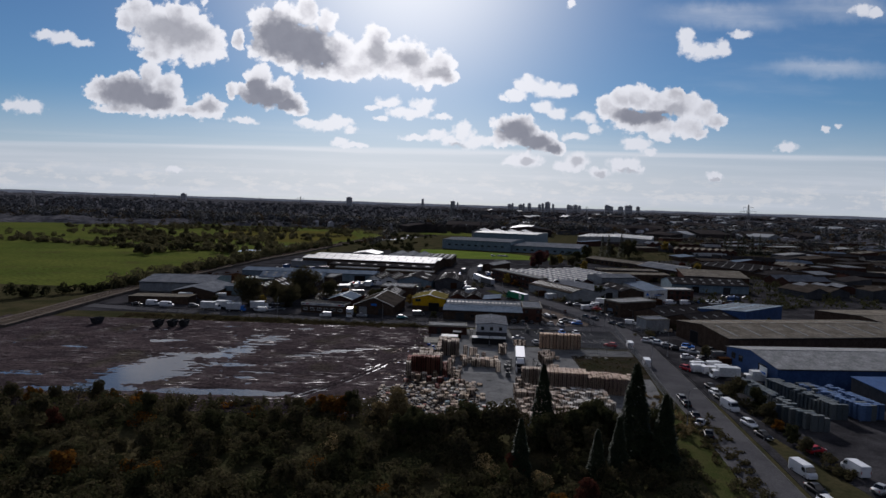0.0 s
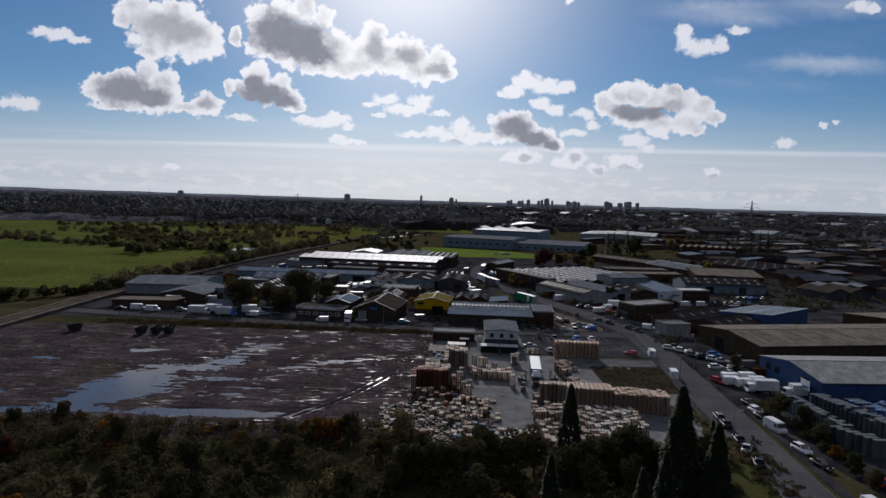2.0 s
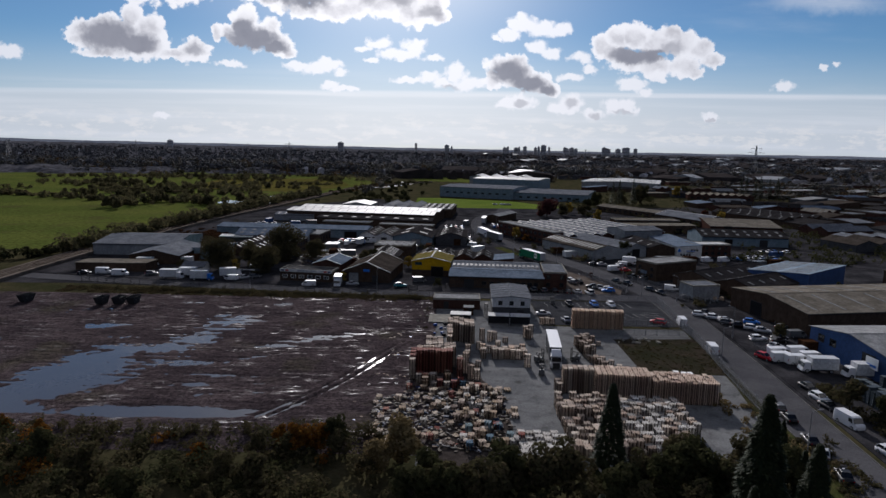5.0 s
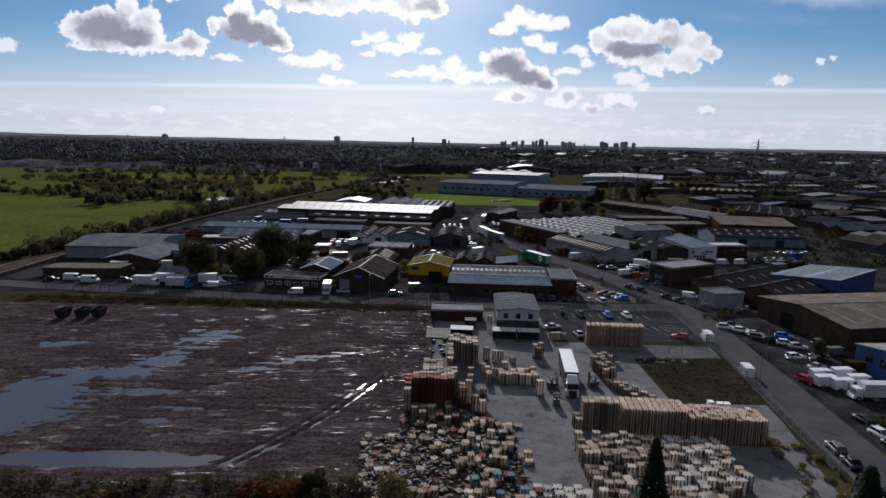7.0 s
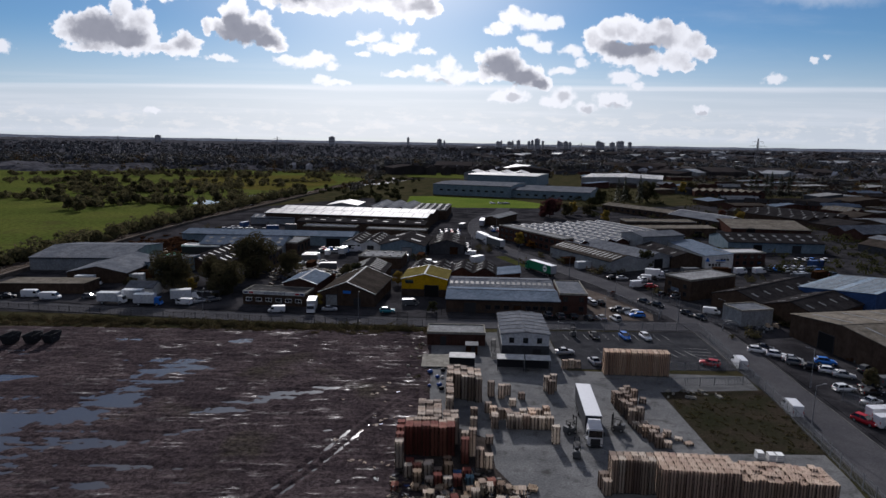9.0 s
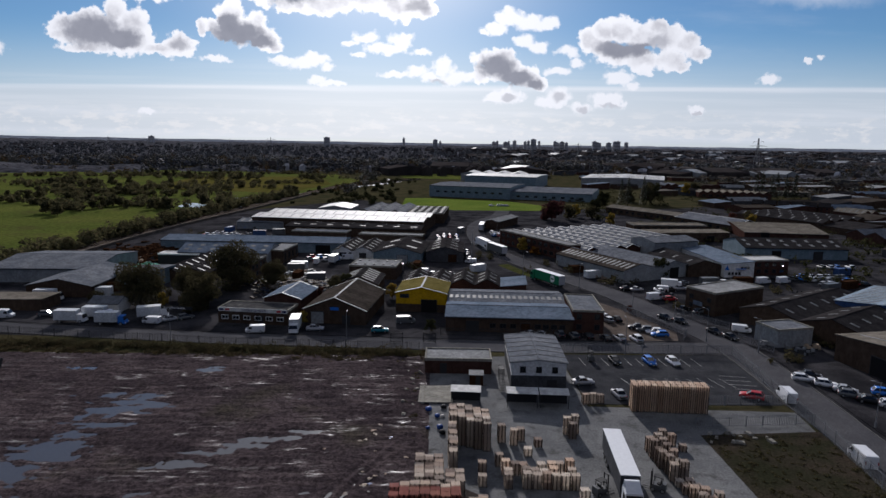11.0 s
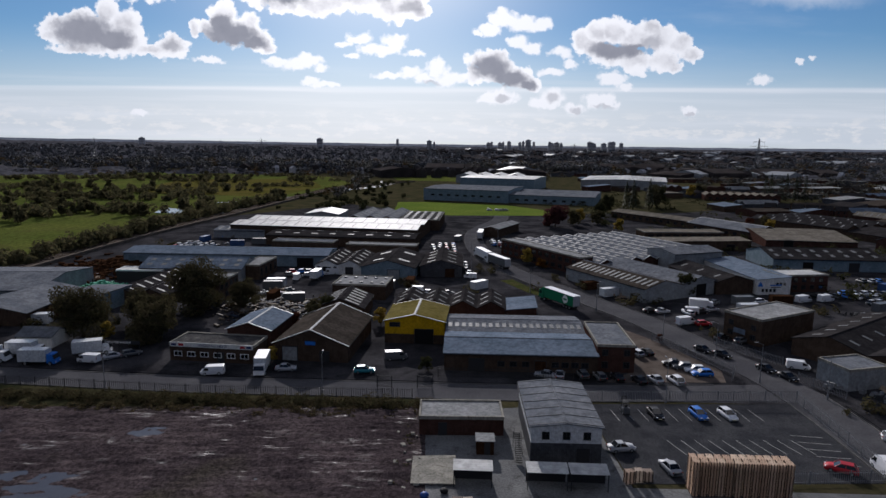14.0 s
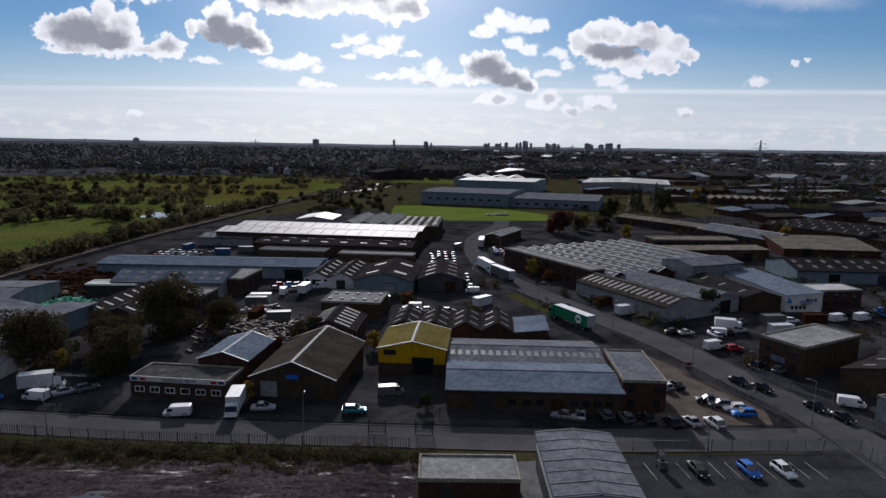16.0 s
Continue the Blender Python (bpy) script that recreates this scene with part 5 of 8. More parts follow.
        B("estate_shed", f"distant industrial shed with {M[roof].name.replace('_', ' ')}", x, y, w, l, rng.uniform(-4, 22), rng.uniform(3.4, 5.4), 0 if form == "flat" else rng.uniform(1.0, 2.2), rng.choice(walls), roof, form=form, bays=rng.choice([1, 2, 3]) if form == "gable" else 1, along=rng.choice("xy") if form == "gable" else "y", category="shed", group="estate sheds", lights=(1, 5) if form == "gable" and rng.random() < 0.4 and y < 520 else None, light_size=(0.9, 2.2), remote=y > 480)


build_estate()


# ---- trees and distance ----
def leaf_cloud(rng, lobes, count, size):
    """Bent leaf clumps scattered through and over a set of round lobes: x, y, z, radius, flattening."""
    weight = np.array([r * r for *_, r, _ in lobes])
    pick = rng.choice(len(lobes), count, p=weight / weight.sum())
    L = np.array(lobes)[pick]
    d = rng.normal(size=(count, 3))
    d /= np.linalg.norm(d, axis=1, keepdims=True)
    r = L[:, 3] * (0.55 + 0.5 * rng.random(count) ** 0.5)
    c = L[:, :3] + d * (r[:, None] * np.stack([np.ones(count), np.ones(count), L[:, 4]], 1))
    n = d * 0.7 + np.array([0.0, 0.0, 0.45]) + rng.normal(size=(count, 3)) * 0.33
    n /= np.linalg.norm(n, axis=1, keepdims=True)
    a = np.cross(n, rng.normal(size=(count, 3)))
    a /= np.linalg.norm(a, axis=1, keepdims=True)
    b = np.cross(n, a)
    s = (size * (0.6 + 0.8 * rng.random(count)))[:, None]
    k = 0.25 * s * n
    v = np.stack([c - a * s - b * s * 0.6, c + a * s - b * s * 0.6 - k, c + a * s * 0.8 + b * s * 0.7, c - a * s * 0.7 + b * s * 0.8 - k], 1).reshape(-1, 3)
    return v, np.arange(count * 4).reshape(-1, 4)


def sheet_mesh(name, v, f, material):
    me = bpy.data.meshes.new(name)
    me.from_pydata(v.tolist(), [], f.tolist())
    me.materials.append(M[material])
    return me


def tree_kind(seed, height, radius, material, count, size, label, bare=0.14):
    """One broadleaved tree: a tapered trunk with limbs, and a crown of leaf clumps with an uneven outline."""
    rng = np.random.default_rng(seed)
    t = thing("tree", label, "tree", 0, -400, 0)
    lobes = []
    trunk = Geo()
    top = Vector((rng.normal() * 0.3, rng.normal() * 0.3, height * 0.55))
    trunk.tube((0, 0, -0.2), tuple(top), height * 0.028, height * 0.014, 7)
    for k in range(24):
        a, f = k * 2.4 + rng.random(), 0.05 + 0.95 * rng.random()
        reach = radius * (0.2 + 0.7 * rng.random()) * (1.1 - 0.5 * f)
        end = Vector((math.cos(a) * reach, math.sin(a) * reach, height * (bare + (0.92 - bare) * f)))
        base = Vector((0, 0, 0)).lerp(top, 0.5 + 0.5 * rng.random())
        trunk.tube(tuple(base), tuple(end), height * 0.011, height * 0.004, 5)
        lobes.append((*end, radius * (0.18 + 0.24 * rng.random()), 0.9))
    lobes.append((0, 0, height * 0.66, radius * 0.42, 0.8))
    part("trunk", trunk, "bark", t)
    v, f = leaf_cloud(rng, lobes, count, size)
    part("crown", sheet_mesh("crown", v, f, material), None, t)
    return t


def conifer_kind(seed, height, radius, count, label):
    rng = np.random.default_rng(seed)
    t = thing("conifer", label, "tree", 0, -400, 0)
    part("trunk", Geo().tube((0, 0, -0.2), (0, 0, height * 0.97), height * 0.016, 0.03, 7), "bark", t)
    h = rng.random(count) ** 0.8
    a = rng.random(count) * 2 * math.pi
    ragged = 0.85 + 0.22 * np.sin(a * 3 + h * 23) * rng.random(count)
    r = radius * (1 - h) ** 0.8 * (0.55 + 0.45 * rng.random(count) ** 0.4) * ragged + 0.08
    c = np.stack([np.cos(a) * r, np.sin(a) * r, height * (0.06 + 0.94 * h)], 1)
    out = np.stack([np.cos(a), np.sin(a), -0.35 + 0.5 * rng.normal(size=count) * 0.4], 1)
    side = np.stack([-np.sin(a), np.cos(a), rng.normal(size=count) * 0.3], 1)
    s = (0.3 + 0.3 * rng.random(count))[:, None] * (0.5 + 0.5 * (1 - h))[:, None] * height / 12
    v = np.stack([c - side * s * 0.5, c + out * s + side * s * 0.15, c + out * s * 1.5, c + side * s * 0.5], 1).reshape(-1, 3)
    part("crown", sheet_mesh("crown", v, np.arange(count * 4).reshape(-1, 4), "needle"), None, t)
    return t


def plant(kind, x, y, scale=1.0, turn=0.0, z=0.0):
    return copy_thing(kind, pose(x, y, z, 0, 0, turn) @ Matrix.Scale(scale, 4))


def shrub_patch(name, label, spots, material, seed, count, size, category="shrubs"):
    """Undergrowth as one body: x, y, radius, height for each clump."""
    rng = np.random.default_rng(seed)
    lobes = []
    for x, y, r, h in spots:
        for _ in range(3):
            lobes.append((x + rng.normal() * r * 0.45, y + rng.normal() * r * 0.45, h * (0.3 + 0.35 * rng.random()), r * (0.5 + 0.3 * rng.random()), min(h / r * 0.6, 1.2)))
    v, f = leaf_cloud(rng, lobes, count, size)
    v[:, 2] = np.maximum(v[:, 2], 0.02)
    return solo(name, sheet_mesh(name, v, f, material), None, label, category, kind="stuff")


def build_trees():
    kinds = {
        "dark": [tree_kind(1, 9, 4.2, "leaf_dark", 2300, 0.26, "dark green broadleaved tree in the woodland belt"), tree_kind(2, 8, 3.6, "leaf_dark", 2000, 0.25, "dark green rounded tree in the woodland belt")],
        "olive": [tree_kind(3, 8, 3.8, "leaf_olive", 2100, 0.25, "olive green autumn tree in the woodland belt"), tree_kind(4, 6.5, 3.4, "leaf_olive", 1900, 0.24, "olive brown thinning tree in the woodland belt")],
        "autumn": [tree_kind(5, 5, 2.8, "leaf_autumn", 1500, 0.22, "orange autumn tree at the woodland edge", 0.2)],
        "plum": [tree_kind(13, 12, 8.0, "leaf_plum", 3400, 0.42, "broad plum red autumn tree beside the sheds", 0.1)],
        "russet": [tree_kind(6, 7, 3.0, "leaf_russet", 1400, 0.24, "russet red autumn tree")],
        "beige": [tree_kind(7, 6.6, 3.4, "leaf_beige", 2300, 0.2, "dry tan bushy tree beside the pallets", 0.15)],
        "yellow": [tree_kind(8, 7, 2.6, "leaf_yellow", 1300, 0.24, "yellowing autumn tree among the sheds")],
        "great": [tree_kind(9, 10.5, 6.8, "leaf_olive", 10500, 0.18, "broad dark green tree beside the side street", 0.12), tree_kind(10, 9.5, 6.2, "leaf_olive", 9500, 0.18, "broad dull green tree beside the side street", 0.12)],
        "far": [tree_kind(11, 8, 4.4, "leaf_field", 520, 0.55, "dark tree standing in the pasture", 0.12), tree_kind(12, 7, 4.0, "leaf_field", 480, 0.55, "olive tree standing in the pasture", 0.12)],
    }
    slim = conifer_kind(20, 14, 2.7, 5200, "tall dark narrow conifer behind the pallets")
    fir = conifer_kind(21, 18, 3.9, 6400, "tall dark conifer beside the road")
    cypress = conifer_kind(22, 22, 3.2, 1200, "distant tall dark cypress")
    rng = random.Random(3)
    # the woodland belt in front of the lot
    for row, y0 in enumerate(range(52, 132, 6)):
        for x0 in range(-112, 50, 7):
            x, y = x0 + rng.uniform(-3.4, 3.4) + (row % 2) * 4, y0 + rng.uniform(-2.6, 2.6)
            if x > 47 - max(0, (70 - y) * 0.1) or (y > 122 and x > -10) or rng.random() < 0.5:
                continue
            edge = y > 118
            roll = rng.random()
            key = "autumn" if roll < (0.16 if edge else 0.03) else "russet" if roll < 0.07 else "olive" if roll < 0.66 else "dark"
            size = rng.uniform(0.4, 0.58) if edge else rng.uniform(0.42, 0.78)
            if y < 80:
                size *= 0.85
            plant(rng.choice(kinds[key]), x, y, size, rng.uniform(0, 360))
    for x, y, s in ((-20.7, 127, 0.85), (-17.5, 128, 0.8), (-24, 128.5, 0.6), (-84, 128, 0.7), (-56, 93, 0.9)):
        plant(kinds["autumn"][0], x, y, s, x * 40)
    plant(kinds["beige"][0], -5.0, 123.5, 1.05, 30)
    plant(kinds["beige"][0], -8.5, 120, 0.8, 130)
    for k in range(20):
        plant(rng.choice(kinds["dark"] + kinds["olive"]), -3 + k * 2.5 + rng.uniform(-1, 1), 113.5 + rng.uniform(-3.5, 3.0), rng.uniform(0.72, 0.98), rng.uniform(0, 360))
    plant(kinds["olive"][0], 33, 119, 0.9, 10)
    plant(kinds["olive"][1], 44, 122, 0.85, 50)
    for x, y, s, k in ((24.2, 120.5, 1.0, slim), (38.8, 107.5, 1.0, fir), (17.3, 98, 0.75, slim), (43, 104, 0.76, fir), (34, 100, 0.76, slim), (29.5, 96, 0.7, slim), (47, 113, 0.6, slim), (52.5, 128, 0.42, slim)):
        plant(k, x, y, s, x * 17)
    # trees among the sheds
    for x, y, s, i in ((-81.9, 264.5, 1.12, 0), (-63.0, 287, 1.28, 0), (-64.5, 262, 1.0, 1), (-72, 275, 0.95, 1), (-52, 292, 0.7, 0)):
        plant(kinds["great"][i], x, y, s, x * 31)
    for x, y, s, key in ((-12.8, 276, 0.7, "yellow"), (-75, 262, 0.7, "yellow"), (-30, 276, 0.95, "olive"), (-33.6, 272, 0.6, "russet"), (-27, 282, 0.8, "dark"), (-33.5, 247.5, 0.55, "yellow"), (38, 360, 1.0, "yellow"), (42, 352, 0.75, "autumn"), (102, 453, 1.2, "yellow"), (-1.2, 242.5, 0.35, "dark"), (79.3, 309, 0.8, "dark"), (54, 262, 0.3, "russet"), (182, 449, 1.3, "yellow"), (172, 452, 1.2, "russet"), (190, 470, 1.2, "olive"), (74.5, 146, 0.75, "olive"), (76.5, 140, 0.7, "dark"), (75.8, 133, 0.6, "olive"), (74.5, 126, 0.5, "autumn"), (73.5, 119, 0.5, "dark"), (73, 113, 0.45, "olive"), (120, 228, 0.8, "olive"), (126, 232, 0.8, "dark"), (84.5, 190, 0.5, "olive")):
        plant(rng.choice(kinds[key]), x, y, s, x * 13)
    for x, y, s, key in ((72, 474, 1.0, "plum"), (84, 482, 1.3, "olive"), (92, 498, 1.3, "yellow"), (100, 490, 1.2, "olive"), (110, 520, 1.3, "dark"), (126, 560, 1.6, "dark"), (168, 590, 2.0, "olive"), (176, 600, 1.9, "dark"), (160, 610, 1.7, "olive"), (240, 690, 1.9, "yellow"), (252, 700, 1.8, "olive")):
        plant(rng.choice(kinds[key]), x, y, s, x * 13)
    for x, y, s in ((150, 578, 1.0), (143, 572, 0.95), (161, 575, 1.05), (293, 662, 1.05), (300, 666, 1.1), (307, 662, 1.0), (315, 668, 1.1), (326, 672, 1.0), (332, 668, 1.05), (520, 760, 0.9), (528, 765, 0.9)):
        plant(cypress, x, y, s, x * 7)
    # pasture trees, in loose clusters
    for x, y, n, spread in ((-268, 574, 4, 14), (-219, 521, 6, 12), (-182, 511, 5, 10), (-273, 650, 9, 26), (-273, 752, 2, 5), (-374, 738, 9, 32), (-330, 720, 8, 30), (-238, 858, 7, 26), (-290, 890, 8, 40), (-360, 905, 9, 45), (-147, 879, 4, 12), (-128, 645, 5, 8), (-162, 541, 3, 5), (-146, 529, 3, 5), (-236, 480, 2, 6), (-222, 470, 2, 5), (-300, 560, 6, 24)):
        for _ in range(n):
            plant(rng.choice(kinds["far"]), x + rng.gauss(0, spread * 0.5), y + rng.gauss(0, spread * 0.6), rng.uniform(0.55, 1.15), rng.uniform(0, 360))
    for k in [t for group in kinds.values() for t in group] + [slim, fir, cypress]:
        for o in (*k.children_recursive, k):
            bpy.data.objects.remove(o)
    # undergrowth, hedges and weeds
    spots = [(rng.uniform(-112, 50), rng.uniform(60, 131), rng.uniform(0.8, 1.9), rng.uniform(0.8, 2.2)) for _ in range(700)]
    spots = [s for s in spots if not (s[0] > -8 and s[1] > 121)]
    thick = [(rng.uniform(-112, 46), rng.uniform(58, 129), rng.uniform(1.4, 3.0), rng.uniform(1.6, 4.0)) for _ in range(640)]
    thick = [s for s in thick if not (s[0] > -9 and s[1] > 118)]
    shrub_patch("thicket", "tangled olive brown thicket between the trees", thick[::2], "leaf_olive", 51, 62000, 0.18)
    shrub_patch("thicket", "tangled dark green thicket between the trees", thick[1::2], "leaf_dark", 52, 62000, 0.18)
    glow = [(rng.uniform(-112, 46), rng.uniform(58, 130), rng.uniform(1.0, 2.4), rng.uniform(1.4, 3.6)) for _ in range(70)]
    glow = [s for s in glow if not (s[0] > -9 and s[1] > 118)]
    shrub_patch("thicket", "orange brown dying thicket between the trees", glow[::2], "leaf_autumn", 53, 6000, 0.17)
    shrub_patch("thicket", "dry tan thicket between the trees", glow[1::2], "leaf_beige", 54, 6000, 0.17)
    shrub_patch("undergrowth", "dense brambles and dark undergrowth of the woodland", spots, "leaf_olive", 31, 80000, 0.17)
    spots = [(-112 + i * 1.1 + rng.uniform(-1, 1), 131.5 + rng.uniform(-1.6, 1.6), rng.uniform(0.6, 1.5), rng.uniform(0.8, 3.2)) for i in range(96)]
    shrub_patch("scrub_edge", "mixed brown scrub along the muddy lot", spots, "leaf_olive", 32, 9000, 0.15)
    spots = [(-112 + i * 1.3 + rng.uniform(-1, 1), 131 + rng.uniform(-1.6, 1.6), 0.7, rng.uniform(1.0, 2.8)) for i in range(40)]
    shrub_patch("scrub_edge", "tan dying scrub along the muddy lot", spots, "leaf_beige", 33, 2600, 0.13)
    spots = [(x, 224.6 + (-x) * 0.06 + rng.uniform(-1.6, 1.6), rng.uniform(0.6, 1.5), rng.uniform(0.5, 2.0)) for x in (rng.uniform(-112, -6) for _ in range(230))]
    shrub_patch("weeds", "rank weeds along the fence of the vacant lot", spots, "leaf_olive", 34, 16000, 0.12)
    spots = [(x, 222 + (-x) * 0.055 + rng.uniform(-2.5, 5.0), rng.uniform(0.4, 1.2), rng.uniform(0.3, 1.1)) for x in (rng.uniform(-118, 0) for _ in range(420))]
    shrub_patch("weeds", "dry brown grass between the mud and the street", spots, "leaf_dry", 55, 26000, 0.11, "grass")
    spots = [(-4.5 + rng.uniform(-1, 1), rng.uniform(183, 222), 0.5, rng.uniform(0.2, 0.7)) for _ in range(30)]
    shrub_patch("weeds", "low weeds at the edge of the pallet yard", spots, "leaf_olive", 35, 1500, 0.1)
    spots = [(rng.uniform(73.5, 77), rng.uniform(100, 160), rng.uniform(0.7, 1.4), rng.uniform(0.8, 2.0)) for _ in range(50)]
    shrub_patch("roadside_bushes", "ragged bushes between the road and crates", spots, "leaf_olive", 36, 6000, 0.16)
    spots = [(rng.uniform(50, 58.5), rng.uniform(118, 152), rng.uniform(0.5, 1.2), rng.uniform(0.6, 1.6)) for _ in range(40)]
    shrub_patch("roadside_bushes", "autumn brambles between fence and trees", spots, "leaf_beige", 37, 3500, 0.15)
    spots = [(rng.uniform(43, 62), rng.uniform(163.5, 187), rng.uniform(0.2, 0.6), rng.uniform(0.08, 0.3)) for _ in range(220)]
    shrub_patch("rough_grass", "tufts of rough brown-green grass on the plot", spots, "leaf_olive", 47, 7000, 0.09, "grass")
    spots = [(46 + (y - 60) * 0.16 + rng.uniform(0, 6), y, rng.uniform(0.4, 1.1), rng.uniform(0.3, 1.3)) for y in (rng.uniform(62, 134) for _ in range(160))]
    shrub_patch("roadside_bushes", "dry tangled brambles on the road verge", spots, "leaf_olive", 48, 9000, 0.14)
    spots = []
    for _ in range(420):
        y = rng.uniform(300, 720)
        x = rng.uniform(125 if y < 480 else 95, y * 0.72)
        for _ in range(3):
            spots.append((x + rng.gauss(0, 4), y + rng.gauss(0, 2), rng.uniform(0.8, 2.4), rng.uniform(1.0, 5.0)))
    shrub_patch("estate_scrub", "dark scrub and small trees between estate sheds", spots, "leaf_dark", 49, 20000, 0.42)
    spots = [(x + rng.gauss(0, 2), y + rng.gauss(0, 2), rng.uniform(0.6, 1.8), rng.uniform(0.8, 3.2)) for x, y in ((-100, 272), (-103, 300), (-70, 318), (-52, 300), (-96, 345), (-37, 372), (-30, 300), (-8, 320), (10, 312), (36, 318), (60, 300), (66, 302), (88, 285), (93, 278), (112, 290), (92, 236), (96, 228), (76, 222), (70, 268), (-120, 340), (-110, 360), (-118, 400), (20, 345), (44, 330), (50, 322)) for _ in range(5)]
    shrub_patch("estate_scrub", "ragged bushes along estate boundaries", spots, "leaf_olive", 50, 6000, 0.22)
    hedge = [(-153 + 14 * f + 18 * f * f + rng.uniform(-3, 3), 290 + 330 * f, rng.uniform(2.6, 4.8), rng.uniform(5, 10)) for f in (i / 120 for i in range(120))]
    shrub_patch("hedgerow", "dark overgrown hedgerow along the railway", hedge, "leaf_field", 38, 24000, 0.5)
    hedge = [(-158 - 90 * f + rng.uniform(-2, 2), 290 - 120 * f, rng.uniform(2.2, 3.6), rng.uniform(4, 7)) for f in (i / 30 for i in range(30))]
    shrub_patch("hedgerow", "dark hedgerow at the foot of the pasture", hedge, "leaf_dark", 39, 5000, 0.5)
    for k, (x0, y0, x1, y1, n) in enumerate(((-330, 640, -170, 610, 40), (-420, 590, -230, 520, 40), (-250, 770, -120, 800, 26), (-520, 840, -180, 1010, 60))):
        hedge = [(x0 + (x1 - x0) * f + rng.uniform(-6, 6), y0 + (y1 - y0) * f + rng.uniform(-7, 7), rng.uniform(2.0, 4.4), rng.uniform(2.5, 6.5)) for f in (i / n for i in range(n))]
        shrub_patch("hedgerow", "straggling hedgerow across the pasture", hedge, "leaf_field", 40 + k, n * 110, 0.65)
    for k, (x, y, n, wide, deep) in enumerate(((-300, 640, 26, 40, 16), (-385, 735, 40, 60, 22), (-245, 700, 18, 26, 14), (-270, 880, 40, 60, 20), (-400, 900, 40, 70, 24), (-330, 690, 32, 90, 24), (-210, 690, 24, 30, 12), (-198, 536, 18, 26, 5), (-232, 500, 12, 16, 5), (-152, 552, 7, 10, 3), (-430, 560, 10, 40, 10), (-200, 640, 12, 18, 10), (-260, 575, 12, 18, 8), (-440, 620, 16, 50, 16), (-150, 900, 20, 26, 16), (-180, 720, 10, 30, 6))):
        copse = [(rng.gauss(x, wide * 0.5), rng.gauss(y, deep), rng.uniform(2.0, 4.6), rng.uniform(3, 8)) for _ in range(n)]
        shrub_patch("copse", "rounded dark scrub and small trees in the pasture", copse, "leaf_field", 60 + k, n * 110, 0.6)
    spots = [(rng.uniform(-150, -20), rng.uniform(560, 900), rng.uniform(1.5, 3.6), rng.uniform(2, 6)) for _ in range(120)]
    spots = [s for s in spots if s[0] > -128 + (s[1] - 560) * 0.12 and s[0] < -30 + (s[1] - 560) * 0.1]
    shrub_patch("riverside_scrub", "dark scrub between railway and river", spots, "leaf_dark", 46, 9000, 0.6)


def build_distance():
    """Woods and roofs towards the skyline."""
    rng = np.random.default_rng(77)

    def wood(name, label, n, y_low, y_high, seed, material):
        """Single trees and clumps, each a few lobes of leaf."""
        r = np.random.default_rng(seed)
        y = y_low * (y_high / y_low) ** r.random(n * 4)
        x = (r.random(n * 4) * 2 - 1) * (y * 0.8 + 60)
        dense = hash_noise(x / 120 + 40, y / 150 + 9, 3) + 0.5 * hash_noise(x / 37, y / 45, 4)
        fields = (x < -90) & (y < 1010 - 0.1 * np.abs(x + 300)) & (x > -720)
        estate = (x > -100) & (x < 1.0 * y) & (y < 640) | (x > 0) & (x < 330) & (y < 930) | (x > -70) & (x < 90) & (y < 1085)
        keep = (dense > np.where(x > -60, 0.66, 0.4)) & ~fields & ~estate
        x, y = x[keep][:n], y[keep][:n]
        far = np.clip((y - 1040) / 60, 0, 1)
        big = 2.6 * (0.6 + 0.9 * r.random(len(x))) * (1 + 0.5 * far)
        lift = far * (5 + np.clip((np.hypot(x, y) - 1500) / 3330, 0, 1) ** 1.1 * 27)
        lobes = []
        for px, py, b, up in zip(x, y, big, lift):
            for _ in range(3):
                lobes.append((px + r.normal() * b * 0.6, py + r.normal() * b * 0.6, up + b * (0.8 + 0.9 * r.random()), b * (0.7 + 0.4 * r.random()), 1.0))
        v, f = leaf_cloud(r, lobes, len(lobes) * 15, 0.85 if y_high < 2000 else 1.4)
        solo(name, sheet_mesh(name, v, f, material), None, label, "woodland", kind="stuff")

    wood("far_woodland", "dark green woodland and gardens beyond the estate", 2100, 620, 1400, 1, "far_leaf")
    wood("far_woodland", "brown autumn trees among far gardens", 500, 640, 1500, 3, "far_russet")

    wood("far_woodland", "dark suburb trees and garden clumps, haze in their leaf colour", 4200, 1050, 3300, 4, "haze_leaf")

    # the wooded plain beyond: one rolling canopy that rises towards the skyline
    angles, reach = np.radians(np.linspace(-43, 43, 760)), 1040 * (4830 / 1040) ** np.linspace(0, 1, 230)
    A, R = np.meshgrid(angles, reach)
    X, Y = np.sin(A) * R, np.cos(A) * R
    crowns = hash_noise(X / 9, Y / 13, 31) * 3.0 + hash_noise(X / 23 + 9, Y / 31, 32) * 4.0 + hash_noise(X / 70, Y / 90, 33) * 5.0
    rise = np.clip((R - 1500) / 3330, 0, 1) ** 1.1 * 27 + 12 * np.clip((R - 3000) / 1800, 0, 1) * np.clip((-X - 500) / 2200, 0, 1)
    open_land = hash_noise(X / 210 + 4, Y / 300 + 8, 34) + 0.4 * hash_noise(X / 60, Y / 80, 35)
    clear = np.clip((open_land - np.where(X > 0, 0.72, 0.9)) * 6, 0, 1) * np.clip((3200 - R) / 900, 0, 1)
    near_edge = np.clip((R - 1040 - 90 * hash_noise(X / 50, Y / 50, 36)) / 60, 0, 1)
    yard = (X > -90) & (X < 480) & (Y < 1120)
    Z = (crowns + 1.0) * near_edge * (1 - clear) * ~yard + rise - 1.5
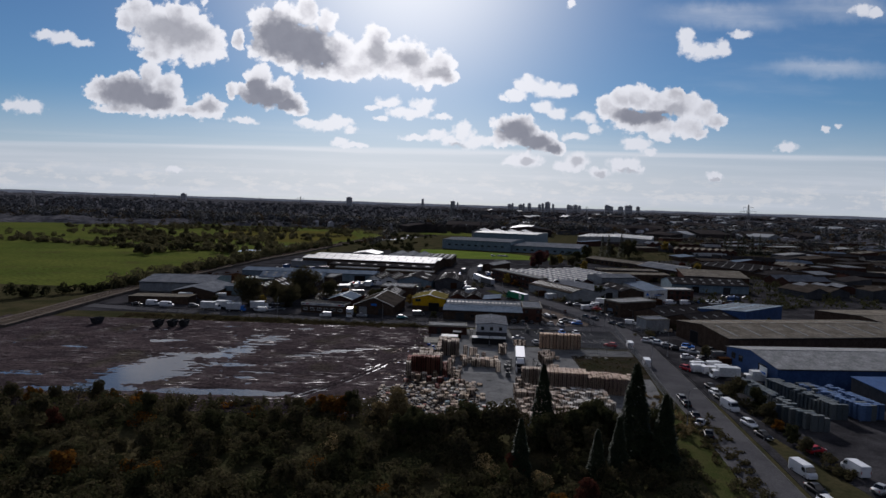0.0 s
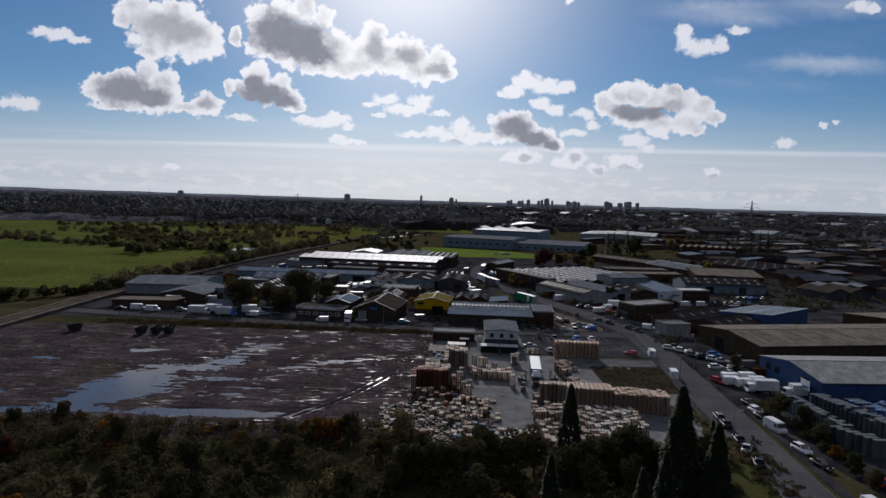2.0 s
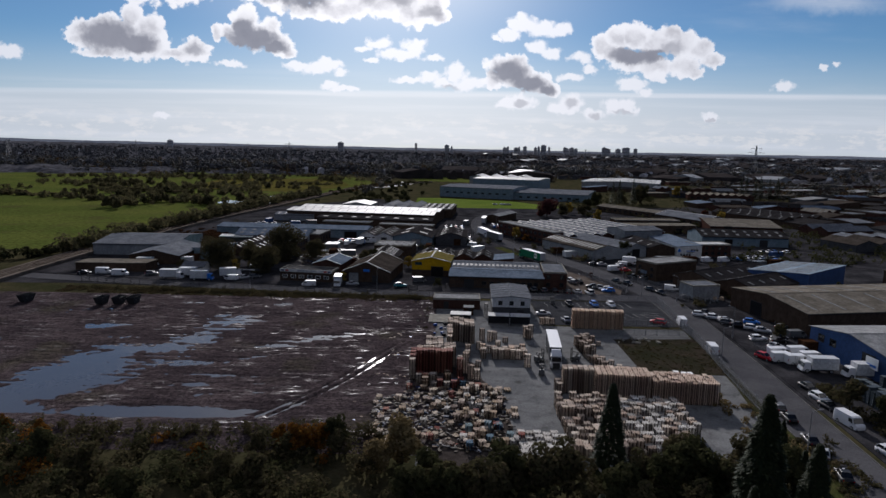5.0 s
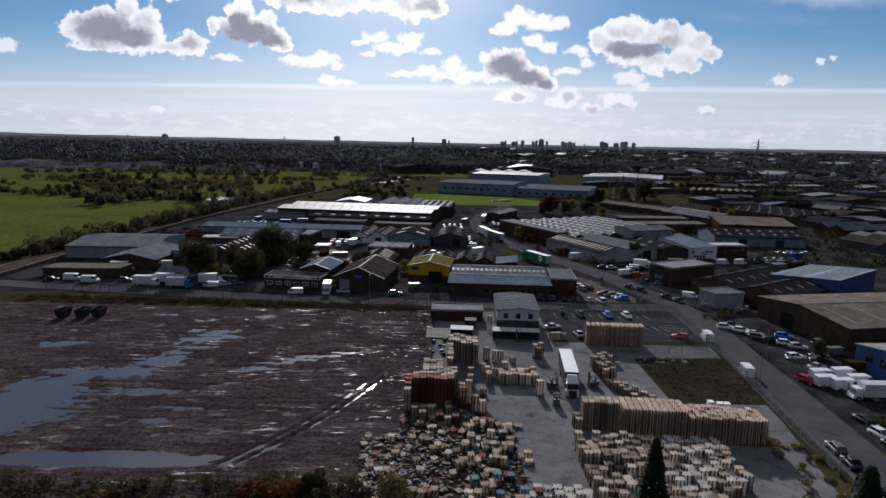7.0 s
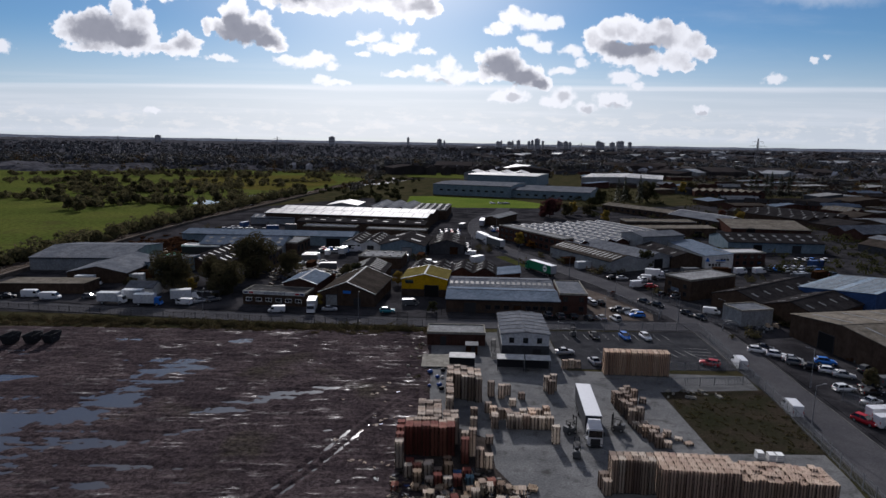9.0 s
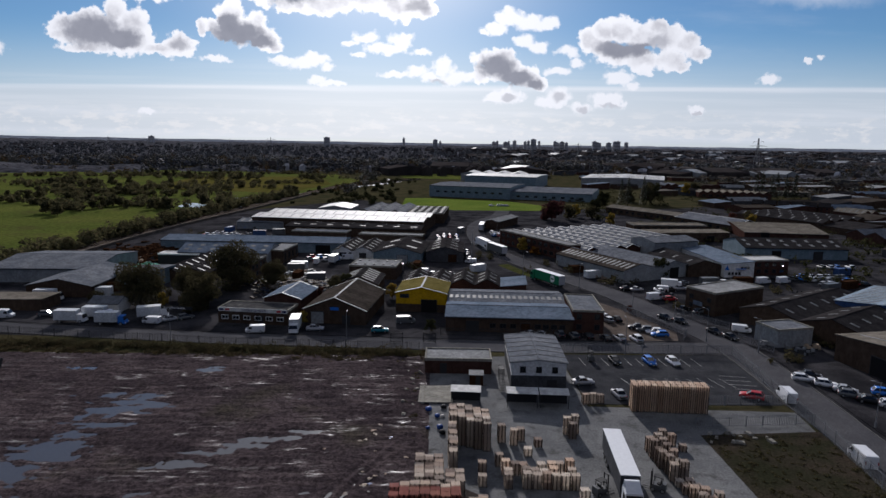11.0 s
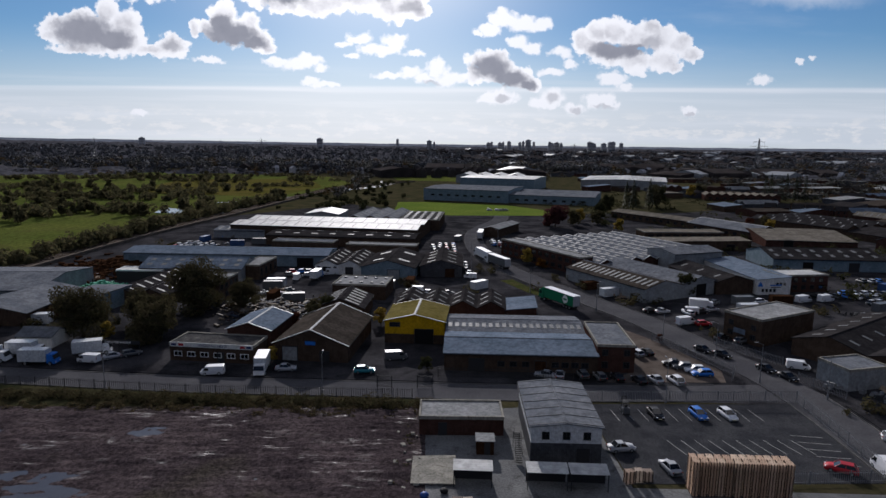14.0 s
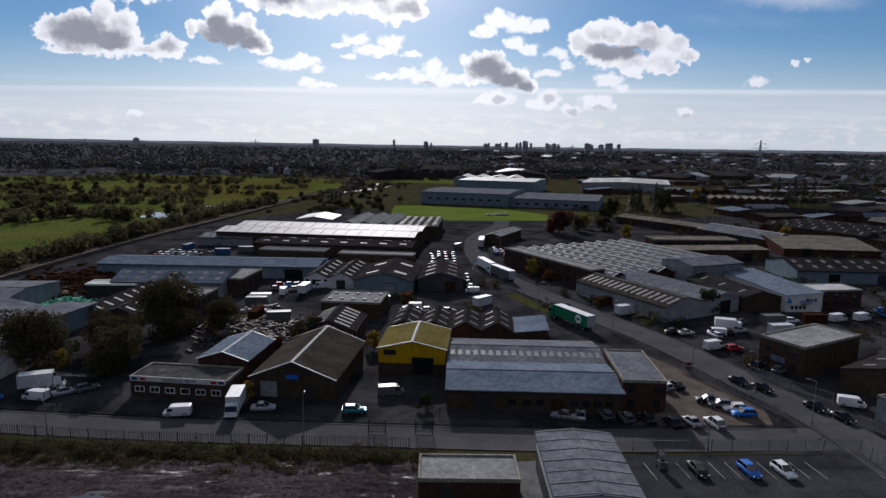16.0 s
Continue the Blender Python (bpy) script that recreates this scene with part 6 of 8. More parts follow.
    n, k = X.shape
    i = (np.arange(n - 1)[:, None] * k + np.arange(k - 1)[None]).ravel()
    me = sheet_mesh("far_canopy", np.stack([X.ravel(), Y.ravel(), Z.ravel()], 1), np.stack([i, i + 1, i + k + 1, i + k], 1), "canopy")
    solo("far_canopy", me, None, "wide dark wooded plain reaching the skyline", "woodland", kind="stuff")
    rise_at = lambda px, py: max(0.0, min((math.hypot(px, py) - 1500) / 3330, 1)) ** 1.1 * 27

    def roofs(name, label, n, y_low, y_high, seed, material, low, high, scale):
        r = np.random.default_rng(seed)
        y = y_low + (y_high - y_low) * r.random(n * 3) ** 1.3
        x = (r.random(n * 3) * 2 - 1) * (y * 0.84)
        town = hash_noise(x / 240 + 7, y / 260 + 2, 21)
        keep = (town > np.where(x > 0, 0.35, 0.62)) & ~((x < -60) & (y < 1080)) & ((scale < 20) | (x > -80))
        x, y = x[keep][:n], y[keep][:n]
        g = Geo()
        for px, py, a, s, h in zip(x, y, r.random(len(x)) * 60 - 20, scale * (0.7 + 0.9 * r.random(len(x))), low + (high - low) * r.random(len(x))):
            c, q = math.cos(radians(a)), math.sin(radians(a))
            lift = rise_at(px, py)
            put = lambda u, w, z: (px + u * c - w * q, py + u * q + w * c, z + lift)
            w, l = s * 0.5, s * 0.42
            ring = [(-w, 0.0), (w, 0.0), (w, h), (0.0, h * 1.45), (-w, h)]
            turned = r.random() < 0.5
            if turned:
                g.hull([put(p, -l, z) for p, z in ring], [put(p, l, z) for p, z in ring])
            else:
                g.hull([put(-l, p, z) for p, z in reversed(ring)], [put(l, p, z) for p, z in reversed(ring)])
        solo(name, g, material, label, "houses", kind="stuff")

    roofs("far_houses", "distant dark roofed houses among trees", 1100, 1000, 3400, 5, "far_roof", 7, 10, 11)
    roofs("far_houses", "distant pale fronted houses among trees", 260, 1000, 2600, 6, "tower", 6, 9, 8)
    roofs("far_sheds", "distant pale industrial roofs", 60, 1000, 3300, 7, "clad_grey", 8, 11, 34)
    roofs("far_sheds", "distant grey industrial roofs", 160, 1000, 3300, 8, "far_roof", 8, 12, 44)
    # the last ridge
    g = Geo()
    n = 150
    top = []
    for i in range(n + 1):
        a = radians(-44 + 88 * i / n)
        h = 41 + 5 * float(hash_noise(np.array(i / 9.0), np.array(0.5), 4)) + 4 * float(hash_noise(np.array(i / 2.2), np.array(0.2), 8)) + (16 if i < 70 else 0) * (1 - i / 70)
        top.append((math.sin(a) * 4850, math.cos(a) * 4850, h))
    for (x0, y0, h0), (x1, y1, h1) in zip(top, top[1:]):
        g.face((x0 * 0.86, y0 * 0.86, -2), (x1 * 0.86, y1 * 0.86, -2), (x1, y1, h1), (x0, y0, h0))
    solo("backdrop_ridge", g, "ridge", "wooded ridge on the skyline, blue-grey haze in its colour", "skyline", kind="structure")


def tower_block(x, y, w, d, h, label="grey high-rise tower block on the skyline"):
    t = thing("tower_block", label, "tower block", x, y, 0, 0, "tower blocks on the skyline")
    part("wall", Geo().box(0, 0, 0, w, d, h), "tower", t)
    part("plant_room", Geo().box(0, 0, h, w * 0.4, d * 0.5, 3.5), "tower", t)
    floors = int(h / 3)
    for k in range(4, floors, 5):
        part("window", Geo().box(0, -d / 2 - 0.1, k * 3 + 0.8, w * 0.86, 0.3, 1.5), "glass", t)


def pylon(x, y, h, turn):
    t = thing("pylon", "grey steel lattice electricity pylon", "pylon", x, y, 0, turn, "electricity pylons")
    g = Geo()
    spread = lambda z: 0.085 * h * (1 - z / h) ** 1.3 + 0.5
    levels = [0, 0.16, 0.32, 0.46, 0.58, 0.7, 0.8, 0.9, 1.0]
    for a, b in zip(levels, levels[1:]):
        z0, z1 = a * h, b * h
        s0, s1 = spread(z0), spread(z1)
        c0, c1 = [(-s0, -s0), (s0, -s0), (s0, s0), (-s0, s0)], [(-s1, -s1), (s1, -s1), (s1, s1), (-s1, s1)]
        for i in range(4):
            j = (i + 1) % 4
            g.tube((*c0[i], z0), (*c1[i], z1), 0.28, sides=4)
            g.tube((*c0[i], z0), (*c1[j], z1), 0.16, sides=4)
            g.tube((*c0[j], z0), (*c1[i], z1), 0.16, sides=4)
    part("mast", g, "steel", t)
    for level, reach in ((0.66, 0.2), (0.79, 0.26), (0.91, 0.17)):
        g = Geo()
        for s in (-1, 1):
            g.tube((0, 0, level * h + 1.4), (s * reach * h, 0, level * h), 0.22, sides=4)
            g.tube((0, 0, level * h - 0.6), (s * reach * h, 0, level * h), 0.22, sides=4)
            g.tube((s * reach * h, 0, level * h), (s * reach * h, 0, level * h - 3.2), 0.16, sides=4)
        part("crossarm", g, "steel", t)


def build_skyline():
    for x, w, h in ((-1466, 26, 62), (-555, 30, 68), (-156, 12, 70), (8, 24, 64), (34, 10, 57), (316, 20, 57), (330, 10, 61), (376, 22, 57), (390, 9, 61), (423, 18, 64), (474, 14, 60), (490, 12, 65), (516, 26, 73), (551, 10, 63), (628, 14, 63), (645, 22, 58), (671, 22, 62), (690, 14, 58), (832, 22, 66), (850, 30, 60), (905, 24, 60), (950, 20, 66), (968, 22, 68), (1010, 16, 63)):
        tower_block(x, 3380 + (x * 37 % 60), w, 16, h)
    for x, y, h, a in ((-674, 1427, 51, 20), (-359, 1505, 54, 20), (3, 1250, 50, 20), (560, 1188, 62, 10), (-930, 1390, 48, 20), (-1000, 1500, 48, 20), (410, 1900, 52, 0), (-700, 2300, 52, 20), (250, 1700, 46, 0)):
        pylon(x, y, h, a)


build_trees()
build_distance()
build_skyline()


# ---- pallets ----
def pallet_layers(count, seed, w=1.2, d=1.0, h=0.145, detail_top=True):
    """A stack of pallets: deck boards on the top one, decks and bearers below, each pallet a little askew."""
    r = random.Random(seed)
    g, blocks = Geo(), Geo()
    for k in range(count):
        x, y, turn, z = r.uniform(-0.035, 0.035), r.uniform(-0.035, 0.035), r.uniform(-1.6, 1.6), k * h
        c, q = math.cos(radians(turn)), math.sin(radians(turn))
        for u, s in ((-1, -1), (0, -1), (1, -1), (-1, 1), (1, 1)):
            bx, by = u * (w / 2 - 0.08), s * (d / 2 - 0.08)
            blocks.box(x + bx * c - by * q, y + bx * q + by * c, z, 0.13, 0.12, h - 0.024, turn)
        if k == count - 1 and detail_top:
            for i in range(5):
                g.box(x + (-0.5 + (i + 0.5) / 5) * w, y, z + h - 0.022, w / 5 * 0.62, d, 0.022, turn)
        else:
            for s in (-1, 0, 1):
                g.box(x - s * (d / 2 - 0.09) * q, y + s * (d / 2 - 0.09) * c, z + h - 0.024, w * 0.99, 0.16 if s else 0.2, 0.022, turn)
    return g, blocks


STACK_MESH = {}


def stack_mesh(count, material, seed=0):
    key = (count, material, seed)
    if key not in STACK_MESH:
        boards, blocks = pallet_layers(count, count * 7 + seed)
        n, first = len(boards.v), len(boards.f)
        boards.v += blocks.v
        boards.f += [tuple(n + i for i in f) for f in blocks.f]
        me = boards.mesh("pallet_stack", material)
        # blocks get near-black brown: shade between the decks put into their colour
        me.materials.append(M["block_shade"])
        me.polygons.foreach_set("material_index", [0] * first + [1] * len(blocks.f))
        STACK_MESH[key] = me
    return STACK_MESH[key]


def pallet_stack(x, y, count, material, turn=0.0, label="", z=0.03, tilt=0.0, under=None):
    words = {"pallet": "stack of used brown wooden pallets", "pallet_grey": "stack of weathered grey wooden pallets", "pallet_red": "stack of red painted wooden pallets", "pallet_blue": "stack of blue painted pallets", "pallet_new": "stack of fresh pale wooden pallets", "pallet_old": "stack of old broken brown pallets"}
    if count == 1:
        words = {k: v.replace("stack of ", "loose ").replace("pallets", "pallet") for k, v in words.items()}
    ob = new("pallet_stack" if count > 1 else "loose_pallet", stack_mesh(count, material, int(abs(x * 3)) % 2))
    ob.matrix_basis = pose(x, y, z, tilt, tilt * 0.6, turn)
    if under:
        ob.parent = under
        return ob
    return tagged(ob, (label or words[material]) + " in the yard", "pallets", "pallet stacks in the yard")


def pallet_block(name, label, x0, y0, nx, ny, turn, count, material, dx=1.0, dy=1.24, cross=True, drop=0.0, seed=1):
    """A closed block of pallet columns."""
    r = random.Random(seed)
    b = thing(name, label, "pallets", x0, y0, 0.03, turn)
    for i in range(nx):
        for j in range(ny):
            n = count - (r.randint(0, 2) if drop else 0) - int(drop * i)
            ob = part("pallet_column", stack_mesh(n, material, r.randint(0, 1)), None, b)
            ob.matrix_basis = pose(i * dx + r.uniform(-0.03, 0.03), j * dy + r.uniform(-0.1, 0.1), 0) @ Matrix.Diagonal((0.75, 1.2, 1, 1))
    return b


def build_pallets():
    r = random.Random(11)
    pallet_block("tall_pallet_block", "tall block of fresh pale pallets in columns", 34.6, 196.4, 12, 2, -4.0, 34, "pallet_new", dx=1.1, seed=2)
    pallet_block("long_pallet_block", "long high wall of stacked old brown pallets", 23.9, 152.2, 6, 2, -4.0, 34, "pallet", seed=3)
    pallet_block("long_pallet_block", "long high wall of stacked pale pallets", 29.8, 149.6, 10, 4, -5.0, 34, "pallet_pale", seed=4)
    pallet_block("long_pallet_block", "long lower wall of stacked pale pallets", 39.8, 148.2, 12, 4, -4.0, 31, "pallet_pale", seed=5, drop=0.15)
    field = thing("pallet_field", "close rows of pale and grey pallet stacks", "pallets")
    rows = thing("pallet_rows", "tall close rows of red and brown pallet stacks", "pallets")
    # the pale field of stacks behind the trees
    for i in range(16):
        for j in range(16):
            x, y = 21.4 + i * 1.36 + r.uniform(-0.12, 0.12), 126.4 + j * 1.24 + r.uniform(-0.12, 0.12)
            if x > 42 - max(0, 134 - y) * 0.9 or (x < 24 and y > 145) or r.random() < 0.06:
                continue
            n = r.choice([13, 15, 16, 17, 18, 20]) if y > 138 else r.choice([9, 11, 13, 15, 17])
            pallet_stack(x, y, n, "pallet" if x < 31 else r.choice(["pallet_grey", "pallet_grey", "pallet"]), r.uniform(-5, 5), under=field)
    # the close dark mass: a brown block, a single file, a second block and the red front
    for i in range(5):
        for j in range(5):
            pallet_stack(2.6 + i * 1.24 + r.uniform(-0.06, 0.06), 183.9 - i * 0.55 + j * 1.03, r.choice([31, 32, 33]), "pallet", r.uniform(-3, 3), under=rows)
    for j in range(9):
        pallet_stack(2.3 + r.uniform(-0.1, 0.1), 173.0 + j * 1.07, r.choice([30, 31, 32]), "pallet", r.uniform(-4, 4), under=rows)
    for i in range(3):
        for j in range(6):
            pallet_stack(-2.3 + i * 1.25 + r.uniform(-0.05, 0.05), 165.6 + j * 1.05, r.choice([32, 33, 34]), "pallet", r.uniform(-3, 3), under=rows)
    for i in range(6):
        for j in range(3):
            pallet_stack(-4.0 + i * 1.24, 161.7 + j * 1.06, 34 - r.randint(0, 1) - (2 if i == 4 else 0), "pallet_red" if j < 2 else "pallet", r.uniform(-2, 2), under=rows)
    for i in range(2):
        for j in range(3):
            pallet_stack(1.6 + i * 1.24, 165.4 + j * 1.05, r.choice([30, 31]), "pallet", r.uniform(-3, 3), under=rows)
    for j in range(7):
        pallet_stack(-5.3, 157.8 + j * 1.1, r.choice([24, 27, 29, 30]), r.choice(["pallet", "pallet_red"]), r.uniform(-4, 4), under=rows)
    for x, y, n in ((4.2, 159.4, 27), (5.4, 161.6, 30), (6.3, 158.4, 20), (7.6, 158.0, 15), (4.4, 163.0, 22)):
        pallet_stack(x, y, n, "pallet_red" if n == 27 else "pallet", r.uniform(-5, 5), under=rows)
    for i in range(7):
        for j in range(3):
            if r.random() < 0.15:
                continue
            pallet_stack(-3.9 + i * 1.4 + r.uniform(-0.2, 0.2), 153.4 + j * 1.9 + r.uniform(-0.3, 0.3), r.choice([7, 9, 11, 14]), r.choice(["pallet", "pallet_old", "pallet_red", "pallet_blue" if i > 4 else "pallet"]), r.uniform(-6, 6), under=rows)
    # low rows in the middle
    for i in range(8):
        for j in range(3):
            if r.random() < 0.1:
                continue
            pallet_stack(9.7 + i * 1.27 + r.uniform(-0.1, 0.1), 170.9 + j * 1.9 + r.uniform(-0.2, 0.2), r.choice([11, 13, 15, 16]), r.choice(["pallet", "pallet", "pallet_new"]), r.uniform(-5, 5))
    for x, y, n in ((20.9, 187.2, 20), (22.2, 187.4, 22), (21.5, 185.8, 18), (9.0, 177.0, 13), (11.9, 183.4, 18), (13.2, 185.0, 14), (10.1, 184.4, 20), (26.8, 199.3, 13), (28.2, 199.6, 13), (29.6, 199.8, 11), (18.7, 165.9, 20), (8.3, 165.6, 9), (22.8, 153.0, 16), (22.9, 151.4, 15), (13.6, 180.0, 9), (15.6, 183.0, 9), (6.4, 174.8, 13), (6.2, 171.6, 11)):
        pallet_stack(x, y, n, "pallet", r.uniform(-8, 8))
    # the curved row beside the grass plot
    for k in range(11):
        f = k / 10
        for s in range(2):
            pallet_stack(32.4 + 2.2 * f ** 2 + s * 1.3 + r.uniform(-0.15, 0.15), 181.5 - 16.5 * f + r.uniform(-0.2, 0.2), r.choice([16, 18, 20, 20]) if f < 0.6 else r.choice([7, 9, 13]), "pallet", -8 * f + r.uniform(-4, 4))
    for x, y, n in ((37.5, 181.8, 7), (36.4, 183.6, 13), (35.2, 184.2, 16), (37.2, 168.6, 7), (38.6, 167.4, 3), (39.6, 165.8, 3)):
        pallet_stack(x, y, n, "pallet", r.uniform(-20, 20))


def build_loose_pallets():
    """The broken heap of mixed pallets near the woodland."""
    r = random.Random(21)
    for k in range(205):
        x, y = r.uniform(-11.5, 13.4), r.uniform(128, 153.5)
        if x < -6 and y > 147 or y < 131 and x < -8:
            continue
        bulk = 1.0 if x > -3 else 0.55
        n = r.choice([1, 1, 3, 3, 5, 7]) if r.random() < bulk else r.choice([1, 1, 3])
        if x > 3 and 138 < y < 152:
            n = r.choice([3, 5, 7, 9, 11])
        elif x > 5 and y < 137:
            n = r.choice([5, 7, 9, 11])
        mat = r.choice(["pallet_old", "pallet_old", "pallet_old", "pallet", "pallet", "pallet_grey"])
        if x > 5 and y < 138 and r.random() < 0.4:
            mat = "pallet_blue"
        if r.random() < 0.06:
            mat = "pallet_red"
        pallet_stack(x, y, n, mat, r.uniform(0, 180) if n < 4 else r.choice([0, 90]) + r.uniform(-15, 15), z=0.06 if x > -2.8 else 0.32, tilt=r.uniform(-9, 9) if n == 1 else 0.0)
    for k in range(48):
        pallet_stack(13.2 + (k % 6) * 1.3 + r.uniform(-0.2, 0.2), 122.8 + (k // 6) * 1.25 + r.uniform(-0.2, 0.2), r.choice([7, 9, 11]), "pallet_grey", r.uniform(-6, 6))
    bits = Geo()
    for k in range(950):
        x, y = r.uniform(-11, 12.6), r.uniform(127, 157)
        if x < -6 and y > 148 or x < -8 and y < 131 or x > 8.6 and y > 151:
            continue
        long = r.uniform(0.3, 1.3)
        bits.box(x, y, (0.05 if x > -2.8 else 0.34) + r.uniform(0, 0.25), long, r.uniform(0.1, 0.6), r.uniform(0.03, 0.3), r.uniform(0, 180), r.uniform(0.85, 1.0))
    solo("broken_boards", bits, "board_bits", "litter of broken boards and rubbish round the pallets", "rubbish", kind="stuff")
    scrap_mesh = [Geo().box(0, 0, 0, 0.9, 0.12, 0.05).box(0.1, 0.4, 0.02, 0.6, 0.3, 0.06, 30).mesh("scrap", m) for m in ("pallet_grey", "render_white", "plastic_blue", "pallet")]
    for k in range(44):
        ob = new("scrap", r.choice(scrap_mesh[3:] * 5 + scrap_mesh))
        x = r.gauss(-9, 4)
        ob.matrix_basis = pose(min(x, -3.4), r.uniform(136, 190), 0.36, r.uniform(-5, 5), 0, r.uniform(0, 360)) @ Matrix.Scale(r.uniform(0.45, 1.1), 4)
        tagged(ob, "scrap of broken board lying in the mud", "scrap", "scraps at the yard edge")


def crate_rows():
    r = random.Random(31)
    meshes = []
    for k, m in enumerate(("crate_blue", "crate", "crate", "crate_blue")):
        g = Geo()
        rows = []
        for j in range(6):
            for w, d, z in ((1.1, 0.92, 0.0), (1.1, 0.92, 0.46), (1.2, 1.02, 0.47), (1.2, 1.02, 0.56), (1.1, 0.92, 0.57)):
                rows.append([(sx * w / 2, sy * d / 2, j * 0.58 + z) for sx, sy in ((-1, -1), (1, -1), (1, 1), (-1, 1))])
        g.rings(rows)
        meshes.append(g.mesh("crate_stack", m))
    for (x0, y0), (x1, y1), wide, mix in (((80.0, 153), (80.8, 134.5), 2, (1, 2, 1)), ((86.6, 155), (91.0, 135), 3, (1, 2, 2)), ((92.4, 152), (97.4, 135), 3, (0, 3, 1)), ((98.4, 151), (101, 136), 2, (0, 3, 0)), ((78.0, 133.4), (82.2, 126.8), 3, (1, 2, 1))):
        n = int(math.hypot(x1 - x0, y1 - y0) / 1.12)
        for i in range(n):
            for j in range(wide):
                f = i / max(n - 1, 1)
                ob = new("crate_stack", meshes[r.choice(mix)])
                ob.matrix_basis = pose(x0 + (x1 - x0) * f + j * 1.26, y0 + (y1 - y0) * f + r.uniform(-0.1, 0.1), 0.02, 0, 0, r.uniform(-3, 3)) @ Matrix.Diagonal((1, 1, r.choice([0.83, 1, 1, 1.0]), 1))
                tagged(ob, "stack of blue and grey plastic crates beside the warehouse", "crates", "crate stacks")


build_pallets()
build_loose_pallets()
crate_rows()


# ---- vehicles ----
def loft(sections, sides):
    """A skin through rings along x: each section gives x and a list of y, z."""
    g = Geo()
    rings = [[(x, y, z) for y, z in ring] for x, ring in sections]
    for a in rings:
        g.v.extend(a)
    k = sides
    for i in range(len(rings) - 1):
        for j in range(k):
            m = (j + 1) % k
            g.f.append((i * k + j, i * k + m, (i + 1) * k + m, (i + 1) * k + j))
    g.f.append(tuple(range(k)))
    g.f.append(tuple((len(rings) - 1) * k + j for j in reversed(range(k))))
    return g


def add_wheels(t, spots, r, w):
    for x, y in spots:
        tyre = part("wheel", Geo().tube((x, y - w / 2, r), (x, y + w / 2, r), r, sides=14), "tyre", t)
        s = 1 if y > 0 else -1
        part("rim", Geo().tube((x, y + s * w * 0.4, r), (x, y + s * (w / 2 + 0.015), r), r * 0.62, sides=10), "rim", tyre)


def car_kind(paint, label, L=4.25, W=1.78, H=1.48, boot=False, far=False):
    t = thing("car", label, "car", 0, -420, 0)
    w = W / 2
    prof = [(-0.5, 0.78, 0.36, 0.78), (-0.475, 0.93, 0.24, 0.9), (-0.34, 1.0, 0.2, 0.95), (0.0, 1.0, 0.2, 0.94), (0.2, 1.0, 0.2, 0.9), (0.36, 0.98, 0.2, 0.82), (0.465, 0.9, 0.24, 0.7), (0.5, 0.74, 0.34, 0.58)]
    body = loft([(f * L, [(-w * k * 0.94, lo), (-w * k, (lo + hi) / 2), (-w * k * 0.9, hi), (w * k * 0.9, hi), (w * k, (lo + hi) / 2), (w * k * 0.94, lo)]) for f, k, lo, hi in prof], 6)
    ob = part("body", body, paint, t)
    ob.data.shade_smooth()
    rear0, rear1 = (-0.33, -0.2) if boot else (-0.46, -0.36)
    base = [(rear0 * L, -w * 0.88, 0.92), (0.22 * L, -w * 0.86, 0.9), (0.22 * L, w * 0.86, 0.9), (rear0 * L, w * 0.88, 0.92)]
    top = [(rear1 * L, -w * 0.7, H - 0.04), (0.04 * L, -w * 0.7, H - 0.03), (0.04 * L, w * 0.7, H - 0.03), (rear1 * L, w * 0.7, H - 0.04)]
    part("window", Geo().hull(base, top), "glass", t)
    part("roof", Geo().hull([(x, y * 1.02, z - 0.02) for x, y, z in top], [(x * 0.96, y * 0.9, z + 0.045) for x, y, z in top]), paint, t)
    if far:
        for x in (-0.3, 0.31):
            part("wheel", Geo().tube((x * L, -w + 0.02, 0.31), (x * L, w - 0.02, 0.31), 0.31, sides=10), "tyre", t)
        return t
    for s in (-1, 1):
        pil = Geo()
        for f0, f1 in ((0.22, 0.04), (-0.1, -0.12), (rear0, rear1)):
            pil.tube((f0 * L, s * w * 0.875, 0.9), (f1 * L, s * w * 0.715, H - 0.03), 0.045, sides=4)
        part("pillar", pil, paint, t)
        part("headlight", Geo().box(0.47 * L, s * w * 0.62, 0.6, 0.14, w * 0.34, 0.14), "lamp_clear", t)
        part("tail_light", Geo().box(-0.485 * L, s * w * 0.72, 0.68, 0.12, w * 0.22, 0.2), "lamp_red", t)
        part("mirror", Geo().box(0.17 * L, s * (w + 0.07), 0.92, 0.14, 0.16, 0.12), paint, t)
    part("number_plate", Geo().box(0.497 * L, 0, 0.36, 0.03, 0.5, 0.11), "plate", t)
    add_wheels(t, [(x * L, s * (w - 0.1)) for x in (-0.3, 0.31) for s in (-1, 1)], 0.31, 0.2)
    return t


def van_kind(paint, label, L=5.3, W=1.95, H=2.2, category="van"):
    t = thing("van", label, category, 0, -420, 0)
    w = W / 2
    ring = lambda k, lo, hi: [(-w * k * 0.96, lo), (-w * k, (lo + hi) / 2), (-w * k * 0.9, hi), (w * k * 0.9, hi), (w * k, (lo + hi) / 2), (w * k * 0.96, lo)]
    body = loft([(-0.5 * L, ring(0.95, 0.3, H * 0.97)), (-0.47 * L, ring(1, 0.25, H)), (0.2 * L, ring(1, 0.25, H)), (0.27 * L, ring(0.99, 0.25, H * 0.95)), (0.38 * L, ring(0.98, 0.25, H * 0.56)), (0.47 * L, ring(0.93, 0.26, H * 0.48)), (0.5 * L, ring(0.8, 0.34, H * 0.38))], 6)
    part("body", body, paint, t)
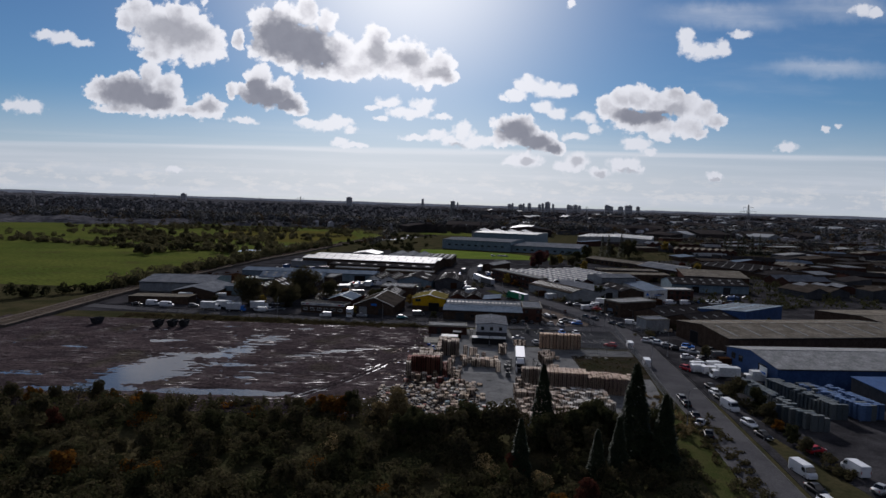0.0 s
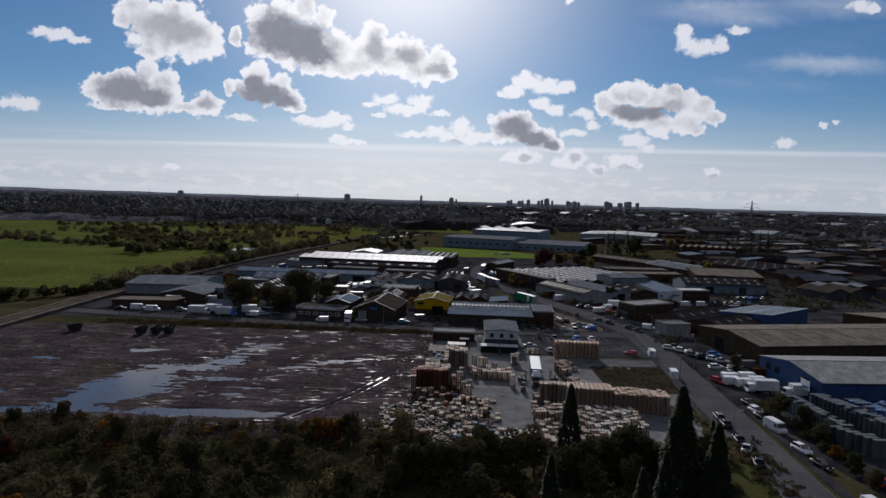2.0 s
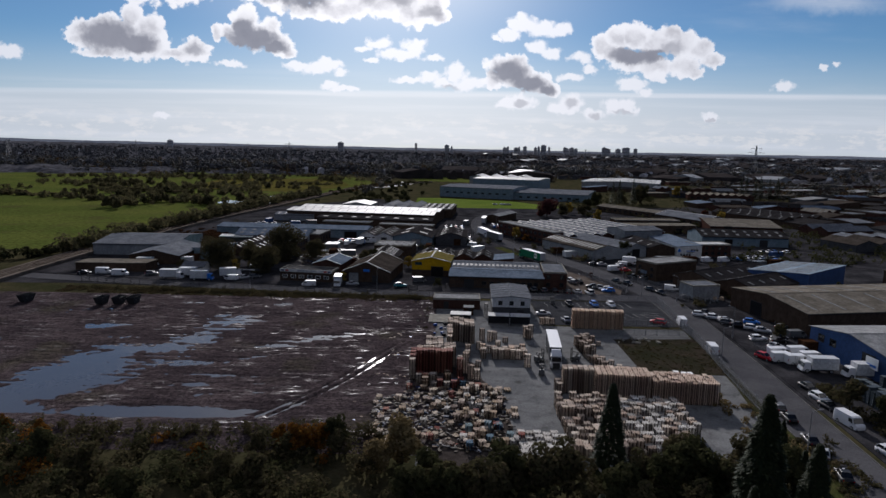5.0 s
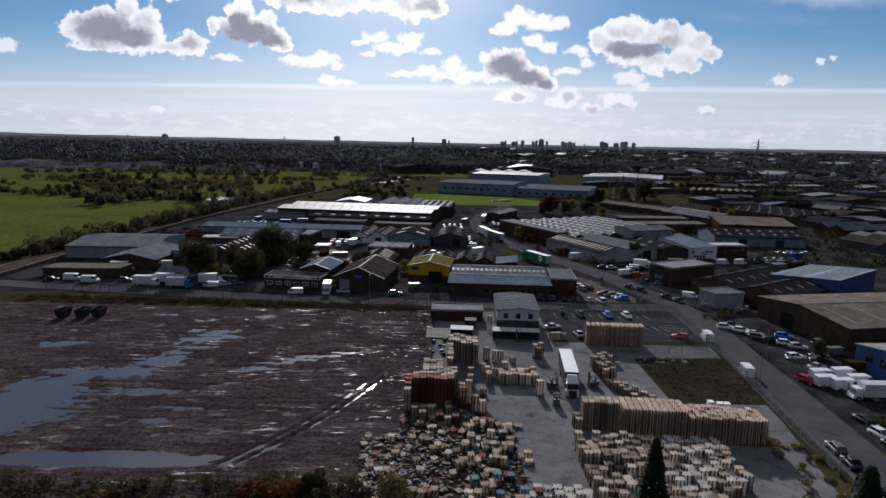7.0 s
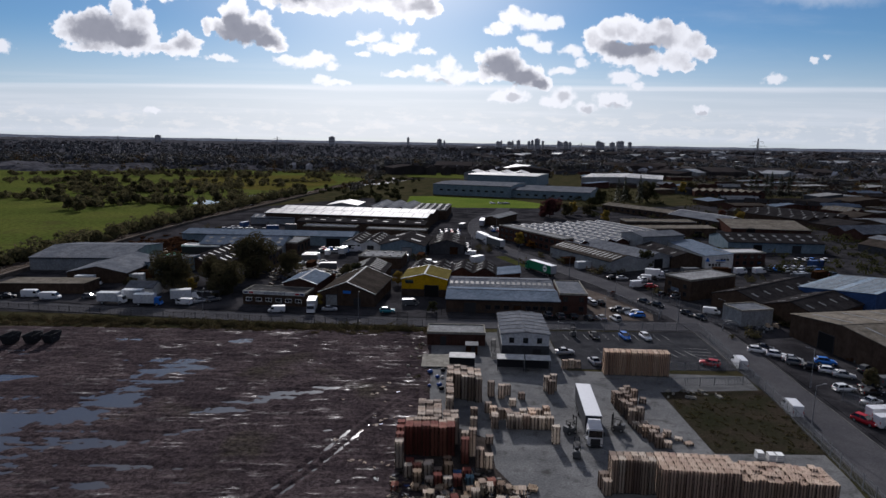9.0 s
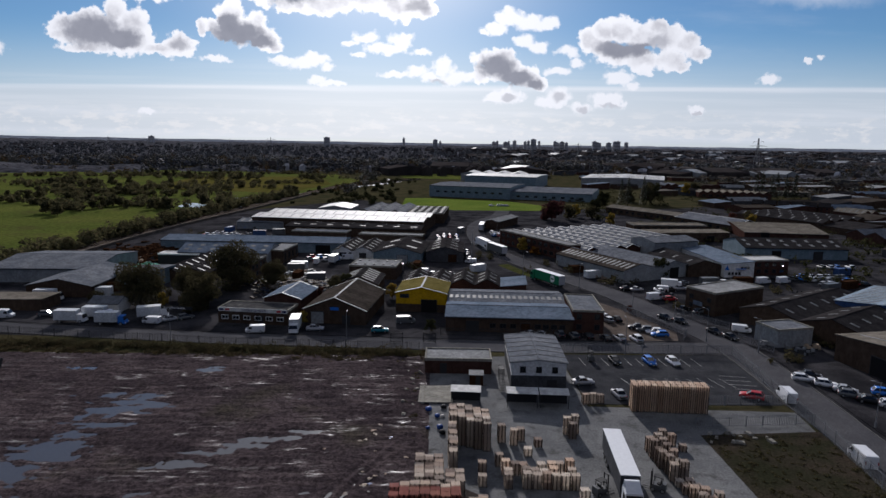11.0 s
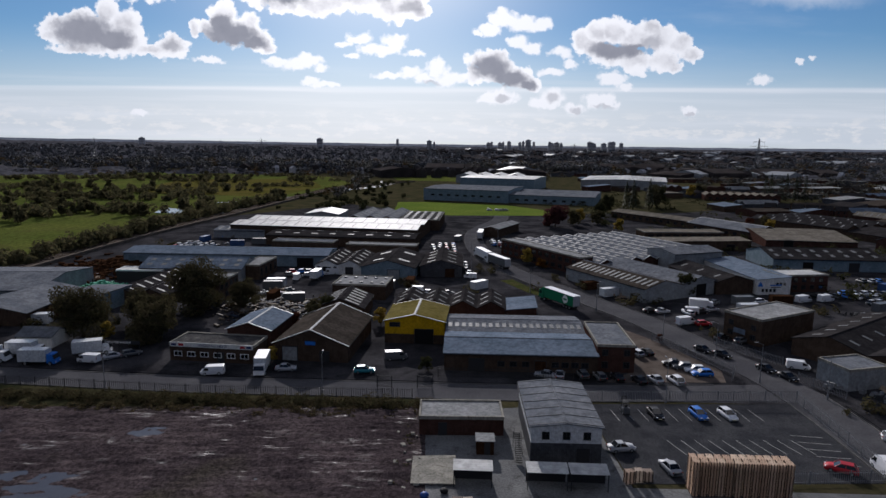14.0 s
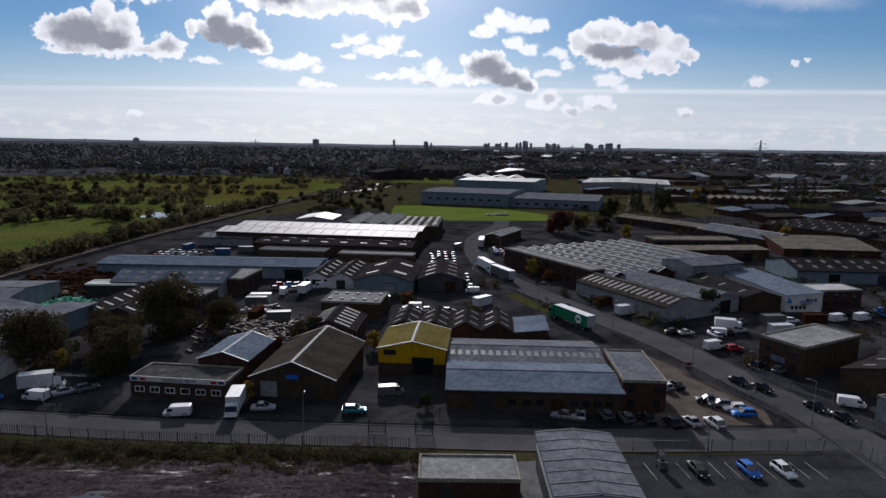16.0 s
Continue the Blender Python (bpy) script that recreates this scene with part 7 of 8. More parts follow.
    part("windscreen", Geo().hull([(0.285 * L, -w * 0.84, H * 0.9), (0.375 * L, -w * 0.9, H * 0.585), (0.375 * L, w * 0.9, H * 0.585), (0.285 * L, w * 0.84, H * 0.9)], [(0.305 * L, -w * 0.82, H * 0.9), (0.392 * L, -w * 0.88, H * 0.585), (0.392 * L, w * 0.88, H * 0.585), (0.305 * L, w * 0.82, H * 0.9)]), "glass", t)
    for s in (-1, 1):
        part("window", Geo().hull([(0.14 * L, s * w * 0.99, H * 0.58), (0.33 * L, s * w * 0.98, H * 0.58), (0.27 * L, s * w * 0.93, H * 0.86), (0.14 * L, s * w * 0.93, H * 0.86)], [(0.14 * L, s * w * 1.012, H * 0.58), (0.33 * L, s * w * 1.0, H * 0.58), (0.27 * L, s * w * 0.955, H * 0.86), (0.14 * L, s * w * 0.955, H * 0.86)]), "glass", t)
        part("headlight", Geo().box(0.465 * L, s * w * 0.7, 0.75, 0.16, w * 0.3, 0.2), "lamp_clear", t)
        part("tail_light", Geo().box(-0.495 * L, s * w * 0.86, 0.9, 0.08, 0.14, 0.5), "lamp_red", t)
        part("mirror", Geo().box(0.3 * L, s * (w + 0.1), 1.2, 0.14, 0.16, 0.28), "dark_steel", t)
    part("bumper", Geo().box(0.475 * L, 0, 0.28, 0.22, W * 0.92, 0.26), "dark_steel", t)
    add_wheels(t, [(x * L, s * (w - 0.12)) for x in (-0.3, 0.3) for s in (-1, 1)], 0.34, 0.22)
    return t


def lorry_kind(paint, box, label, L=7.6, W=2.4, H=3.3):
    t = thing("lorry", label, "lorry", 0, -420, 0)
    w = W / 2
    part("cargo_box", Geo().box(-0.12 * L, 0, 0.85, 0.74 * L, W, H - 0.85), box, t)
    cab = Geo().hull([(0.27 * L, -w * 0.95, 0.45), (0.5 * L, -w * 0.9, 0.45), (0.5 * L, w * 0.9, 0.45), (0.27 * L, w * 0.95, 0.45)], [(0.27 * L, -w * 0.86, 2.35), (0.42 * L, -w * 0.82, 2.35), (0.42 * L, w * 0.82, 2.35), (0.27 * L, w * 0.86, 2.35)])
    part("cab", cab, paint, t)
    part("windscreen", Geo().hull([(0.462 * L, -w * 0.82, 1.35), (0.482 * L, -w * 0.82, 1.35), (0.482 * L, w * 0.82, 1.35), (0.462 * L, w * 0.82, 1.35)], [(0.43 * L, -w * 0.78, 2.15), (0.446 * L, -w * 0.78, 2.15), (0.446 * L, w * 0.78, 2.15), (0.43 * L, w * 0.78, 2.15)]), "glass", t)
    part("chassis", Geo().box(-0.1 * L, 0, 0.5, 0.78 * L, 0.9, 0.34), "dark_steel", t)
    for s in (-1, 1):
        part("headlight", Geo().box(0.497 * L, s * w * 0.65, 0.65, 0.06, 0.3, 0.18), "lamp_clear", t)
    add_wheels(t, [(x * L, s * (w - 0.16)) for x in (-0.3, 0.36) for s in (-1, 1)], 0.45, 0.28)
    return t


def artic(x, y, turn, paint, side, roof, label, logo=False, gap=1.0):
    """A tractor unit with a curtain-sided trailer; the cab points along local x."""
    t = thing("articulated_lorry", label, "lorry", x, y, 0.05, turn)
    part("trailer_side", Geo().box(-1.4, 0, 1.1, 13.4, 2.5, 2.9), side, t)
    part("trailer_roof", Geo().box(-1.4, 0, 4.0, 13.5, 2.56, 0.1), roof, t)
    part("rear_door", Geo().box(-8.14, 0, 1.15, 0.08, 2.4, 2.8), "paint_silver", t)
    part("chassis", Geo().box(-1.6, 0, 0.7, 12.6, 1.0, 0.36), "dark_steel", t)
    cab = Geo().hull([(5.9, -1.2, 0.5), (8.15, -1.16, 0.5), (8.15, 1.16, 0.5), (5.9, 1.2, 0.5)], [(5.9, -1.12, 3.1), (7.9, -1.08, 3.0), (7.9, 1.08, 3.0), (5.9, 1.12, 3.1)])
    part("cab", cab, paint, t)
    part("wind_deflector", Geo().hull([(5.9, -1.05, 3.1), (7.6, -1.0, 3.05), (7.6, 1.0, 3.05), (5.9, 1.05, 3.1)], [(5.9, -0.95, 3.85), (6.3, -0.9, 3.85), (6.3, 0.9, 3.85), (5.9, 0.95, 3.85)]), paint, t)
    part("windscreen", Geo().hull([(8.06, -1.04, 1.75), (8.12, -1.04, 1.75), (8.12, 1.04, 1.75), (8.06, 1.04, 1.75)], [(7.92, -1.0, 2.75), (7.98, -1.0, 2.75), (7.98, 1.0, 2.75), (7.92, 1.0, 2.75)]), "glass", t)
    part("grille", Geo().box(8.16, 0, 0.7, 0.06, 1.5, 0.85), "dark_steel", t)
    part("bumper", Geo().box(8.2, 0, 0.35, 0.25, 2.3, 0.35), "dark_steel", t)
    for s in (-1, 1):
        part("headlight", Geo().box(8.3, s * 0.9, 0.45, 0.06, 0.36, 0.2), "lamp_clear", t)
        part("side_window", Geo().box(7.2, s * 1.125, 1.85, 0.9, 0.1, 0.8), "glass", t)
        part("mirror", Geo().box(7.9, s * 1.32, 1.9, 0.14, 0.2, 0.7), "dark_steel", t)
        if logo:
            disc = Geo()
            disc.tube((-4.6, s * 1.24, 2.55), (-4.6, s * 1.28, 2.55), 1.15, sides=24)
            mark = part("emblem", disc, "trim", t, "plain white oval emblem")
            part("emblem_bar", Geo().box(-4.6, s * 1.3, 2.3, 1.5, 0.04, 0.5), "paint_green", mark)
    add_wheels(t, [(wx, s * 1.05) for wx in (-6.6, -5.3, -4.0, 5.2, 7.3) for s in (-1, 1)], 0.5, 0.34)
    return t


def forklift_kind():
    t = thing("forklift", "dark forklift truck with raised mast in the yard", "forklift", 0, -420, 0)
    part("body", Geo().box(-0.35, 0, 0.25, 1.7, 1.1, 0.75).box(-0.95, 0, 0.35, 0.6, 1.1, 0.95), "paint_grey", t)
    cage = Geo()
    for sx in (-0.75, 0.35):
        for s in (-0.5, 0.5):
            cage.tube((sx, s, 0.95), (sx * 0.85, s * 0.9, 2.1), 0.05, sides=4)
    cage.box(-0.2, 0, 2.08, 1.25, 1.0, 0.07)
    part("overhead_guard", cage, "dark_steel", t)
    mast = Geo()
    for s in (-0.38, 0.38):
        mast.box(0.72, s, 0.1, 0.14, 0.1, 2.7)
    for z in (0.4, 1.4, 2.6):
        mast.box(0.72, 0, z, 0.1, 0.8, 0.1)
    part("mast", mast, "dark_steel", t)
    for s in (-0.28, 0.28):
        part("fork", Geo().box(1.35, s, 0.12, 1.15, 0.12, 0.05), "dark_steel", t)
    part("seat", Geo().box(-0.3, 0, 1.0, 0.5, 0.5, 0.14).box(-0.55, 0, 1.1, 0.14, 0.5, 0.5), "tyre", t)
    add_wheels(t, [(x, s * 0.48) for x in (-0.85, 0.45) for s in (-1, 1)], 0.32, 0.2)
    return t


def park(kind, x, y, turn, z=0.025, group="parked cars"):
    ob = copy_thing(kind, pose(x, y, z, 0, 0, turn))
    ob["group"] = group
    return ob


def build_vehicles():
    C = {c: car_kind("paint_" + c, f"{c} hatchback car parked on asphalt", boot=c in ("black", "silver")) for c in ("white", "silver", "black", "blue", "red", "grey", "teal")}
    far_cars = {c: car_kind("paint_" + c, f"{c} car parked deep in the estate", far=True) for c in ("white", "silver", "black", "blue", "red", "grey")}
    suv = car_kind("paint_white", "white sport utility car parked in the bays", 4.5, 1.86, 1.68)
    van = van_kind("paint_white", "white panel van parked at the roadside")
    small_van = van_kind("paint_white", "small white van parked on the street", 4.5, 1.8, 1.85)
    dark_van = van_kind("paint_grey", "dark grey van parked by a shed", 4.9, 1.9, 1.95)
    box = lorry_kind("paint_white", "clad_white", "white box lorry parked by the street")
    box_blue = lorry_kind("paint_blue", "clad_white", "white box lorry with a blue cab")
    fork = forklift_kind()
    motorhome = lorry_kind("paint_white", "paint_white", "white motorhome beside the warehouse", 6.8, 2.3, 3.0)
    spots = [  # the car park and forecourt
        ("blue", 45.6, 220.6, -84), ("white", 50.6, 220.4, -84), ("black", 38.2, 220.8, -86), ("silver", 28.6, 208.6, 8), ("silver", 33.8, 202.6, 98), ("red", 58.4, 202.2, 150),
        ("black", 40.6, 236.4, 100), ("silver", 44.0, 236.8, 102), ("black", 51.0, 246.2, 172), ("grey", 52.4, 244.2, 174), ("white", 54.2, 242.4, 176), ("blue", 54.8, 240.2, 178),
        ("white", 45.4, 252.8, 108), ("black", 47.8, 253.4, 108), ("white", 45.0, 256.0, 110), ("grey", 30.2, 239.6, 95), ("black", 36.8, 238.0, 95), ("grey", 33.4, 238.4, 95), ("silver", 22.6, 239.2, 160), ("silver", 25.6, 239.2, 75),
        # along the road past the corner
        ("black", 61.6, 255.6, -68), ("black", 64.4, 252.0, -66), ("black", 69.4, 243.0, -72), ("black", 71.4, 238.4, -76), ("black", 70.2, 264.8, 30), ("grey", 73.6, 262.0, 32), ("red", 70.8, 276.4, 8), ("silver", 64.6, 288.6, 15), ("black", 61.5, 289.5, 12), ("white", 71.2, 286.8, 100), ("black", 75.4, 288.4, 10), ("silver", 79.5, 291.0, 15), ("grey", 84.0, 299.0, 40),
        # beside the great hall
        ("white", 73.4, 211.4, -20), ("black", 75.8, 213.2, -25), ("white", 76.2, 208.4, -25), ("silver", 78.0, 205.4, -28), ("grey", 77.6, 203.2, -28), ("black", 79.4, 200.6, -30), ("blue", 84.6, 204.2, -20), ("white", 82.0, 198.4, -25), ("silver", 83.4, 196.0, -25), ("white", 78.8, 188.8, 5), ("black", 84.4, 189.6, 5), ("black", 83.0, 187.0, 5), ("red", 73.2, 174.4, -65), ("silver", 79.8, 182.4, 20), ("grey", 90.4, 199.8, 30),
        # the lower road
        ("black", 72.6, 156.0, -82), ("white", 71.7, 150.6, -82), ("black", 71.0, 146.6, -82), ("white", 69.6, 128.6, -80), ("black", 69.2, 121.6, -80), ("black", 65.7, 97.0, -82), ("white", 64.9, 92.0, -82), ("red", 75.6, 114.6, 20), ("silver", 77.0, 98.0, 30), ("white", 79.0, 94.5, 30), ("blue", 82.6, 91.0, 30), ("silver", 88.0, 104.0, 20), ("blue", 93.0, 108.0, 20),
        ("black", 60.8, 141.2, 84), ("black", 59.6, 132.6, 82), ("silver", 59.0, 128.0, 60), ("black", 58.0, 121.4, 75), ("grey", 61.3, 145.8, 84),
        # beyond the lot
        ("teal", -13.6, 241.6, 4), ("silver", -67.6, 249.6, 40), ("grey", -64.6, 251.4, 40), ("silver", -29.6, 242.6, 5), ("grey", -101.0, 253.0, 10), ("black", -124.0, 252.0, 15),
    ]
    for c, x, y, a in spots:
        park(C[c], x, y, a)
    park(suv, 47.8, 236.4, 100)
    r = random.Random(8)
    colours = ["white", "silver", "black", "grey", "silver", "blue", "red", "white"]
    for x0, y0, nx, ny, a in ((2, 376, 4, 6, 80), (13.5, 340, 1, 4, 95), (-6, 309, 5, 1, 5), (-48, 335, 3, 2, 20), (30, 400, 3, 4, 60), (118, 440, 7, 2, 80), (-100, 425, 8, 2, 75), (132, 300, 6, 3, 20), (96, 300, 4, 1, 10), (120, 308, 5, 1, 100), (-110, 392, 6, 3, 60), (40, 562, 6, 1, 10), (150, 330, 5, 1, 95)):
        for i in range(nx):
            for j in range(ny):
                if r.random() < 0.82:
                    park(far_cars[r.choice(colours)], x0 + i * 2.9 + r.uniform(-0.4, 0.4), y0 + j * 5.6 + r.uniform(-0.6, 0.6), a + r.uniform(-6, 6))
    for k, x, y, a in ((van, 64.6, 201.8, 82), (van, 63.0, 178.6, 82), (van, 70.3, 139.6, -82), (van, 67.4, 104.0, -82), (van, 76.6, 173.0, 5), (van, 79.0, 171.4, 3), (van, 77.6, 176.4, 5), (van, 82.6, 177.4, 5), (van, 83.4, 173.6, 4), (small_van, -43.6, 240.4, -172), (small_van, -4.4, 312.6, 175), (van, 66.6, 277.4, 20), (van, 120.0, 303.0, 20), (van, 112.5, 302.0, 20), (van, -118.0, 253.6, 5), (van, -111.0, 251.0, 5), (small_van, -71.4, 247.2, 172), (dark_van, -7.6, 249.6, 10), (small_van, 14.0, 333.5, 175), (dark_van, 90.0, 192.0, 10), (van, -45.0, 330.0, 90), (van, -35.0, 338.0, 200), (small_van, 72.4, 288.6, 165), (small_van, 77.0, 244.4, -22), (van, 77.4, 105.6, 95)):
        park(k, x, y, a, group="parked vans")
    for k, x, y, a in ((box, -91.6, 247.4, 0), (box_blue, -80.8, 246.0, 0), (box, -110.0, 269.0, 0), (box, -34.4, 242.4, -85), (box, 88.0, 163.4, 178), (box, 80.6, 166.6, 178), (motorhome, 77.5, 293.0, -20), (box, -86.5, 251.0, 0), (box, -73.2, 252.2, 20), (box_blue, -38.5, 331.0, 80)):
        park(k, x, y, a, group="parked lorries")
    for x, y, a in ((21.9, 169.6, 30), (29.6, 170.6, 150), (21.1, 161.8, 80), (33.4, 222.4, 90)):
        park(fork, x, y, a, 0.04, "forklifts")
    artic(25.3, 172.4, -95.5, "paint_white", "clad_dark", "paint_white", "white articulated lorry parked in the pallet yard")
    artic(37.4, 298.2, 116, "paint_green", "paint_green", "paint_white", "green curtain-sided articulated lorry on the road", True)
    artic(25.8, 356.0, 112, "paint_white", "paint_grey", "paint_white", "grey articulated lorry queued at the bend")
    artic(21.6, 371.0, 104, "paint_white", "paint_white", "paint_white", "white articulated lorry queued at the bend")
    artic(25.5, 428.0, 82, "paint_grey", "paint_grey", "paint_white", "dark articulated lorry beyond the bend")
    for k in [*C.values(), *far_cars.values(), suv, van, small_van, dark_van, box, box_blue, fork, motorhome]:
        for o in (*k.children_recursive, k):
            bpy.data.objects.remove(o)


build_vehicles()


# ---- fences, lamps, signs and small things ----
def fence(points, height, label, gap=0.3, material="steel"):
    f = thing("fence", label, "fence", 0, 0, 0.05)
    post = Geo().box(0, 0, 0, 0.09, 0.09, height + 0.1).mesh("post", material)
    pales, rails = Geo(), Geo()
    pts = [Vector(p) for p in points]
    for a, b in zip(pts, pts[1:]):
        d = b - a
        n = max(int(d.length / 2.75), 1)
        turn = math.degrees(math.atan2(d.y, d.x))
        for i in range(n + 1):
            p = a + d * i / n
            ob = part("post", post, None, f)
            ob.matrix_basis = pose(p.x, p.y, 0, 0, 0, turn)
        for h in (0.35, height - 0.3):
            rails.box((a.x + b.x) / 2, (a.y + b.y) / 2, h, d.length, 0.05, 0.05, turn)
        m = int(d.length / gap)
        for i in range(m):
            p = a + d * (i + 0.5) / m
            pales.box(p.x, p.y, 0.05, 0.07, 0.02, height, turn)
    part("rail", rails, material, f)
    ob = part("paling", pales, material, f)
    ob["kind"] = "stuff"
    return f


def lamp_kind():
    t = thing("street_lamp", "tall grey steel street lamp column", "street lamp", 0, -420, 0, 0, "street lamps")
    part("column", Geo().tube((0, 0, 0), (0, 0, 8.0), 0.09, 0.05, 8), "steel", t)
    part("arm", Geo().tube((0, 0, 7.9), (1.1, 0, 8.25), 0.04, 0.035, 6), "steel", t)
    part("lantern", Geo().hull([(1.0, -0.13, 8.2), (1.7, -0.1, 8.28), (1.7, 0.1, 8.28), (1.0, 0.13, 8.2)], [(1.0, -0.1, 8.34), (1.65, -0.07, 8.38), (1.65, 0.07, 8.38), (1.0, 0.1, 8.34)]), "steel", t)
    part("base", Geo().box(0, 0, 0, 0.24, 0.24, 1.2), "steel", t)
    return t


def lettering(parent, words, x, y, z, size, material):
    """Raised letters that face local -y."""
    curve = bpy.data.curves.new("lettering", "FONT")
    curve.body, curve.size, curve.align_x, curve.extrude = words, size, "CENTER", 0.015
    probe = bpy.data.objects.new("lettering", curve)
    scene.collection.objects.link(probe)
    me = bpy.data.meshes.new_from_object(probe.evaluated_get(bpy.context.evaluated_depsgraph_get()))
    bpy.data.objects.remove(probe)
    me.materials.clear()
    me.materials.append(M[material])
    ob = part("lettering", me, None, parent)
    ob.matrix_basis = pose(x, y, z, 90, 0, 0)
    return ob


def skip_kind():
    t = thing("waste_skip", "dark steel waste skip on the mud", "skip", 0, -420, 0, 0, "waste skips")
    lo = [(-1.3, -0.9, 0.12), (1.3, -0.9, 0.12), (1.3, 0.9, 0.12), (-1.3, 0.9, 0.12)]
    hi = [(-2.1, -1.15, 2.1), (2.1, -1.15, 2.1), (2.1, 1.15, 2.1), (-2.1, 1.15, 2.1)]
    g = Geo()
    inner = lambda ring, k, z: [(x * k, y * k, zz + z) for x, y, zz in ring]
    a, b, c, d = lo, hi, inner(hi, 0.95, 0), inner(lo, 0.93, 0.08)
    for p, q in ((a, b), (b, c), (c, d)):
        for i in range(4):
            j = (i + 1) % 4
            g.face(p[i], p[j], q[j], q[i])
    g.face(*d)
    g.face(*reversed(a))
    part("shell", g, "dark_steel", t)
    rim = Geo()
    for i in range(4):
        rim.tube(hi[i], hi[(i + 1) % 4], 0.06, sides=5)
    part("rim", rim, "dark_steel", t)
    for s in (-1, 1):
        part("lug", Geo().tube((s * 0.8, -1.3, 1.3), (s * 0.8, -0.95, 1.3), 0.07, sides=6), "steel", t)
    return t


def build_fixtures():
    fence([(66.2, 226.6), (64.6, 210), (63.6, 199.6), (62.4, 184), (60.4, 168), (58.8, 156), (57.0, 138)], 2.3, "grey steel palisade fence along the road")
    fence([(27.6, 227.0), (46, 226.8), (66.2, 226.6)], 2.2, "grey steel palisade fence round the car park")
    fence([(42.6, 189.4), (63, 191.0)], 1.9, "grey mesh fence across the yard")
    fence([(40, 198.2), (63.4, 199.2)], 1.9, "grey mesh fence behind the car park")
    fence([(-3.6, 228.0), (-45, 230.0), (-80, 234.2), (-118, 239.6)], 2.0, "thin dark steel fence along the vacant lot", 0.4, material="dark_steel")
    fence([(1.2, 239.0), (28, 237.6)], 2.1, "dark railings before the brick factory", material="dark_steel")
    fence([(59.6, 237.4), (61.4, 240.4), (57.8, 250), (52.6, 263)], 1.9, "grey railings round the forecourt")
    fence([(66.4, 260.8), (70.2, 252.4), (74.6, 246.0)], 2.0, "grey fence before the corner offices")
    fence([(72.6, 237), (76.4, 228)], 2.0, "grey fence before the small unit")
    fence([(75.4, 184), (77.5, 178), (78, 166)], 2.2, "grey fence beside the van park")
    for x, s in ((-9.0, 1), (-1.4, 1)):
        g = thing("gate", "dark steel railing gate standing open", "gate", x, 233.4, 0.08, -4 * s)
        fr = Geo()
        for px in (-1.4, 1.4):
            fr.box(px, 0, 0, 0.14, 0.14, 2.5)
        for z in (0.25, 2.2):
            fr.box(0, 0, z, 2.8, 0.08, 0.08)
        part("gate_frame", fr, "dark_steel", g)
        bar = Geo().box(0, 0, 0.3, 0.05, 0.04, 2.1).mesh("bar", "dark_steel")
        for i in range(14):
            ob = part("bar", bar, None, g)
            ob.matrix_basis = pose(-1.25 + i * 0.19, 0, 0)
    lamp = lamp_kind()
    for x, y, a in ((42.2, 231.0 - 4.4, 90), (64.6, 236.4, 180), (62.4, 250.9, 180), (54.8, 262.0, 150), (31.4, 312.0, 0), (14.0, 330.0, 90), (62.0, 171.0, 0), (55.6, 126.5, 0), (72.8, 228.0, 180), (73.0, 190.0, 180), (-60.0, 231.0, 90), (-20.0, 229.3, 90), (46.4, 290.0, 40), (17.0, 372.0, 0), (30.8, 400.0, 180)):
        copy_thing(lamp, pose(x, y, 0.02, 0, 0, a))
    for o in (*lamp.children_recursive, lamp):
        bpy.data.objects.remove(o)
    skip = skip_kind()
    for x, y, a in ((-95.6, 210.6, 84), (-91.0, 211.2, 88), (-87.2, 211.8, 86), (-117.5, 211.5, 70)):
        copy_thing(skip, pose(x, y, 0.34, 0, 0, a))
    for o in (*skip.children_recursive, skip):
        bpy.data.objects.remove(o)
    # painted bays
    line = Geo().box(0, 0, 0, 0.1, 4.8, 0.006).mesh("bay_line", "line")
    for i in range(11):
        ob = new("bay_line", line)
        ob.matrix_basis = pose(31.4 + i * 2.46, 221.4, 0.052, 0, 0, 4)
        tagged(ob, "worn white painted bay line", "marking", kind="structure")
    for i in range(10):
        ob = new("bay_line", line)
        ob.matrix_basis = pose(37.5 + i * 2.2, 209.6, 0.052, 0, 0, 14)
        tagged(ob, "worn white painted bay line", "marking", kind="structure")
    for i in range(5):
        ob = new("bay_line", line)
        ob.matrix_basis = pose(60.0, 204.0 + i * 2.3, 0.052, 0, 0, 80)
        tagged(ob, "worn white painted bay line", "marking", kind="structure")
    # shop fascia, parking sign, trade unit sign
    s = thing("fascia_sign", "long white shop fascia with dark blue lettering", "sign", -46.13, 247.4, 3.1, -8.0)
    part("board", Geo().box(0, 0, 0, 18.2, 0.14, 0.95), "render_white", s)
    lettering(s, "WHOLESALE MEATS", 0.3, -0.1, 0.2, 0.72, "paint_navy")
    for x, m in ((-8.2, "paint_navy"), (-6.6, "paint_red"), (6.9, "paint_red"), (8.3, "paint_navy")):
        part("logo", Geo().box(x, -0.09, 0.2, 1.1, 0.03, 0.5), m, s)
    s = thing("parking_sign", "long dark board with pale lettering over parking", "sign", -67.8, 252.6, 2.2, -4)
    part("board", Geo().box(0, 0, 0, 9.5, 0.12, 0.8), "dark_steel", s)
    for x in (-4.6, 0, 4.6):
        part("post", Geo().box(x, 0.1, -2.15, 0.14, 0.14, 2.9), "dark_steel", s)
    lettering(s, "CUSTOMER PARKING", 0, -0.09, 0.18, 0.6, "trim")
    s = thing("unit_sign", "white wall sign with a dark triangle mark", "sign", 107.3, 311.5, 1.6, 3)
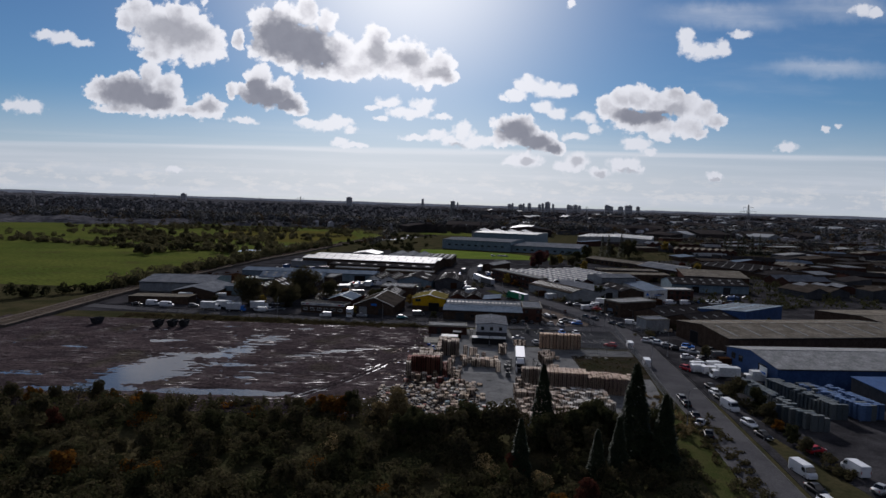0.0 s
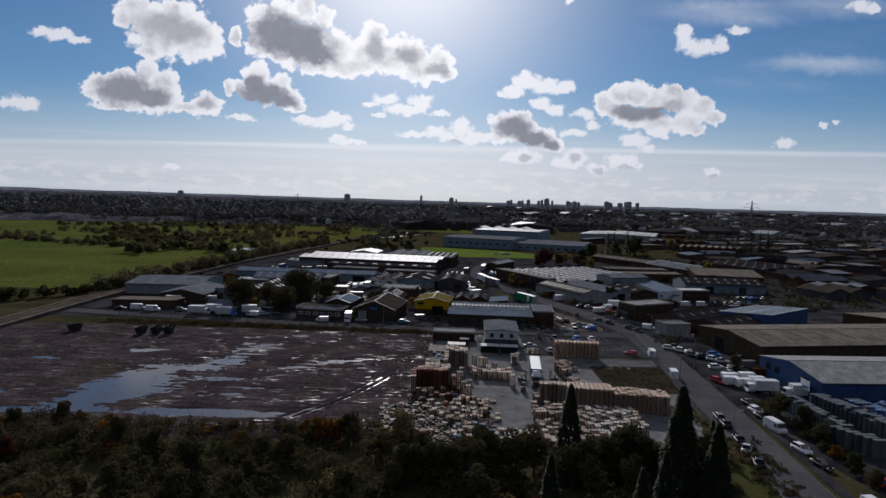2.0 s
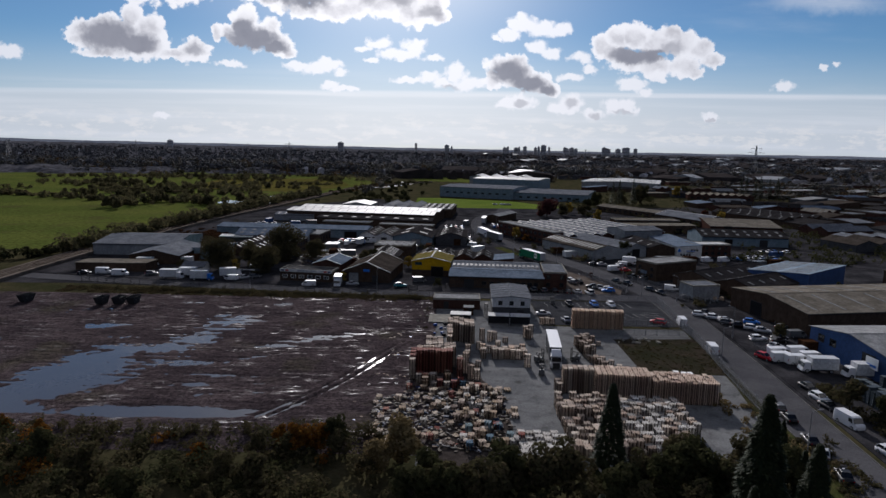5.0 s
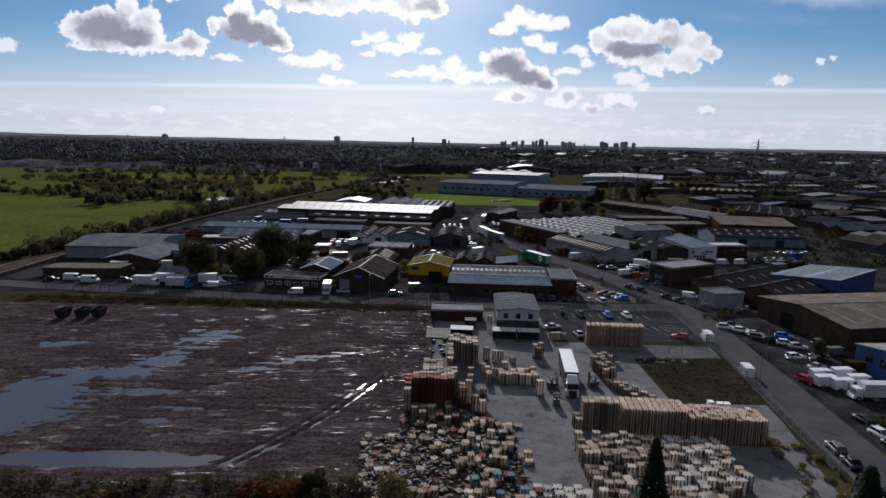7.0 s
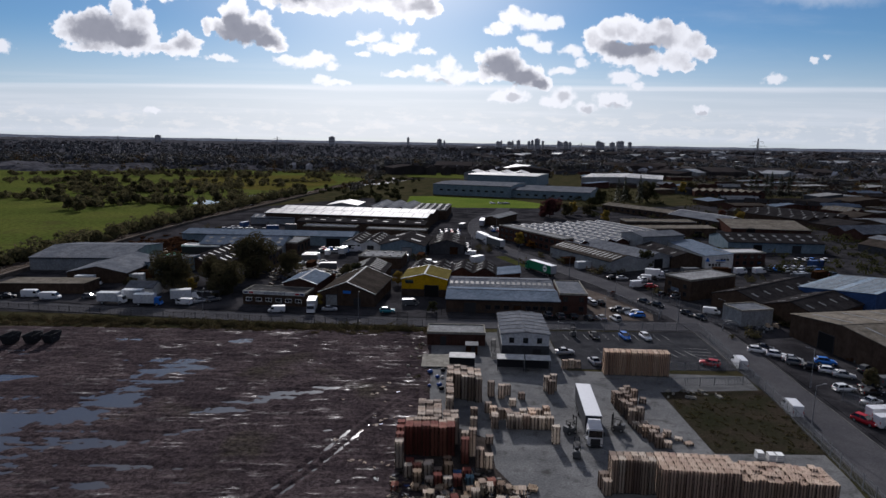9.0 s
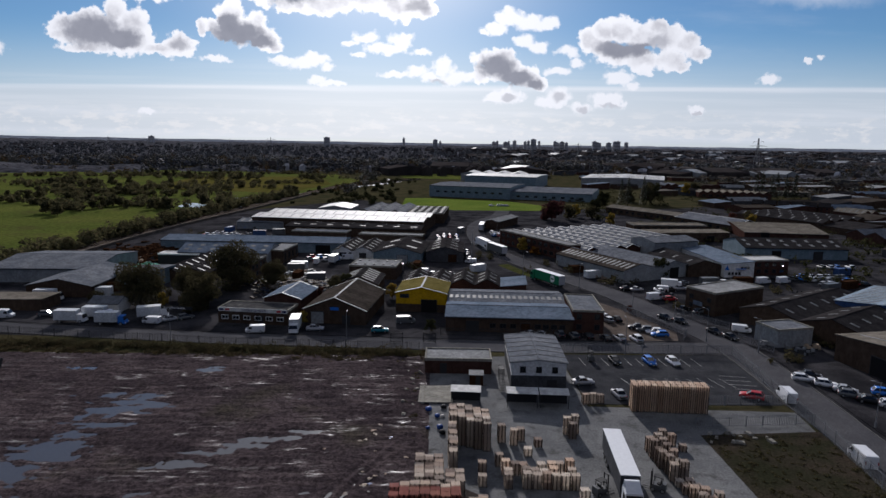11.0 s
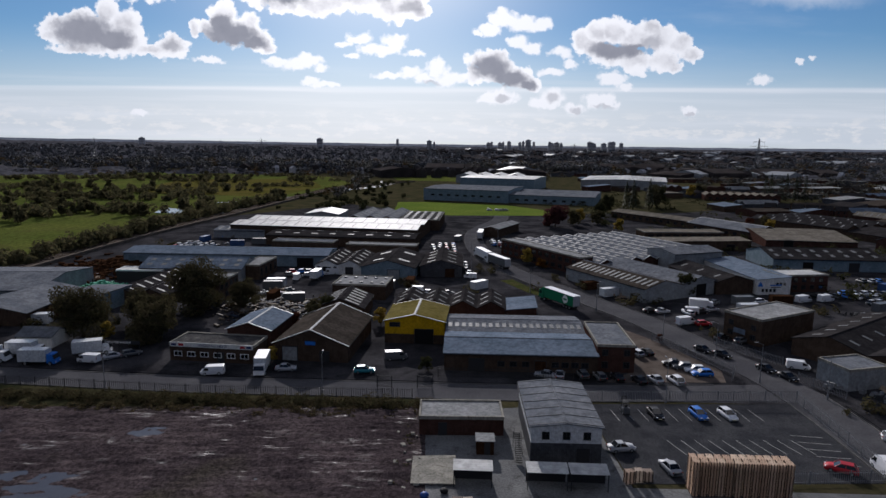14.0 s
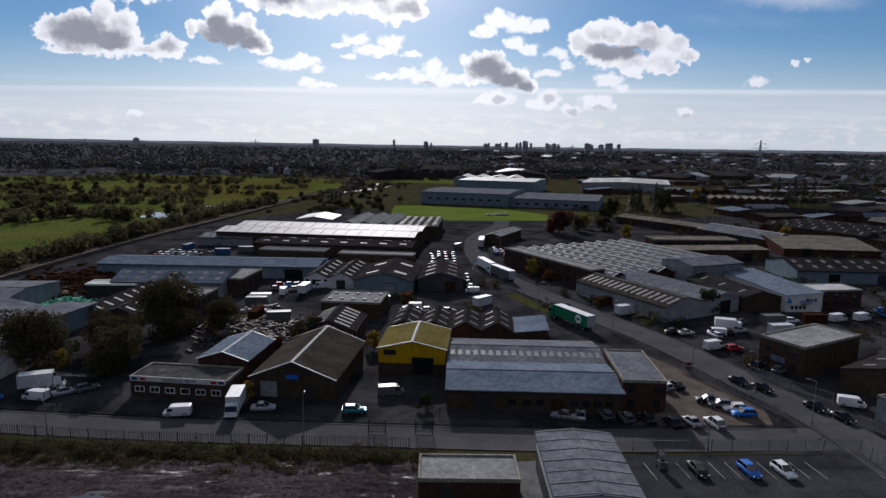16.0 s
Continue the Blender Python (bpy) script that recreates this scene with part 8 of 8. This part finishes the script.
    tri = Geo().hull([(-4.2, -0.2, 1.1), (-2.4, -0.2, 1.1), (-3.3, -0.2, 2.8)], [(-4.2, -0.12, 1.1), (-2.4, -0.12, 1.1), (-3.3, -0.12, 2.8)])
    part("triangle", tri, "paint_blue", s)
    part("bar", Geo().box(1.8, -0.16, 1.3, 3.8, 0.06, 0.35), "paint_blue", s)
    part("bar", Geo().box(1.8, -0.16, 0.7, 3.2, 0.06, 0.25), "dark_steel", s)
    s = thing("wall_sign", "pale blue sign on the corner offices", "sign", 73.3, 262.6, 2.2, -66)
    part("board", Geo().box(0, -0.1, 0, 3.2, 0.1, 1.2), "roof_blue", s)
    s = thing("wall_sign", "white and blue sign board on a blue warehouse", "sign", 88.7, 161.8, 2.6, -86)
    part("board", Geo().box(0, -0.14, 0, 3.4, 0.1, 2.3), "trim", s)
    part("bar", Geo().box(0, -0.21, 0.4, 2.6, 0.04, 0.5), "paint_blue", s)
    s = thing("wall_sign", "small blue sign on the brown workshop", "sign", -25.6, 248.2, 3.6, -7.5)
    part("board", Geo().box(0, -0.1, 0, 2.2, 0.08, 0.8), "paint_blue", s)
    s = thing("wall_sign", "pale blue sign on the yellow workshop", "sign", -8.8, 261.4, 3.9, -5.5)
    part("board", Geo().box(0, -0.1, 0, 2.6, 0.08, 0.8), "roof_blue", s)
    # yard shelters by the site office
    for x, y, w in ((5.3, 199.3, 5.4), (15.3, 198.6, 5.6), (20.9, 198.2, 5.2)):
        s = thing("yard_shelter", "open steel shelter with a pale sheet roof", "shelter", x, y, 0.03, -4)
        part("roof", Geo().hull([(-w / 2, -1.3, 2.5), (w / 2, -1.3, 2.5), (w / 2, 1.3, 2.75), (-w / 2, 1.3, 2.75)], [(-w / 2, -1.3, 2.58), (w / 2, -1.3, 2.58), (w / 2, 1.3, 2.83), (-w / 2, 1.3, 2.83)]), "roof_pale", s)
        for px in (-w / 2 + 0.15, w / 2 - 0.15):
            for py in (-1.1, 1.1):
                part("post", Geo().box(px, py, 0, 0.12, 0.12, 2.55), "dark_steel", s)
        part("back_wall", Geo().box(0, 1.2, 0, w - 0.3, 0.08, 2.6), "dark_steel", s)
    s = thing("yard_hut", "small rusty flat roofed hut", "hut", 7.8, 208.6, 0.03, -3)
    part("wall", Geo().box(0, 0, 0, 2.6, 2.6, 2.1), "rust", s)
    part("roof", Geo().box(0, 0, 2.104, 2.9, 2.9, 0.1), "felt_pale", s)
    part("door", Geo().box(0.3, -1.33, 0.05, 0.9, 0.06, 1.9), "dark_steel", s)
    s = thing("office_steps", "dark external steel staircase beside the office", "stairs", 12.6, 208.0, 0.03, -3)
    for k in range(14):
        part("tread", Geo().box(0, -3.4 + k * 0.27, 0.2 + k * 0.2, 0.95, 0.27, 0.04), "dark_steel", s)
    for sx in (-0.5, 0.5):
        part("rail", Geo().tube((sx, -3.5, 1.1), (sx, 0.3, 3.9), 0.03, sides=5), "dark_steel", s)
    part("landing", Geo().box(0, 1.2, 2.95, 1.1, 1.8, 0.08), "dark_steel", s)
    for px in (-0.45, 0.45):
        part("leg", Geo().box(px, 1.9, 0, 0.1, 0.1, 2.95), "dark_steel", s)
    for x, y in ((48.6, 161.6), (50.0, 161.0), (51.2, 160.9)):
        s = thing("liquid_tote", "white plastic liquid tote in a steel cage", "tote", x, y, 0.07, -5, "liquid totes")
        part("tank", Geo().box(0, 0, 0.15, 1.0, 1.2, 1.0), "trim", s)
        part("base", Geo().box(0, 0, 0, 1.05, 1.25, 0.14), "steel", s)
        cage = Geo()
        for z in (0.3, 0.7, 1.1):
            for a, b, lx, ly in ((0, -0.62, 1.06, 0.03), (0, 0.62, 1.06, 0.03), (-0.53, 0, 0.03, 1.24), (0.53, 0, 0.03, 1.24)):
                cage.box(a, b, z, lx, ly, 0.03)
        part("cage", cage, "steel", s)
    # slabs, rubble and bags on the yard edge and the plot
    r = random.Random(4)
    chunk = [Geo().box(0, 0, 0, 1.6, 1.0, 0.35, taper=0.8).mesh("rubble", "slab"), Geo().box(0, 0, 0, 0.8, 0.7, 0.5, taper=0.7).mesh("rubble", "slab")]
    for k in range(26):
        ob = new("rubble_block", r.choice(chunk))
        x, y = (r.uniform(43, 62), r.uniform(183, 188)) if k < 12 else (r.uniform(-6, -2), r.uniform(192, 216))
        ob.matrix_basis = pose(x, y, 0.05 if k < 12 else 0.2, 0, 0, r.uniform(0, 360)) @ Matrix.Scale(r.uniform(0.4, 1.0), 4)
        tagged(ob, "broken pale concrete lump lying on the ground", "rubble", "concrete lumps")
    for k in range(10):
        g = Geo()
        bm = bmesh.new()
        bmesh.ops.create_icosphere(bm, subdivisions=2, radius=0.5)
        for v in bm.verts:
            v.co *= 1 + 0.2 * noise.noise(v.co * 3 + Vector((k, 0, 0)))
            v.co.z = max(v.co.z * 0.7 + 0.28, 0)
        me = bpy.data.meshes.new("sack")
        bm.to_mesh(me)
        bm.free()
        me.materials.append(M[r.choice(["tyre", "plastic_blue", "tyre", "pallet_grey", "dark_steel"])])
        me.shade_smooth()
        ob = new("rubbish_sack", me)
        ob.matrix_basis = pose(r.uniform(-1.5, 3.5), r.uniform(186, 197), 0.02, 0, 0, r.uniform(0, 360)) @ Matrix.Scale(r.uniform(0.6, 1.2), 4)
        tagged(ob, "crumpled rubbish sack dumped at the yard edge", "sack", "rubbish sacks")
    # scrap yard heaps behind the big trees
    heap = Geo()
    for k in range(700):
        x, y = r.gauss(-45, 6), r.gauss(290, 7)
        heap.box(x, y, max(0.0, 1.6 - math.hypot(x + 45, y - 290) * 0.1) * r.random(), r.uniform(0.3, 2.6), r.uniform(0.1, 0.7), r.uniform(0.1, 0.5), r.uniform(0, 180))
    solo("scrap_heap", heap, "board_bits", "dark heap of mixed scrap metal", "scrap", kind="stuff")
    heap = Geo()
    for k in range(500):
        x, y = r.gauss(-117, 10), r.gauss(345, 12)
        heap.box(x, y, max(0.0, 1.8 - math.hypot(x + 117, y - 345) * 0.08) * r.random(), r.uniform(0.4, 3.0), r.uniform(0.3, 1.4), r.uniform(0.2, 1.0), r.uniform(0, 180))
    solo("scrap_heap", heap, "rust", "brown heap of scrapped vehicles and metal", "scrap", kind="stuff")
    heap = Geo()
    for k in range(420):
        x, y = r.gauss(-102, 4.5), r.gauss(312, 4)
        heap.box(x, y, max(0.0, 3.0 - math.hypot(x + 102, y - 312) * 0.4) * r.random(), r.uniform(0.5, 1.3), r.uniform(0.4, 1.0), r.uniform(0.3, 0.7), r.uniform(0, 180))
    solo("bale_heap", heap, "plastic_green", "heap of green wrapped bales beside the sheds", "bales", kind="stuff")


build_fixtures()


def container_kind(material, label):
    """A steel shipping container with corrugated sides, corner posts and doors."""
    t = thing("shipping_container", label, "container", 0, -440, 0, 0, "shipping containers in the estate")
    body = Geo()
    rows = []
    steps = 40
    for k in range(steps + 1):
        x = -2.95 + 5.9 * k / steps
        d = 1.2 if k % 4 < 2 else 1.16
        rows.append([(x, -d, 0.15), (x, d, 0.15), (x, d, 2.5), (x, -d, 2.5)])
    body.rings(rows)
    part("body", body, material, t)
    frame_geo = Geo()
    for sx in (-1, 1):
        for s in (-1, 1):
            frame_geo.box(sx * 2.97, s * 1.16, 0, 0.14, 0.16, 2.59)
    for s in (-1, 1):
        frame_geo.box(0, s * 1.17, 0.02, 5.9, 0.14, 0.16).box(0, s * 1.17, 2.45, 5.9, 0.14, 0.12)
    part("frame", frame_geo, material, t)
    for s in (-0.55, 0.55):
        d = part("door", Geo().box(3.0, s, 0.16, 0.06, 1.04, 2.28), material, t)
        part("lock_bar", Geo().tube((3.06, s * 0.6, 0.2), (3.06, s * 0.6, 2.4), 0.03, sides=5), "steel", d)
    return t


def build_clutter():
    kinds = [container_kind("paint_grey", "grey steel shipping container in a yard"), container_kind("rust", "rusty brown shipping container in a yard"), container_kind("clad_blue", "blue steel shipping container in a yard"), container_kind("clad_white", "white steel shipping container in a yard")]
    r = random.Random(9)
    for x, y, a in ((-99, 276, 10), (-99, 282, 8), (-70, 320, 80), (-50, 316, 5), (-50, 320, 5), (-46, 302, 90), (-100, 352, 5), (-112, 372, 70), (-108, 380, 70), (-40, 300, 5), (16, 318, 40), (52, 318, 25), (56, 309, 25), (90, 290, 10), (92, 299, 10), (104, 300, 0), (92, 224, 10), (98, 234, 100), (88, 181, 5), (96, 188, 10), (130, 292, 20), (138, 296, 20), (-14, 318, 3), (-6, 322, 85), (-86, 400, 5), (-78, 406, 5), (-104, 412, 80), (14, 420, 70), (33, 440, 80), (112, 404, 30), (150, 318, 20)):
        copy_thing(r.choice(kinds), pose(x + r.uniform(-0.5, 0.5), y, 0.02, 0, 0, a + r.uniform(-4, 4)))
    for k in kinds:
        for o in (*k.children_recursive, k):
            bpy.data.objects.remove(o)
    # heaps of mixed scrap in the dark yards
    for x, y, n in ((-47, 312, 40), (-57, 296, 30), (-100, 400, 40), (-112, 330, 30), (60, 306, 24), (88, 229, 30), (94, 206, 26), (-104, 290, 26), (-6, 330, 20), (120, 284, 30)):
        for k in range(n // 6):
            g = Geo()
            for _ in range(9):
                s = r.uniform(0.3, 1.3)
                g.box(r.gauss(0, 1.1), r.gauss(0, 0.9), r.uniform(0.0, 0.35), s, s * r.uniform(0.4, 1.0), r.uniform(0.15, 0.9), r.uniform(0, 180), r.uniform(0.6, 1.0))
            solo("scrap_heap", g, r.choice(["rust", "steel", "dark_steel", "pallet_old", "clad_grey", "crate"]), "heap of mixed metal scrap and boxes in a yard", "scrap", "scrap heaps in the estate", "stuff", pose(x + r.gauss(0, 4), y + r.gauss(0, 3), 0.02))


build_clutter()
